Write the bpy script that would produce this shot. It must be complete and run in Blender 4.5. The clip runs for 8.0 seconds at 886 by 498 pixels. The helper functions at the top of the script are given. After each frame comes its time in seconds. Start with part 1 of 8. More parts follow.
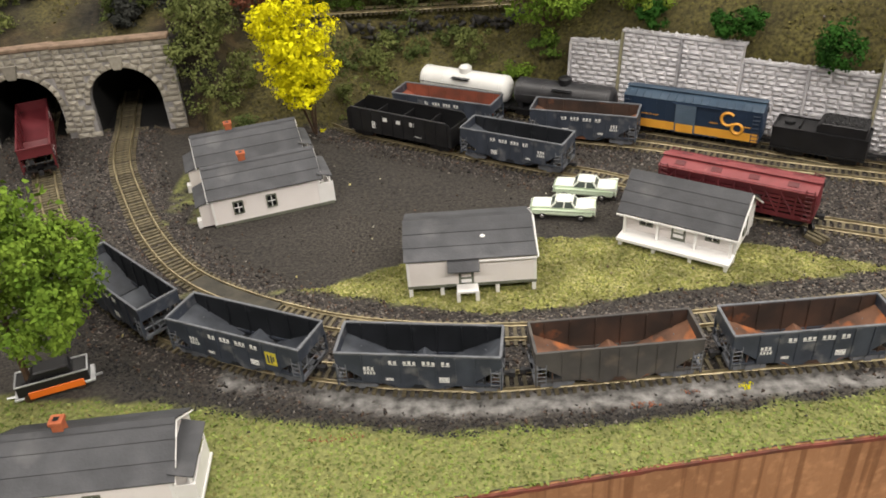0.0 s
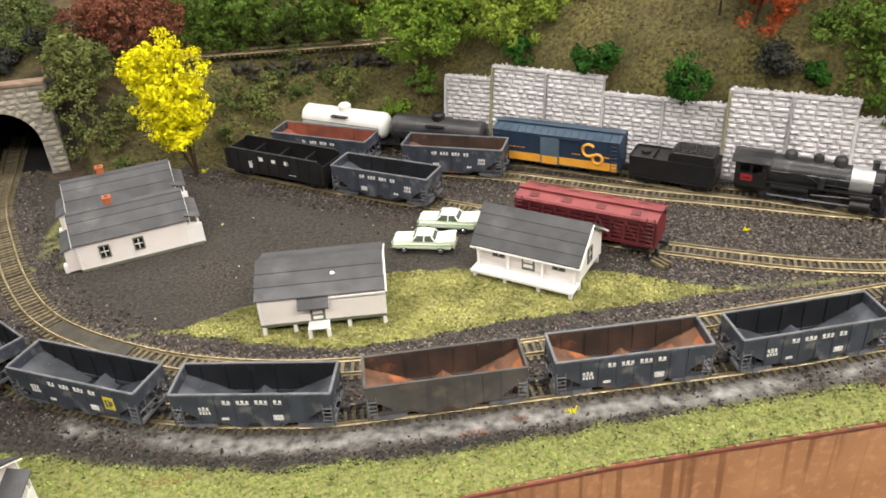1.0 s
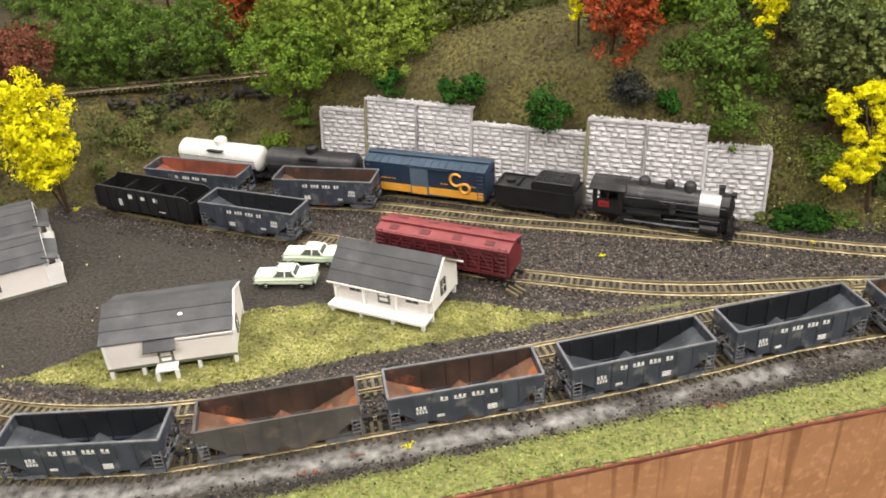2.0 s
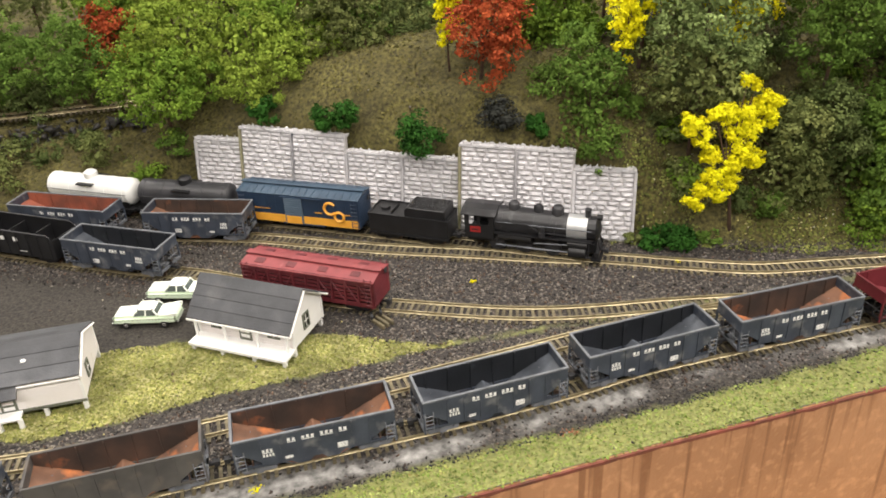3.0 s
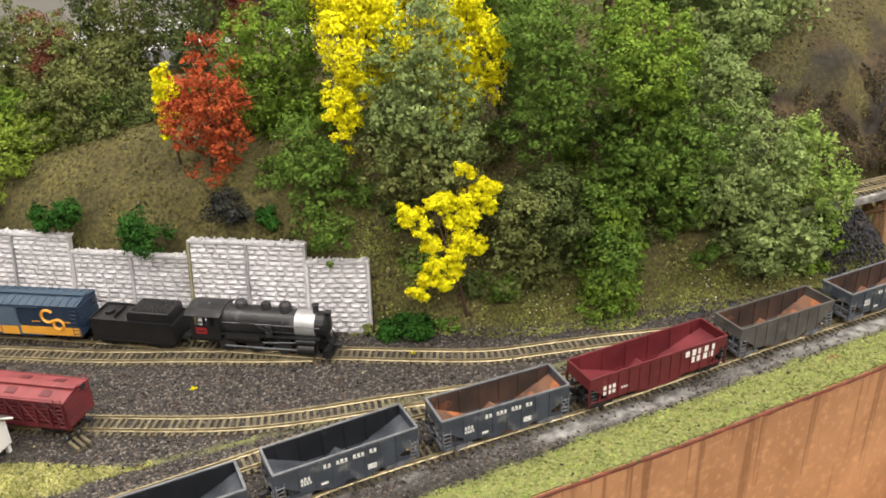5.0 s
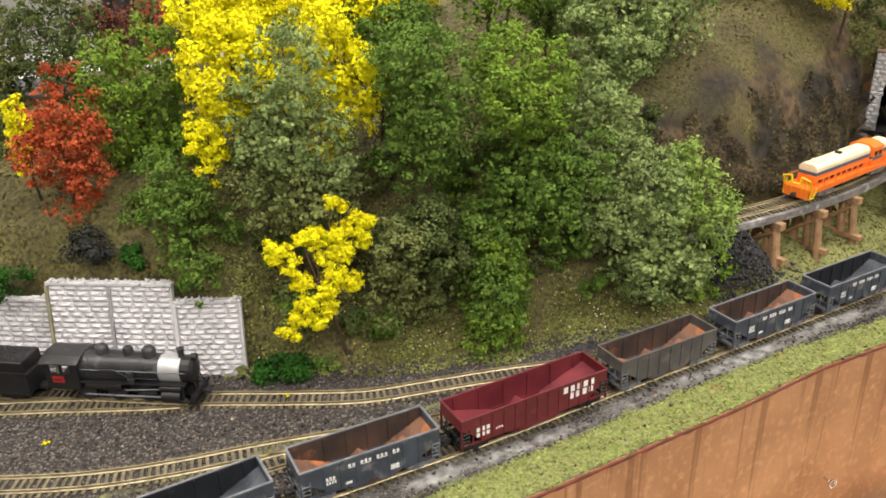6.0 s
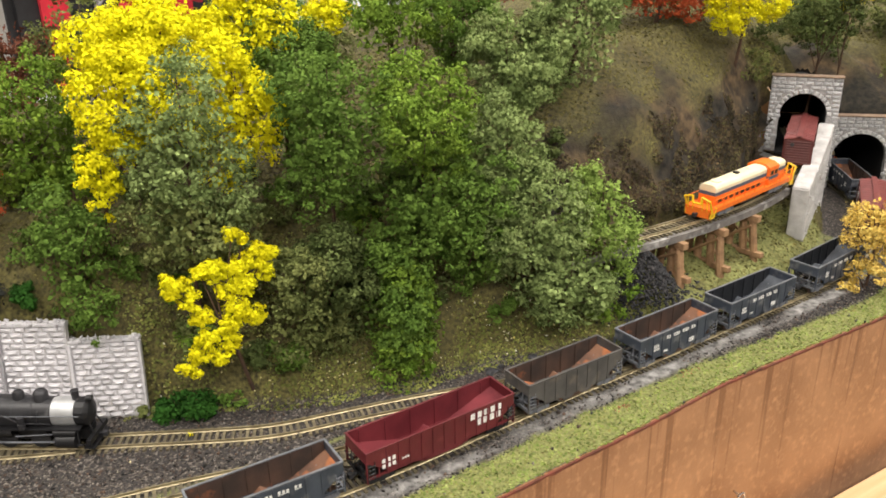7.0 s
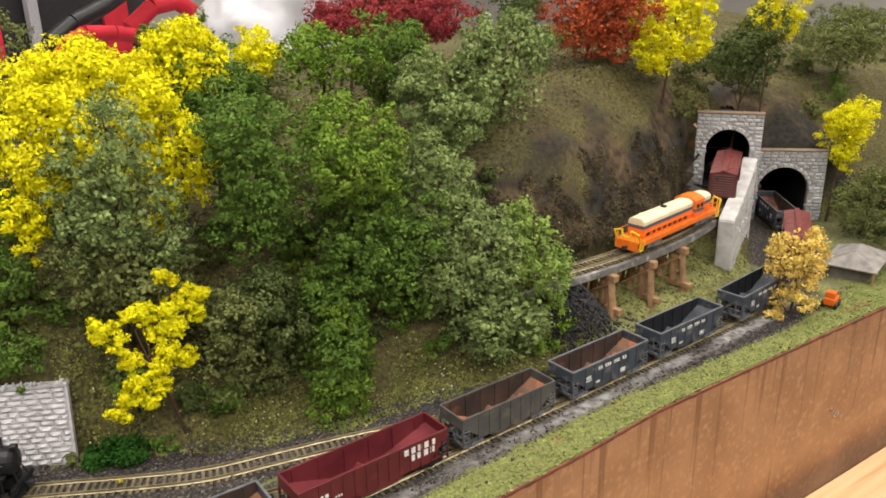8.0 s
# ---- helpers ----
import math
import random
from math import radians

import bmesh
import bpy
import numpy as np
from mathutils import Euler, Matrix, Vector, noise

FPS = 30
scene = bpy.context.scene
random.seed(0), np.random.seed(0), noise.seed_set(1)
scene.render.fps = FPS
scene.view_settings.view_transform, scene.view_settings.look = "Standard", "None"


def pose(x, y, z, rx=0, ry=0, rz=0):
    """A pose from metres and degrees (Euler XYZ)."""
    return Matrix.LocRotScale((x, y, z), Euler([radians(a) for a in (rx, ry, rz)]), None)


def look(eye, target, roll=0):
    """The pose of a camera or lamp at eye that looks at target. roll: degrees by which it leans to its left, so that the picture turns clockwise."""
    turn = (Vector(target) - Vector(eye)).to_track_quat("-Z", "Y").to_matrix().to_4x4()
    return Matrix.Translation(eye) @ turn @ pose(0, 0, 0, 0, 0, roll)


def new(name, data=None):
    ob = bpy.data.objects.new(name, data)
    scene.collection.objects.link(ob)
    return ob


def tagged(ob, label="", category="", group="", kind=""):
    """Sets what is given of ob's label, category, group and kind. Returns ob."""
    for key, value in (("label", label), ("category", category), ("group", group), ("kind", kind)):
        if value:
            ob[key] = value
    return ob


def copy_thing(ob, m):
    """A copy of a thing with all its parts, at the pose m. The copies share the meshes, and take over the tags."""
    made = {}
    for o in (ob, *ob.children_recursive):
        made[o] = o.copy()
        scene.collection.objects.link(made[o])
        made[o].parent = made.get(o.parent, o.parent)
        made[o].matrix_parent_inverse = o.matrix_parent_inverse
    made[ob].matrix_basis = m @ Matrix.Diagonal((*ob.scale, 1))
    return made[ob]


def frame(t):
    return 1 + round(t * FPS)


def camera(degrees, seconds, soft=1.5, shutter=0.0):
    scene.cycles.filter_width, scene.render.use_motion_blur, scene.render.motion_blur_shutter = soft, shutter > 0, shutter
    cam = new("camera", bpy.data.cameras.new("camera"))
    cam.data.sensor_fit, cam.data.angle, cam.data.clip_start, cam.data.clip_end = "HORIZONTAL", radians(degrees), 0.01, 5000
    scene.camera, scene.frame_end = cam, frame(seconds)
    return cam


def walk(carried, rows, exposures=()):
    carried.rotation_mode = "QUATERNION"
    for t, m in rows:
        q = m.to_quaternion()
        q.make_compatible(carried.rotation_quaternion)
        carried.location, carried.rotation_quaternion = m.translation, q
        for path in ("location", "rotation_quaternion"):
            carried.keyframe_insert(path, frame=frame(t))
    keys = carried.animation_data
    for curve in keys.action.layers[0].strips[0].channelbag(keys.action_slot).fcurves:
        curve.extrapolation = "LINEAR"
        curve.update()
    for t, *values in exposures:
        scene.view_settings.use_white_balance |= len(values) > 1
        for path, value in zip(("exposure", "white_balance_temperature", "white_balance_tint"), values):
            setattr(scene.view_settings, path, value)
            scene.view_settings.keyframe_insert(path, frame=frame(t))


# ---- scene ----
cam = camera(57.2, 8.0, soft=1.75)
PATH = [
    (0, (0.067, 0.012, 0.384), (-0.007, 1.69, -0.702), -4.1),
    (0.5, (0.115, 0.008, 0.392), (0.084, 1.709, -0.66), -4.3),
    (1, (0.156, -0.001, 0.394), (0.185, 1.71, -0.643), -4.2),
    (1.2, (0.173, -0.002, 0.397), (0.228, 1.711, -0.633), -4.1),
    (2.5, (0.277, -0.008, 0.407), (0.5, 1.712, -0.59), -3.6),
    (3, (0.307, -0.004, 0.409), (0.613, 1.71, -0.575), -3.2),
    (3.5, (0.336, 0.001, 0.411), (0.724, 1.707, -0.559), -2.8),
    (4, (0.387, 0.003, 0.418), (0.869, 1.694, -0.536), -2.1),
    (4.2, (0.412, -0.001, 0.423), (0.927, 1.69, -0.513), -2.3),
    (5.3, (0.485, -0.007, 0.418), (1.098, 1.696, -0.432), -1.9),
    (5.5, (0.502, -0.002, 0.418), (1.138, 1.695, -0.429), -1.9),
    (6, (0.54, -0.001, 0.418), (1.253, 1.675, -0.408), -1.6),
    (6.5, (0.564, -0.005, 0.416), (1.358, 1.648, -0.381), -1.4),
    (7, (0.567, -0.01, 0.417), (1.433, 1.62, -0.353), -1.3),
    (7.5, (0.573, -0.021, 0.419), (1.497, 1.589, -0.325), -1.3),
    (8, (0.578, -0.027, 0.42), (1.564, 1.571, -0.267), -1.1),
]
walk(cam, [(t, look(eye, target, roll)) for t, eye, target, roll in PATH], exposures=[(0, -0.42), (0.5, -0.2), (1, 0.0), (2.5, 0.0), (5.5, 0.05), (6.5, 0.0), (7, -0.03), (7.5, -0.11), (8, -0.22)])

# ---- light: a closed club room with fluorescent panels in its ceiling, front row added as fill ----
world = bpy.data.worlds.new("room_air")
world.use_nodes = True
world.node_tree.nodes["Background"].inputs[0].default_value = (0.9, 0.95, 1.0, 1)
world.node_tree.nodes["Background"].inputs[1].default_value = 0.25
scene.world = world
scene.view_settings.exposure = 0.0
PANEL_GLOW = 24.0
# Front row (y < 0) is added, unseen and stronger, to brighten forward faces.
PANELS = [(x, y) for y in (-1.0, 0.5, 2.0) for x in (-0.6, 0.9, 2.4)]
for px, py in PANELS:
    lamp = bpy.data.lights.new("ceiling_tube_light", "AREA")
    lamp.shape, lamp.size, lamp.size_y = "RECTANGLE", 1.2, 0.3
    lamp.energy, lamp.color = PANEL_GLOW * (1.45 if py < 0 else 0.88), (1.0, 0.935, 0.86)
    new("ceiling_tube_light", lamp).matrix_world = pose(px, py, 1.66)


# ---- materials ----
def mat(name, a, b=None, scale=60.0, rough=0.6, metal=0.0, bump=0.15, bscale=500.0, spots=None, rand=0.0, island=0.0, detail=5.0):
    """Two-tone noise paint with fine relief; spots: (colour, scale, from, to); rand: value change from object to object."""
    m = bpy.data.materials.new(name)
    m.use_nodes = True
    n, l = m.node_tree.nodes, m.node_tree.links
    p = n["Principled BSDF"]
    co = n.new("ShaderNodeTexCoord")
    nz = n.new("ShaderNodeTexNoise")
    nz.inputs["Scale"].default_value, nz.inputs["Detail"].default_value = scale, detail
    l.new(co.outputs["Object"], nz.inputs["Vector"])
    ramp = n.new("ShaderNodeValToRGB")
    ramp.color_ramp.elements[0].position, ramp.color_ramp.elements[1].position = 0.32, 0.68
    b = b or [c * 0.75 for c in a]
    ramp.color_ramp.elements[0].color, ramp.color_ramp.elements[1].color = (*b, 1), (*a, 1)
    l.new(nz.outputs[0], ramp.inputs[0])
    out = ramp.outputs[0]
    if spots:
        n2 = n.new("ShaderNodeTexNoise")
        n2.inputs["Scale"].default_value, n2.inputs["Detail"].default_value = spots[1], 4
        l.new(co.outputs["Object"], n2.inputs["Vector"])
        mr = n.new("ShaderNodeMapRange")
        mr.inputs[1].default_value, mr.inputs[2].default_value = spots[2], spots[3]
        l.new(n2.outputs[0], mr.inputs[0])
        mx = n.new("ShaderNodeMix")
        mx.data_type = "RGBA"
        mx.inputs["B"].default_value = (*spots[0], 1)
        l.new(mr.outputs[0], mx.inputs[0])
        l.new(out, mx.inputs["A"])
        out = mx.outputs["Result"]
    if rand or island:
        if rand:
            src = n.new("ShaderNodeObjectInfo").outputs["Random"]
        else:
            src = n.new("ShaderNodeNewGeometry").outputs["Random Per Island"]
        mr2 = n.new("ShaderNodeMapRange")
        k = rand or island
        mr2.inputs[3].default_value, mr2.inputs[4].default_value = 1 - k, 1 + k
        l.new(src, mr2.inputs[0])
        hs = n.new("ShaderNodeHueSaturation")
        l.new(mr2.outputs[0], hs.inputs["Value"])
        l.new(out, hs.inputs["Color"])
        out = hs.outputs[0]
    l.new(out, p.inputs["Base Color"])
    p.inputs["Roughness"].default_value, p.inputs["Metallic"].default_value = rough, metal
    if bump:
        nb = n.new("ShaderNodeTexNoise")
        nb.inputs["Scale"].default_value, nb.inputs["Detail"].default_value = bscale, 4
        l.new(co.outputs["Object"], nb.inputs["Vector"])
        bp = n.new("ShaderNodeBump")
        bp.inputs["Strength"].default_value, bp.inputs["Distance"].default_value = bump, 0.001
        l.new(nb.outputs[0], bp.inputs["Height"])
        l.new(bp.outputs[0], p.inputs["Normal"])
    return m


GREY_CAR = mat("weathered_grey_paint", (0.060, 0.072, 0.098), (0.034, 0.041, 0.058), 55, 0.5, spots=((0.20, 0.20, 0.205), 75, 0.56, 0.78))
# Inside walls much darker than the car sides; slope sheets paler than those walls.
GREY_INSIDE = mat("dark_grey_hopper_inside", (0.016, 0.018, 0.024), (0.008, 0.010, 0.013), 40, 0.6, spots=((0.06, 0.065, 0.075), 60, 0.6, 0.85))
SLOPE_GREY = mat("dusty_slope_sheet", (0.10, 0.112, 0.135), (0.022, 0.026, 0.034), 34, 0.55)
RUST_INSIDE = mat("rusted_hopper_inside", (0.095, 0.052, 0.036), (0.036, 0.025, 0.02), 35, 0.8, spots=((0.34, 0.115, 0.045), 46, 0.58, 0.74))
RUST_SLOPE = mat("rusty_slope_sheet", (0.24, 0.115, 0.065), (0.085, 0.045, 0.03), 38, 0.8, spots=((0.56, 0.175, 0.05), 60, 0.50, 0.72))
RIM_GREY = mat("worn_grey_rim", (0.17, 0.18, 0.20), (0.08, 0.085, 0.095), 90, 0.5)
DUSTY_CAR = mat("dusty_brown_grey_paint", (0.105, 0.098, 0.092), (0.058, 0.054, 0.053), 40, 0.75, spots=((0.16, 0.13, 0.105), 70, 0.55, 0.8))
RUST_RED_IN = mat("red_rust_inside", (0.36, 0.10, 0.055), (0.17, 0.06, 0.04), 40, 0.75)
RED_CAR = mat("dark_red_paint", (0.15, 0.020, 0.026), (0.10, 0.012, 0.017), 40, 0.5, spots=((0.21, 0.05, 0.055), 80, 0.6, 0.85))
RED_IN = mat("red_hopper_inside", (0.18, 0.026, 0.034), (0.11, 0.013, 0.019), 40, 0.55)
BOX_BROWN = mat("boxcar_red_paint", (0.105, 0.024, 0.02), (0.075, 0.017, 0.015), 40, 0.5)
BOX_ROOF = mat("boxcar_red_roof", (0.20, 0.045, 0.042), (0.13, 0.03, 0.028), 60, 0.5, spots=((0.32, 0.13, 0.12), 120, 0.6, 0.8))
BLACK = mat("black_paint", (0.016, 0.016, 0.018), (0.008, 0.008, 0.009), 60, 0.45)
IRON = mat("blackened_iron", (0.05, 0.05, 0.055), (0.025, 0.025, 0.028), 80, 0.5, 0.3)
TRUCK_GREY = mat("grey_truck_frame", (0.19, 0.20, 0.225), (0.10, 0.107, 0.12), 80, 0.55)
WHEEL = mat("worn_wheel_metal", (0.16, 0.10, 0.07), (0.07, 0.05, 0.04), 90, 0.4, 0.7)
WHITE_MARK = mat("white_lettering", (0.88, 0.88, 0.86), None, 200, 0.6, bump=0)
YELLOW_MARK = mat("yellow_lettering", (0.78, 0.66, 0.06), (0.5, 0.42, 0.04), 250, 0.6, bump=0)
BLUE_CAR = mat("deep_blue_paint", (0.022, 0.043, 0.085), (0.015, 0.03, 0.06), 40, 0.45)
BLUE_ROOF = mat("blue_grey_roof", (0.05, 0.085, 0.13), (0.03, 0.055, 0.09), 50, 0.5)
BLUE_DOOR = mat("faded_blue_door", (0.12, 0.17, 0.23), (0.08, 0.12, 0.17), 50, 0.5)
OCHRE_CAR = mat("orange_yellow_band", (0.85, 0.42, 0.05), (0.75, 0.35, 0.04), 60, 0.5)
STOCK_RED = mat("stock_car_red", (0.14, 0.02, 0.026), (0.08, 0.012, 0.017), 50, 0.5)
STOCK_ROOF = mat("stock_car_roof", (0.27, 0.055, 0.06), (0.18, 0.035, 0.04), 50, 0.5, spots=((0.36, 0.12, 0.12), 110, 0.6, 0.8))
TANK_WHITE = mat("glossy_white_tank", (0.86, 0.86, 0.84), (0.75, 0.75, 0.73), 40, 0.35)
TANK_BLACK = mat("grey_black_tank", (0.045, 0.045, 0.05), (0.025, 0.025, 0.028), 40, 0.4)
BOILER = mat("black_boiler", (0.028, 0.028, 0.031), (0.013, 0.013, 0.015), 60, 0.36, spots=((0.11, 0.11, 0.11), 90, 0.6, 0.8))
SILVER = mat("silver_smokebox", (0.62, 0.63, 0.64), (0.45, 0.46, 0.47), 70, 0.4, 0.5)
CAB_RED = mat("red_number_panel", (0.33, 0.022, 0.022), None, 90, 0.5)
ORANGE = mat("bright_orange_paint", (0.90, 0.20, 0.02), (0.78, 0.15, 0.015), 60, 0.42)
CREAM = mat("cream_hood_paint", (0.82, 0.74, 0.52), (0.70, 0.62, 0.42), 60, 0.45)
BLUE_STRIPE = mat("grey_blue_stripe", (0.09, 0.11, 0.16), None, 60, 0.5)
RAIL_YELLOW = mat("yellow_handrail", (0.92, 0.60, 0.02), None, 90, 0.45)
CAR_GREEN = mat("mint_car_paint", (0.74, 0.86, 0.67), (0.68, 0.80, 0.61), 60, 0.3)
CAR_TOP = mat("white_car_roof", (0.88, 0.92, 0.83), (0.84, 0.88, 0.79), 60, 0.35)
GLASS = mat("dark_car_window", (0.10, 0.12, 0.11), None, 60, 0.15)
CHROME = mat("chrome", (0.7, 0.7, 0.7), None, 60, 0.2, 0.9)
ROOF = mat("dark_shingle_card", (0.088, 0.090, 0.098), (0.056, 0.058, 0.064), 50, 0.8, bump=0.3, spots=((0.15, 0.15, 0.155), 30, 0.55, 0.8), rand=0.14)
SIDING = mat("off_white_siding", (0.88, 0.84, 0.82), (0.80, 0.75, 0.73), 25, 0.65, spots=((0.62, 0.55, 0.51), 70, 0.64, 0.85))
TRIM = mat("white_trim", (0.93, 0.92, 0.91), (0.86, 0.85, 0.83), 60, 0.55)
WINDOW_DARK = mat("dark_window", (0.012, 0.013, 0.014), None, 60, 0.2)
WINDOW_FRAME = mat("grey_green_window_frame", (0.16, 0.17, 0.13), None, 90, 0.6)
CHIMNEY = mat("orange_brick_chimney", (0.50, 0.15, 0.06), (0.36, 0.09, 0.04), 200, 0.8)
TIE = mat("brown_plastic_tie", (0.165, 0.138, 0.082), (0.085, 0.072, 0.045), 200, 0.7, rand=0.35)
BRASS = mat("dull_brass_rail", (0.50, 0.43, 0.27), (0.30, 0.25, 0.15), 120, 0.42, 0.65)
STONE_PALE = mat("pale_cast_stone", (0.69, 0.675, 0.695), (0.50, 0.49, 0.52), 160, 0.85, bump=0.7, bscale=900, spots=((0.58, 0.48, 0.40), 22, 0.60, 0.8), rand=0.16)
STONE_GREY = mat("grey_cast_stone", (0.50, 0.50, 0.50), (0.30, 0.30, 0.31), 160, 0.85, bump=0.6, bscale=900, rand=0.2)
STONE_TAN = mat("tan_grey_stone", (0.40, 0.37, 0.31), (0.25, 0.23, 0.19), 120, 0.85, bump=0.6, bscale=900, rand=0.2)
PANEL_JOINT = mat("pale_wall_joint", (0.60, 0.575, 0.575), (0.42, 0.40, 0.40), 150, 0.9)
MORTAR = mat("dark_joint", (0.40, 0.385, 0.38), (0.25, 0.24, 0.235), 150, 0.9)
CAP_BROWN = mat("reddish_dirt_cap", (0.30, 0.21, 0.15), (0.17, 0.12, 0.08), 120, 0.9)
MOSS_POST = mat("mossy_post", (0.34, 0.31, 0.22), (0.20, 0.20, 0.10), 120, 0.9)
PLASTER = mat("white_plaster_wall", (0.62, 0.61, 0.60), (0.40, 0.39, 0.385), 60, 0.85, bump=0.8, bscale=300, spots=((0.30, 0.16, 0.12), 50, 0.64, 0.72))
# Near-black: the darkness inside the tunnels is put into this colour.
TUNNEL_DARK = mat("black_tunnel_lining", (0.012, 0.012, 0.012), None, 50, 0.95)
TIMBER = mat("brown_trestle_timber", (0.43, 0.26, 0.135), (0.24, 0.135, 0.07), 120, 0.75, rand=0.15)
DECK = mat("grey_trestle_deck", (0.22, 0.205, 0.19), (0.11, 0.10, 0.095), 80, 0.85, spots=((0.46, 0.45, 0.43), 60, 0.56, 0.72))
BARK = mat("brown_twig_bark", (0.10, 0.055, 0.03), (0.05, 0.03, 0.02), 150, 0.9)
PINE = mat("planed_pine", (0.72, 0.47, 0.26), (0.60, 0.36, 0.18), 12, 0.5, spots=((0.46, 0.25, 0.11), 9, 0.6, 0.75))
for nd in [k for k in PINE.node_tree.nodes if k.bl_idname == "ShaderNodeTexNoise"]:
    grain = PINE.node_tree.nodes.new("ShaderNodeMapping")
    grain.inputs["Scale"].default_value = (0.35, 7.0, 7.0)
    PINE.node_tree.links.new(nd.inputs["Vector"].links[0].from_socket, grain.inputs["Vector"])
    PINE.node_tree.links.new(grain.outputs[0], nd.inputs["Vector"])
ROOM_WALL = mat("painted_room_wall", (0.72, 0.70, 0.66), (0.66, 0.64, 0.60), 3, 0.8, bump=0.05)
CEIL = mat("white_ceiling_board", (0.85, 0.85, 0.83), (0.80, 0.80, 0.78), 3, 0.8, bump=0.05)
CARPET = mat("grey_floor", (0.22, 0.21, 0.20), (0.16, 0.155, 0.15), 20, 0.9)
ROCK = mat("dark_rock_face", (0.075, 0.070, 0.065), (0.022, 0.021, 0.020), 60, 0.9, bump=0.9, bscale=120, spots=((0.26, 0.25, 0.24), 30, 0.62, 0.72))


def leaf(name, a, b, island=0.20):
    m = mat(name, a, b, 48, 0.9, bump=0.0, island=island)
    m.node_tree.nodes["Principled BSDF"].inputs["Specular IOR Level"].default_value = 0.12
    return m


LEAF = {
    "green": leaf("bright_green_foam", (0.189, 0.285, 0.036), (0.083, 0.153, 0.017)),
    "mid": leaf("mid_green_foam", (0.134, 0.217, 0.038), (0.063, 0.117, 0.018)),
    "lime": leaf("light_green_foam", (0.240, 0.313, 0.045), (0.134, 0.202, 0.024)),
    "pale": leaf("pale_green_foam", (0.265, 0.375, 0.085), (0.14, 0.215, 0.04)),
    "olive": leaf("olive_grey_foam", (0.191, 0.213, 0.069), (0.081, 0.101, 0.030)),
    "sage": leaf("pale_sage_foam", (0.272, 0.347, 0.122), (0.104, 0.148, 0.044)),
    "dark": leaf("dark_olive_foam", (0.120, 0.151, 0.049), (0.049, 0.071, 0.019)),
    "yellow": leaf("vivid_yellow_foam", (0.84, 0.80, 0.012), (0.64, 0.57, 0.006), 0.15),
    "ochre": leaf("ochre_yellow_foam", (0.80, 0.60, 0.16), (0.58, 0.40, 0.085)),
    "red": leaf("orange_red_foam", (0.418, 0.088, 0.030), (0.265, 0.044, 0.017)),
    "brown": leaf("red_brown_foam", (0.222, 0.085, 0.052), (0.126, 0.048, 0.030)),
    "pine": leaf("deep_green_foam", (0.036, 0.113, 0.016), (0.014, 0.052, 0.007)),
    "black": leaf("black_green_foam", (0.050, 0.052, 0.045), (0.023, 0.025, 0.022)),
    "crimson": leaf("crimson_foam", (0.321, 0.043, 0.050), (0.199, 0.027, 0.031)),
}


# ---- mesh tools ----
class Shape:
    """Collects simple solids into one mesh."""

    def __init__(self):
        self.v, self.f = [], []

    def add(self, verts, faces, m=None):
        k = len(self.v)
        for p in verts:
            p = Vector(p)
            self.v.append(tuple(m @ p) if m else tuple(p))
        self.f += [tuple(i + k for i in f) for f in faces]
        return self

    def box(self, x0, x1, y0, y1, z0, z1, m=None):
        v = [(x, y, z) for z in (z0, z1) for y in (y0, y1) for x in (x0, x1)]
        return self.add(v, [(0, 2, 3, 1), (4, 5, 7, 6), (0, 1, 5, 4), (2, 6, 7, 3), (0, 4, 6, 2), (1, 3, 7, 5)], m)

    def prism(self, outline, y0, y1, m=None):
        """outline in x, z (counter-clockwise seen from -y), drawn out along y."""
        n = len(outline)
        v = [(x, y0, z) for x, z in outline] + [(x, y1, z) for x, z in outline]
        f = [tuple(range(n)), tuple(range(2 * n - 1, n - 1, -1))]
        f += [(i, i + n, (i + 1) % n + n, (i + 1) % n) for i in range(n)]
        return self.add(v, f, m)

    def lathe(self, rings, m=None, n=14, cap=True):
        """rings: (along x, radius)."""
        v, f = [], []
        for x, r in rings:
            for i in range(n):
                a = 2 * math.pi * i / n
                v.append((x, r * math.cos(a), r * math.sin(a)))
        for k in range(len(rings) - 1):
            for i in range(n):
                j = (i + 1) % n
                f.append((k * n + i, k * n + j, (k + 1) * n + j, (k + 1) * n + i))
        if cap:
            f.append(tuple(reversed(range(n))))
            f.append(tuple((len(rings) - 1) * n + i for i in range(n)))
        return self.add(v, f, m)

    def rod(self, a, b, r, n=6, r2=None):
        a, b = Vector(a), Vector(b)
        d = b - a
        m = Matrix.Translation(a) @ d.to_track_quat("X", "Z").to_matrix().to_4x4()
        return self.lathe([(0, r), (d.length, r if r2 is None else r2)], m, n)

    def path(self, pts, r, n=5):
        for a, b in zip(pts, pts[1:]):
            self.rod(a, b, r, n)
        return self

    def mesh(self, name, material, bevel=0.0, smooth=False):
        me = bpy.data.meshes.new(name)
        me.from_pydata(self.v, [], self.f)
        bm = bmesh.new()
        bm.from_mesh(me)
        if bevel:
            sharp = [e for e in bm.edges if len(e.link_faces) == 2 and e.calc_face_angle(0) > 0.6]
            bmesh.ops.bevel(bm, geom=sharp, offset=bevel, segments=2 if bevel > 0.001 else 1, affect="EDGES")
        bmesh.ops.recalc_face_normals(bm, faces=bm.faces)
        bm.to_mesh(me)
        bm.free()
        if smooth:
            me.polygons.foreach_set("use_smooth", [True] * len(me.polygons))
            me.set_sharp_from_angle(angle=radians(40))
        me.materials.append(material)
        return me


def part(name, shape, material, parent, label="", bevel=0.0, smooth=False):
    ob = new(name, shape.mesh(name, material, bevel, smooth))
    ob.parent = parent
    return tagged(ob, label)


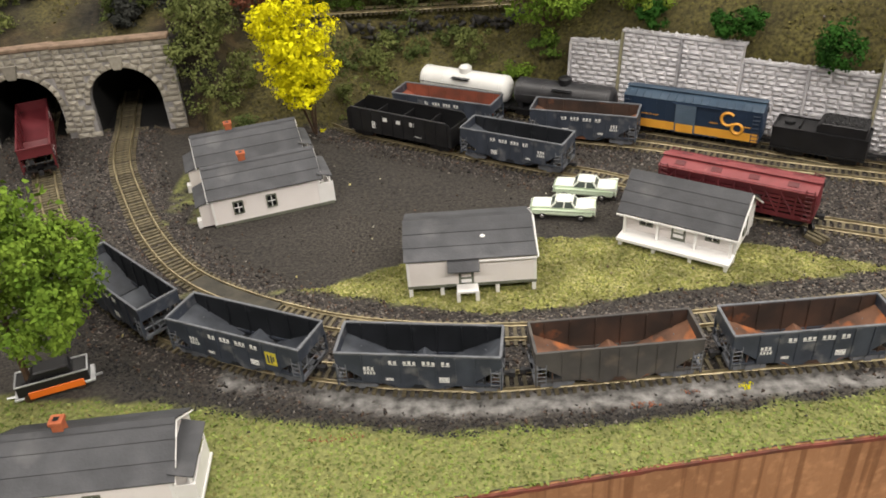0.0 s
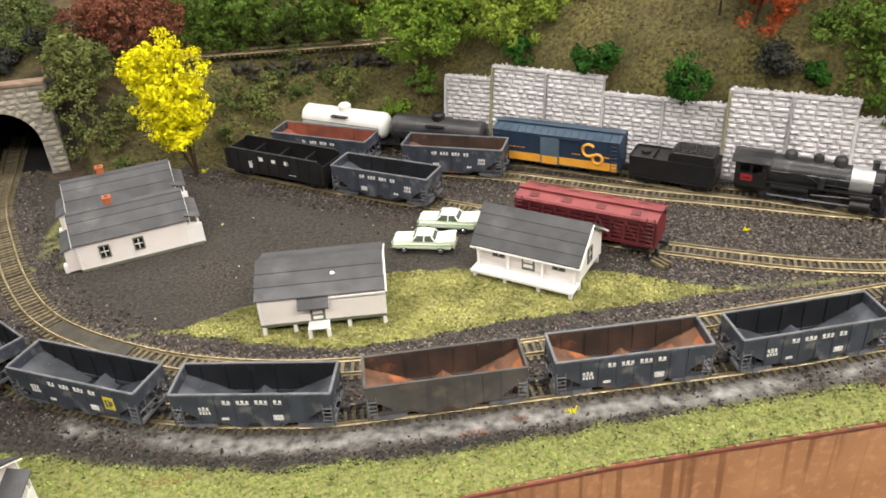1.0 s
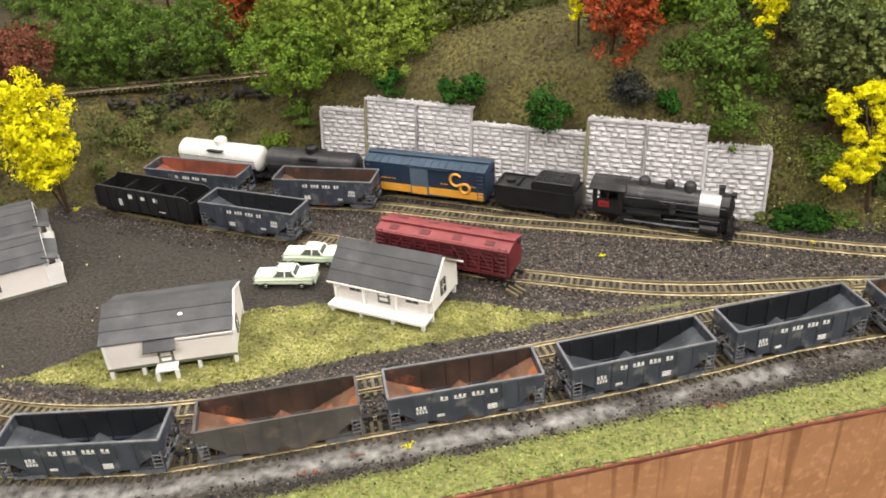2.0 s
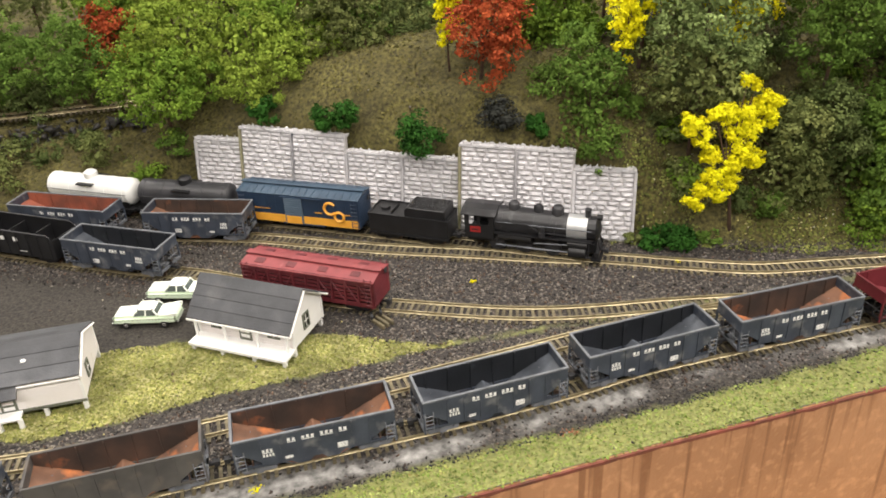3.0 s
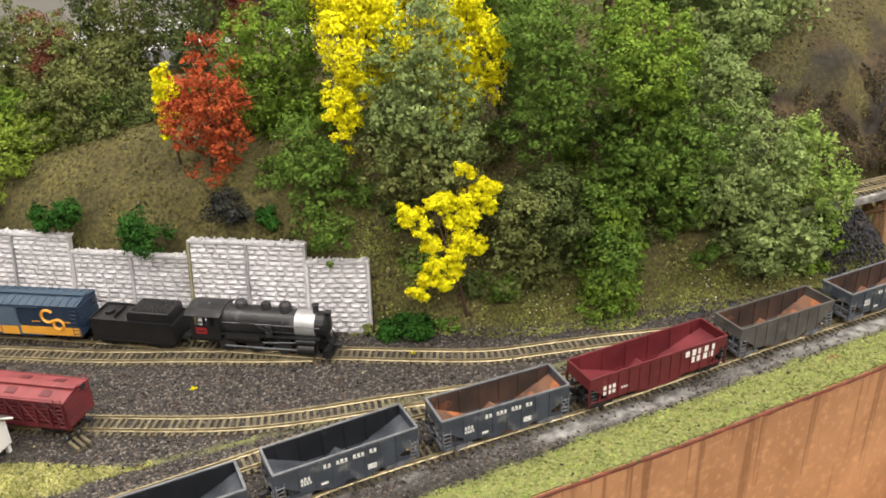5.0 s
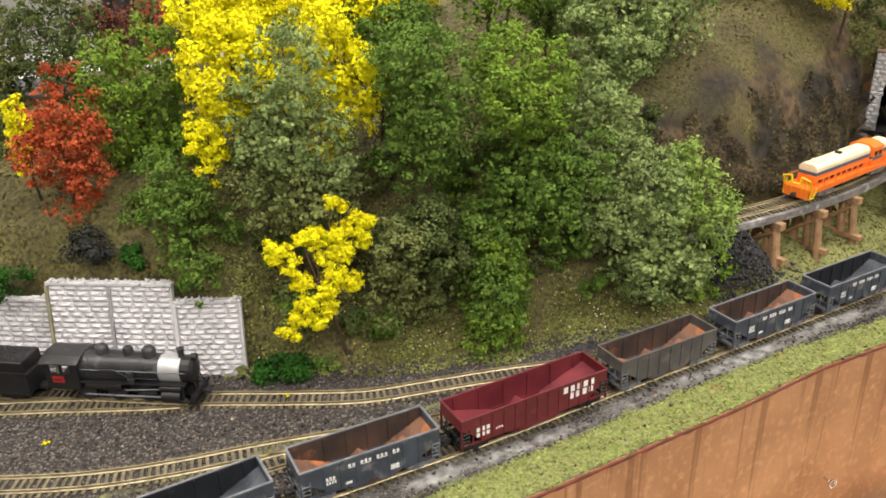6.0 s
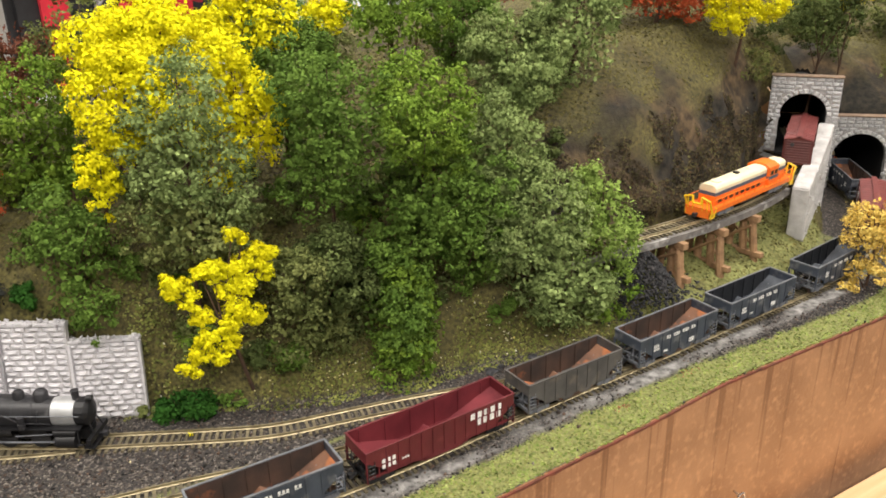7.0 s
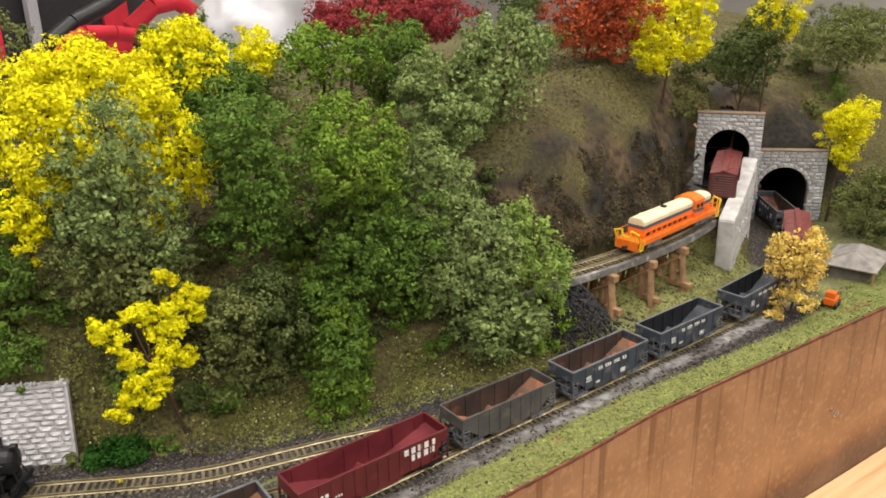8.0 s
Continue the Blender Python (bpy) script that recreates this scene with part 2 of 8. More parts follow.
def share(name, me, parent, m):
    ob = new(name, me)
    ob.parent = parent
    ob.matrix_local = m
    return ob


def thing(name, m, label, category, group=""):
    ob = new(name)
    ob.empty_display_size = 0.01
    ob.matrix_world = m
    return tagged(ob, label, category, group)


def quick_mesh(name, verts, faces, material):
    """A big mesh from numpy arrays of vertices and equal-sided faces."""
    me = bpy.data.meshes.new(name)
    k = faces.shape[1]
    me.vertices.add(len(verts))
    me.vertices.foreach_set("co", np.asarray(verts, np.float32).ravel())
    me.loops.add(faces.size)
    me.loops.foreach_set("vertex_index", faces.astype(np.int32).ravel())
    me.polygons.add(len(faces))
    me.polygons.foreach_set("loop_start", np.arange(0, faces.size, k, dtype=np.int32))
    me.update(calc_edges=True)
    me.validate()
    if material:
        me.materials.append(material)
    return me


RNG = np.random.default_rng(7)
OCTA_V = np.array([(1, 0, 0), (-1, 0, 0), (0, 1, 0), (0, -1, 0), (0, 0, 1), (0, 0, -1)], float)
OCTA_F = np.array([(0, 2, 4), (2, 1, 4), (1, 3, 4), (3, 0, 4), (2, 0, 5), (1, 2, 5), (3, 1, 5), (0, 3, 5)])
TETRA_V = np.array([(1, 1, 1), (1, -1, -1), (-1, 1, -1), (-1, -1, 1)], float) * 0.7
TETRA_F = np.array([(0, 1, 2), (0, 3, 1), (0, 2, 3), (1, 3, 2)])


def chips(centres, sizes, base_v=OCTA_V, base_f=OCTA_F, flat=0.55, rng=RNG):
    """Crumbs of random turn and shape round the centres: vertices and faces."""
    n, k = len(centres), len(base_v)
    q = rng.normal(size=(n, 4))
    q /= np.linalg.norm(q, axis=1)[:, None]
    w, x, y, z = q.T
    rot = np.stack([np.stack([1 - 2 * (y * y + z * z), 2 * (x * y - z * w), 2 * (x * z + y * w)], -1),
                    np.stack([2 * (x * y + z * w), 1 - 2 * (x * x + z * z), 2 * (y * z - x * w)], -1),
                    np.stack([2 * (x * z - y * w), 2 * (y * z + x * w), 1 - 2 * (x * x + y * y)], -1)], 1)
    shape = base_v[None] * (1 + 0.35 * rng.normal(size=(n, k, 1))) * np.stack([np.ones(n), rng.uniform(flat, 1, n), rng.uniform(flat * 0.6, 1, n)], -1)[:, None, :]
    v = np.einsum("nij,nkj->nki", rot, shape) * np.asarray(sizes)[:, None, None] + np.asarray(centres)[:, None, :]
    f = base_f[None] + (np.arange(n) * k)[:, None, None]
    return v.reshape(-1, 3), f.reshape(-1, base_f.shape[1])


# ---- the lie of the land ----
STATIONS = [
    (-1.3, [(0.86, 0), (0.88, 0.11), (0.95, 0.14), (1.1, 0.2), (1.6, 0.24)]),
    (-0.25, [(0.90, 0), (0.915, 0.10), (0.97, 0.13), (1.1, 0.18), (1.6, 0.22)]),
    (-0.21, [(0.84, 0), (0.9, 0.045), (1.0, 0.085), (1.06, 0.085), (1.12, 0.15), (1.6, 0.22)]),
    (-0.05, [(0.88, 0), (0.95, 0.03), (0.995, 0.05), (1.005, 0.08), (1.06, 0.08), (1.12, 0.12), (1.6, 0.2)]),
    (0.12, [(0.92, 0), (0.95, 0.045), (1.0, 0.06), (1.01, 0.08), (1.06, 0.08), (1.1, 0.11), (1.6, 0.16)]),
    (0.19, [(0.918, 0), (0.928, 0.07), (1.0, 0.11), (1.1, 0.13), (1.6, 0.14)]),
    (0.40, [(0.800, 0), (0.812, 0.08), (0.84, 0.13), (0.89, 0.16), (0.95, 0.165), (1.5, 0.15)]),
    (0.62, [(0.678, 0), (0.69, 0.07), (0.72, 0.125), (0.77, 0.165), (0.85, 0.175), (1.5, 0.15)]),
    (0.75, [(0.615, 0), (0.64, 0.025), (0.70, 0.10), (0.76, 0.155), (0.85, 0.175), (1.5, 0.15)]),
    (0.95, [(0.585, 0), (0.6, 0.015), (0.65, 0.09), (0.72, 0.17), (0.8, 0.19), (1.5, 0.17)]),
    (1.06, [(0.565, 0), (0.585, 0.02), (0.62, 0.075), (0.66, 0.11), (0.70, 0.19), (0.8, 0.24), (1.5, 0.21)]),
    (1.2, [(0.545, 0), (0.575, 0.018), (0.60, 0.030), (0.655, 0.042), (0.665, 0.10), (0.70, 0.2), (0.78, 0.26), (1.5, 0.25)]),
    (1.4, [(0.585, 0), (0.62, 0.02), (0.65, 0.032), (0.715, 0.05), (0.73, 0.09), (0.765, 0.2), (0.83, 0.27), (1.5, 0.27)]),
    (1.515, [(0.66, 0), (0.69, 0.04), (0.70, 0.082), (0.79, 0.084), (0.80, 0.19), (0.87, 0.27), (1.5, 0.27)]),
    (1.54, [(0.68, 0), (0.70, 0.04), (0.708, 0.082), (0.766, 0.084), (0.776, 0.19), (0.87, 0.27), (1.5, 0.27)]),
    (1.59, [(0.735, 0), (0.742, 0.08), (0.765, 0.10), (0.80, 0.19), (0.88, 0.27), (1.5, 0.27)]),
    (1.62, [(0.832, 0), (0.842, 0.118), (0.92, 0.2), (1.5, 0.27)]),
    (1.66, [(0.798, 0), (0.810, 0.118), (0.89, 0.2), (1.5, 0.27)]),
    (1.70, [(0.764, 0), (0.776, 0.118), (0.87, 0.2), (1.5, 0.27)]),
    (1.75, [(0.722, 0), (0.735, 0.118), (0.85, 0.2), (1.5, 0.27)]),
    (1.79, [(0.66, 0), (0.71, 0.09), (0.85, 0.2), (1.5, 0.27)]),
    (2.6, [(0.62, 0), (0.72, 0.1), (0.9, 0.2), (1.5, 0.27)]),
]


def height(x, y):
    """Height of the scenery without its small bumps."""
    for (xa, pa), (xb, pb) in zip(STATIONS, STATIONS[1:]):
        if x <= xb or xb == 2.6:
            k = min(max((x - xa) / (xb - xa), 0), 1)
            toe = (1 - k) * pa[0][0] + k * pb[0][0]
            ya, yb = y - toe + pa[0][0], y - toe + pb[0][0]
            za = np.interp(ya, [p[0] for p in pa], [p[1] for p in pa])
            zb = np.interp(yb, [p[0] for p in pb], [p[1] for p in pb])
            return (1 - k) * za + k * zb
    return 0.0


def front_edge(x):
    return float(np.interp(x, [-1.3, 0.07, 0.26, 0.54, 0.78, 1.0, 1.11, 1.25, 1.52, 2.6], [0.13, 0.339, 0.368, 0.394, 0.412, 0.434, 0.449, 0.455, 0.466, 0.52]))


# ---- ground, fascia and room ----
def island_mat(name, colours, rough=0.9, patch=0.0, pscale=55):
    """Crumbs that take their colour piece by piece from a row of colours."""
    m = bpy.data.materials.new(name)
    m.use_nodes = True
    n, l = m.node_tree.nodes, m.node_tree.links
    g = n.new("ShaderNodeNewGeometry")
    r = n.new("ShaderNodeValToRGB")
    r.color_ramp.interpolation = "LINEAR"
    e = r.color_ramp.elements
    while len(e) < len(colours):
        e.new(0.5)
    for i, c in enumerate(colours):
        e[i].position, e[i].color = i / (len(colours) - 1), (*c, 1)
    l.new(g.outputs["Random Per Island"], r.inputs[0])
    out = r.outputs[0]
    if patch:
        co = n.new("ShaderNodeTexCoord")
        t = n.new("ShaderNodeTexNoise")
        t.inputs["Scale"].default_value, t.inputs["Detail"].default_value = pscale, 3
        l.new(co.outputs["Object"], t.inputs["Vector"])
        mr = n.new("ShaderNodeMapRange")
        mr.inputs[1].default_value, mr.inputs[2].default_value, mr.inputs[3].default_value, mr.inputs[4].default_value = 0.3, 0.7, 1 - patch, 1 + patch
        l.new(t.outputs[0], mr.inputs[0])
        hs = n.new("ShaderNodeHueSaturation")
        l.new(mr.outputs[0], hs.inputs["Value"])
        l.new(out, hs.inputs["Color"])
        out = hs.outputs[0]
    l.new(out, n["Principled BSDF"].inputs["Base Color"])
    n["Principled BSDF"].inputs["Specular IOR Level"].default_value = 0.2
    n["Principled BSDF"].inputs["Roughness"].default_value = rough
    return m


def front_grass_line(x):
    return float(np.interp(x, [-0.6, -0.15, -0.065, 0.048, 0.157, 0.333, 0.517, 0.816, 1.1, 1.36, 1.6], [0.47, 0.424, 0.403, 0.385, 0.390, 0.409, 0.424, 0.456, 0.484, 0.492, 0.53]))


def lawn(x, y):
    """Positive inside the grass patch of the two front houses."""
    low = np.interp(x, [-0.06, 0.0, 0.077, 0.145, 0.215, 0.39], [0.552, 0.532, 0.512, 0.519, 0.531, 0.545])
    high = np.interp(x, [-0.06, -0.013, 0.03, 0.122, 0.25, 0.32, 0.39], [0.552, 0.574, 0.592, 0.612, 0.606, 0.582, 0.548])
    return min(y - low, high - y)


OUTER = [(-0.475, 1.02), (-0.455, 0.95), (-0.427, 0.87), (-0.39, 0.79), (-0.335, 0.685), (-0.27, 0.595), (-0.19, 0.515), (-0.1, 0.466), (-0.02, 0.443), (0.038, 0.434), (0.09, 0.431), (0.23, 0.440), (0.374, 0.449), (0.48, 0.461), (0.555, 0.473), (0.685, 0.481), (0.79, 0.487), (0.93, 0.501), (1.075, 0.514), (1.22, 0.529), (1.36, 0.545), (1.45, 0.566), (1.53, 0.603), (1.61, 0.662), (1.673, 0.74), (1.72, 0.82), (1.75, 0.90), (1.77, 0.98)]
INNER = [(-0.37, 1.02), (-0.352, 0.95), (-0.339, 0.905), (-0.312, 0.808), (-0.268, 0.717), (-0.226, 0.644), (-0.181, 0.586), (-0.127, 0.545), (-0.05, 0.508), (0.031, 0.489), (0.11, 0.484), (0.196, 0.487), (0.337, 0.500), (0.43, 0.511), (0.52, 0.523), (0.60, 0.529), (0.68, 0.528), (0.76, 0.520), (0.85, 0.506), (0.93, 0.501)]
LADDER = [(-0.10, 0.900), (-0.05, 0.855), (0.001, 0.823), (0.117, 0.757), (0.19, 0.722), (0.25, 0.683), (0.31, 0.642), (0.386, 0.607), (0.448, 0.581), (0.494, 0.566), (0.544, 0.556), (0.60, 0.549), (0.66, 0.539), (0.74, 0.524), (0.82, 0.511)]
LEAD = [(0.0, 0.965), (0.06, 0.925), (0.11, 0.895), (0.166, 0.864), (0.26, 0.820), (0.36, 0.766), (0.425, 0.727), (0.495, 0.690), (0.565, 0.650), (0.61, 0.628), (0.65, 0.609), (0.71, 0.584), (0.771, 0.573), (0.83, 0.563), (0.90, 0.548), (1.0, 0.527), (1.06, 0.515)]
SIDING_TRACK = [(-0.09, 0.925), (-0.02, 0.895), (0.045, 0.862), (0.12, 0.828), (0.194, 0.803), (0.25, 0.783), (0.302, 0.758), (0.371, 0.724), (0.457, 0.689), (0.52, 0.662), (0.565, 0.645)]
UPPER = [(1.02, 0.612), (1.07, 0.610), (1.14, 0.611), (1.21, 0.615), (1.28, 0.624), (1.35, 0.640), (1.41, 0.661), (1.46, 0.685), (1.51, 0.714), (1.554, 0.750), (1.60, 0.793), (1.65, 0.845)]
BACK_TRACK = [(-0.32, 1.02), (-0.2, 1.028), (-0.09, 1.031), (0.0, 1.03), (0.1, 1.03), (0.2, 1.035), (0.3, 1.05)]
UPPER_Z = 0.085


def smooth_line(points, step=0.002):
    """An even Catmull-Rom line through the points: places and headings."""
    p = np.array([points[0], *points, points[-1]], float)
    p[0], p[-1] = 2 * p[1] - p[2], 2 * p[-2] - p[-3]
    out = []
    for i in range(1, len(p) - 2):
        for u in np.linspace(0, 1, 40, endpoint=False):
            a, b, c, d = p[i - 1], p[i], p[i + 1], p[i + 2]
            out.append(0.5 * (2 * b + (c - a) * u + (2 * a - 5 * b + 4 * c - d) * u * u + (3 * b - a - 3 * c + d) * u ** 3))
    out = np.array(out)
    s = np.r_[0, np.cumsum(np.linalg.norm(np.diff(out, axis=0), axis=1))]
    at = np.arange(0, s[-1], step)
    xy = np.stack([np.interp(at, s, out[:, 0]), np.interp(at, s, out[:, 1])], 1)
    g = np.gradient(xy, axis=0)
    return xy, np.arctan2(g[:, 1], g[:, 0])


FLAT_LINES = {n: smooth_line(p) for n, p in (("outer", OUTER), ("inner", INNER), ("ladder", LADDER), ("lead", LEAD), ("siding", SIDING_TRACK))}
ALL_TRACK = np.concatenate([v[0][::4] for v in FLAT_LINES.values()])
OUTER_XY = FLAT_LINES["outer"][0][::4]
# tunnel mouths: centre x, y, heading into the hill, floor height, half width of the opening, arch top
MOUTHS = [(-0.323, 0.889, 98, 0.0, 0.040, 0.080), (-0.437, 0.873, 103, 0.0, 0.040, 0.080), (1.554, 0.750, 42, UPPER_Z, 0.031, 0.083), (1.703, 0.754, 50, 0.0, 0.039, 0.088)]


def in_mouth(x, y):
    for mx, my, deg, z0, half, top in MOUTHS:
        c, s = math.cos(radians(deg)), math.sin(radians(deg))
        along, across = (x - mx) * c + (y - my) * s, -(x - mx) * s + (y - my) * c
        wide = 0.016 if z0 > 0 and -0.03 < along < 0.012 else 0.004
        if -0.03 < along < 0.16 and abs(across) < half + wide:
            return z0, z0 + top
    return None


def steepness(x, y):
    return max((height(x, y + 0.004) - height(x, y - 0.004)) / 0.008, 0.0)


def near_mouth(x, y):
    return min(max((min(math.hypot(x - m[0], y - m[1]) for m in MOUTHS) - 0.05) / 0.05, 0.0), 1.0)


def ground_z(x, y):
    h = height(x, y)
    k = near_mouth(x, y) * min(h / 0.03, 1.0) / (1 + 0.8 * steepness(x, y)) if h > 0 else 0.0
    bump = 0.010 * noise.noise((x * 14, y * 14, h * 14)) + 0.005 * noise.noise((x * 45, y * 45, 3 + h * 45)) + 0.0025 * noise.noise((x * 110, y * 110, 6 + h * 110))
    return h + k * bump + 0.0007 * noise.noise((x * 60, y * 60, 9))


def crag(x, y):
    """How far a steep face juts out towards the front."""
    h = height(x, y)
    k = near_mouth(x, y) * min(steepness(x, y) / 2.5, 1.0) * min(h / 0.03, 1.0) if h > 0 else 0.0
    return k * (0.006 * noise.noise((x * 24, h * 24, 1)) + 0.003 * noise.noise((x * 70, h * 70, 4)))


def cover(x, y):
    """Weights of grass, pale dust, hill scrub and soot at a place."""
    wob = 0.006 * noise.noise((x * 40, y * 40, 1)) + 0.003 * noise.noise((x * 120, y * 120, 5))
    grass = max(front_grass_line(x) - y, lawn(x, y)) + wob
    h = height(x, y)
    if 1.08 < x and y > np.interp(x, [1.08, 1.45, 1.6, 2.6], [0.545, 0.585, 0.52, 0.5]) and h < 0.05 and x < 1.5:
        grass = max(grass, 0.002 + wob)
    if 1.43 < x and y < 0.56 - (1.6 - x) * 0.15:
        grass = max(grass, 0.001 + wob * 2)
    if -0.235 < x < -0.19 and 0.67 < y < 0.80:
        grass = max(grass, -0.001 + wob * 2.2)
    g = min(max(grass / 0.006 + 0.5, 0), 1)
    i = np.argmin((OUTER_XY[:, 0] - x) ** 2 + (OUTER_XY[:, 1] - y) ** 2)
    off = math.hypot(OUTER_XY[i, 0] - x, OUTER_XY[i, 1] - y)
    front = OUTER_XY[i, 1] > y
    if x > 1.45 and off > 0.036 and h < 0.03 and front:
        g = max(g, min(max(0.6 + 40 * wob, 0), 1))
    dust = min(2.0 - 2.0 * min(abs(off - 0.021 - 0.5 * wob) / 0.013, 1), 1) * (1 if front and -0.12 < x < 1.45 else 0)
    dust *= min(max(0.8 + 2.0 * noise.noise((x * 20, y * 30, 7)), 0.1), 1)
    scrub = min(max((h + wob) / 0.006, 0), 1) if h > 0.0005 else 0.0
    soot = 0.0
    if 1.05 < x < 1.5 and y > 0.6:
        soot = min(max((h - 0.05) / 0.05, 0), 1) * min(max((0.228 - h) / 0.06 + 1.6 * noise.noise((x * 16, y * 16, 2 + h * 16)), 0), 1)
    if 1.40 < x < 1.80 and y > 0.68:
        soot = max(soot, min(max((h - 0.02) / 0.05, 0), 1) * min(max((0.215 - h) / 0.04 + 1.4 * noise.noise((x * 14, y * 14, 8 + h * 14)), 0), 1))
    if x < -0.16 and y > 0.88:
        soot = max(soot, min(max((-0.16 - x) / 0.06, 0), 1) * min(max(0.75 + 1.2 * noise.noise((x * 14, y * 14, 8)), 0), 1))
    return g, dust * (1 - g), scrub, soot


NX, NY = 560, 225
xs = np.linspace(-1.25, 2.4, NX)
verts, covers = [], []
for x in xs:
    e = front_edge(x)
    fine = np.linspace(e, 1.42, 300)
    rise = np.array([height(x, b) for b in fine])
    way = np.r_[0, np.cumsum(np.hypot(np.diff(fine), 0.8 * np.diff(rise)))]
    for y in np.interp(np.linspace(0, way[-1], NY), way, fine):
        verts.append((x, y + crag(x, y), ground_z(x, y)))
        covers.append(cover(x, y))
verts = np.array(verts)
ij = np.arange(NX * NY).reshape(NX, NY)
faces = np.stack([ij[:-1, :-1], ij[1:, :-1], ij[1:, 1:], ij[:-1, 1:]], -1).reshape(-1, 4)
mid = verts[faces].mean(1)
keep = np.ones(len(faces), bool)
for i in np.nonzero((mid[:, 2] > 0.002) & (mid[:, 1] > 0.6))[0]:
    z = in_mouth(mid[i, 0], mid[i, 1])
    if z and z[0] - 0.05 < mid[i, 2] and verts[faces[i], 2].min() < z[1] + 0.002:
        keep[i] = False
ground_mesh = quick_mesh("ground", verts, faces[keep], None)


def ballast_weight(x, y):
    """How much loose stone lies at a place: all round the tracks, little in the cinder yard."""
    d = math.sqrt(np.min((ALL_TRACK[:, 0] - x) ** 2 + (ALL_TRACK[:, 1] - y) ** 2))
    w = 1 - min(max((d - 0.022) / 0.018, 0), 1)
    if x > 0.28 and 0.45 < y < 0.82:
        w = max(w, min((x - 0.28) / 0.05, 1))
    return w


loose = ground_mesh.attributes.new("ballast", "FLOAT", "POINT")
loose.data.foreach_set("value", np.array([ballast_weight(x, y) if y < 1.0 and z < 0.01 else 0.0 for x, y, z in verts], np.float32))
att = ground_mesh.color_attributes.new("cover", "FLOAT_COLOR", "POINT")
att.data.foreach_set("color", np.array(covers, np.float32).ravel())


def ground_material():
    m = bpy.data.materials.new("scenic_ground")
    m.use_nodes = True
    n, l = m.node_tree.nodes, m.node_tree.links
    p = n["Principled BSDF"]
    p.inputs["Roughness"].default_value = 0.95
    co = n.new("ShaderNodeTexCoord").outputs["Object"]

    def tone(scale, a, b, lo=0.35, hi=0.65, detail=6):
        t = n.new("ShaderNodeTexNoise")
        t.inputs["Scale"].default_value, t.inputs["Detail"].default_value = scale, detail
        l.new(co, t.inputs["Vector"])
        r = n.new("ShaderNodeValToRGB")
        r.color_ramp.elements[0].position, r.color_ramp.elements[1].position = lo, hi
        r.color_ramp.elements[0].color, r.color_ramp.elements[1].color = (*a, 1), (*b, 1)
        l.new(t.outputs[0], r.inputs[0])
        return r.outputs[0]

    def blend(f, a, b):
        x = n.new("ShaderNodeMix")
        x.data_type = "RGBA"
        l.new(f, x.inputs[0])
        l.new(a, x.inputs["A"])
        l.new(b, x.inputs["B"])
        return x.outputs["Result"]

    a = n.new("ShaderNodeAttribute")
    a.attribute_name = "cover"
    sep = n.new("ShaderNodeSeparateColor")
    l.new(a.outputs["Color"], sep.inputs[0])
    cinder = blend(tone(9, (0, 0, 0), (1, 1, 1)), tone(420, (0.018, 0.016, 0.014), (0.078, 0.068, 0.056), 0.38, 0.64), tone(260, (0.015, 0.014, 0.013), (0.056, 0.049, 0.041), 0.38, 0.64))
    dust = tone(110, (0.07, 0.067, 0.064), (0.37, 0.36, 0.345), 0.32, 0.70)
    scrub = blend(tone(16, (0, 0, 0), (1, 1, 1)), tone(220, (0.033, 0.028, 0.012), (0.11, 0.095, 0.032)), tone(260, (0.033, 0.028, 0.012), (0.185, 0.165, 0.05)))
    grass = tone(260, (0.13, 0.14, 0.045), (0.25, 0.26, 0.085))
    soot = blend(tone(13, (0, 0, 0), (1, 1, 1), 0.45, 0.62), tone(120, (0.008, 0.007, 0.006), (0.032, 0.027, 0.018)), tone(85, (0.034, 0.022, 0.012), (0.13, 0.088, 0.044)))
    vor = n.new("ShaderNodeTexVoronoi")
    vor.inputs["Scale"].default_value = 620
    l.new(co, vor.inputs["Vector"])
    sepv = n.new("ShaderNodeSeparateColor")
    l.new(vor.outputs["Color"], sepv.inputs[0])
    pick = n.new("ShaderNodeValToRGB")
    e = pick.color_ramp.elements
    for i, (at, col) in enumerate(((0.0, (0.014, 0.014, 0.014)), (0.3, (0.030, 0.027, 0.026)), (0.5, (0.056, 0.045, 0.038)), (0.68, (0.032, 0.029, 0.029)), (0.85, (0.096, 0.078, 0.064)), (1.0, (0.200, 0.176, 0.152)))):
        k = e[i] if i < 2 else e.new(at)
        k.position, k.color = at, (*col, 1)
    l.new(sepv.outputs[0], pick.inputs[0])
    bal = n.new("ShaderNodeAttribute")
    bal.attribute_name = "ballast"
    cinder = blend(bal.outputs["Fac"], cinder, pick.outputs[0])
    c = blend(sep.outputs[1], cinder, dust)
    c = blend(sep.outputs[2], c, scrub)
    c = blend(a.outputs["Alpha"], c, soot)
    c = blend(sep.outputs[0], c, grass)
    l.new(c, p.inputs["Base Color"])
    nb = n.new("ShaderNodeTexNoise")
    nb.inputs["Scale"].default_value, nb.inputs["Detail"].default_value = 420, 5
    l.new(co, nb.inputs["Vector"])
    bp = n.new("ShaderNodeBump")
    bp.inputs["Strength"].default_value, bp.inputs["Distance"].default_value = 0.8, 0.0015
    l.new(nb.outputs[0], bp.inputs["Height"])
    l.new(bp.outputs[0], p.inputs["Normal"])
    return m


ground_mesh.materials.append(ground_material())
ground_mesh.polygons.foreach_set("use_smooth", [True] * len(ground_mesh.polygons))
tagged(new("ground", ground_mesh), "cinder yard, ballast, grass and scrubby hillside of a model layout", "ground", kind="structure")


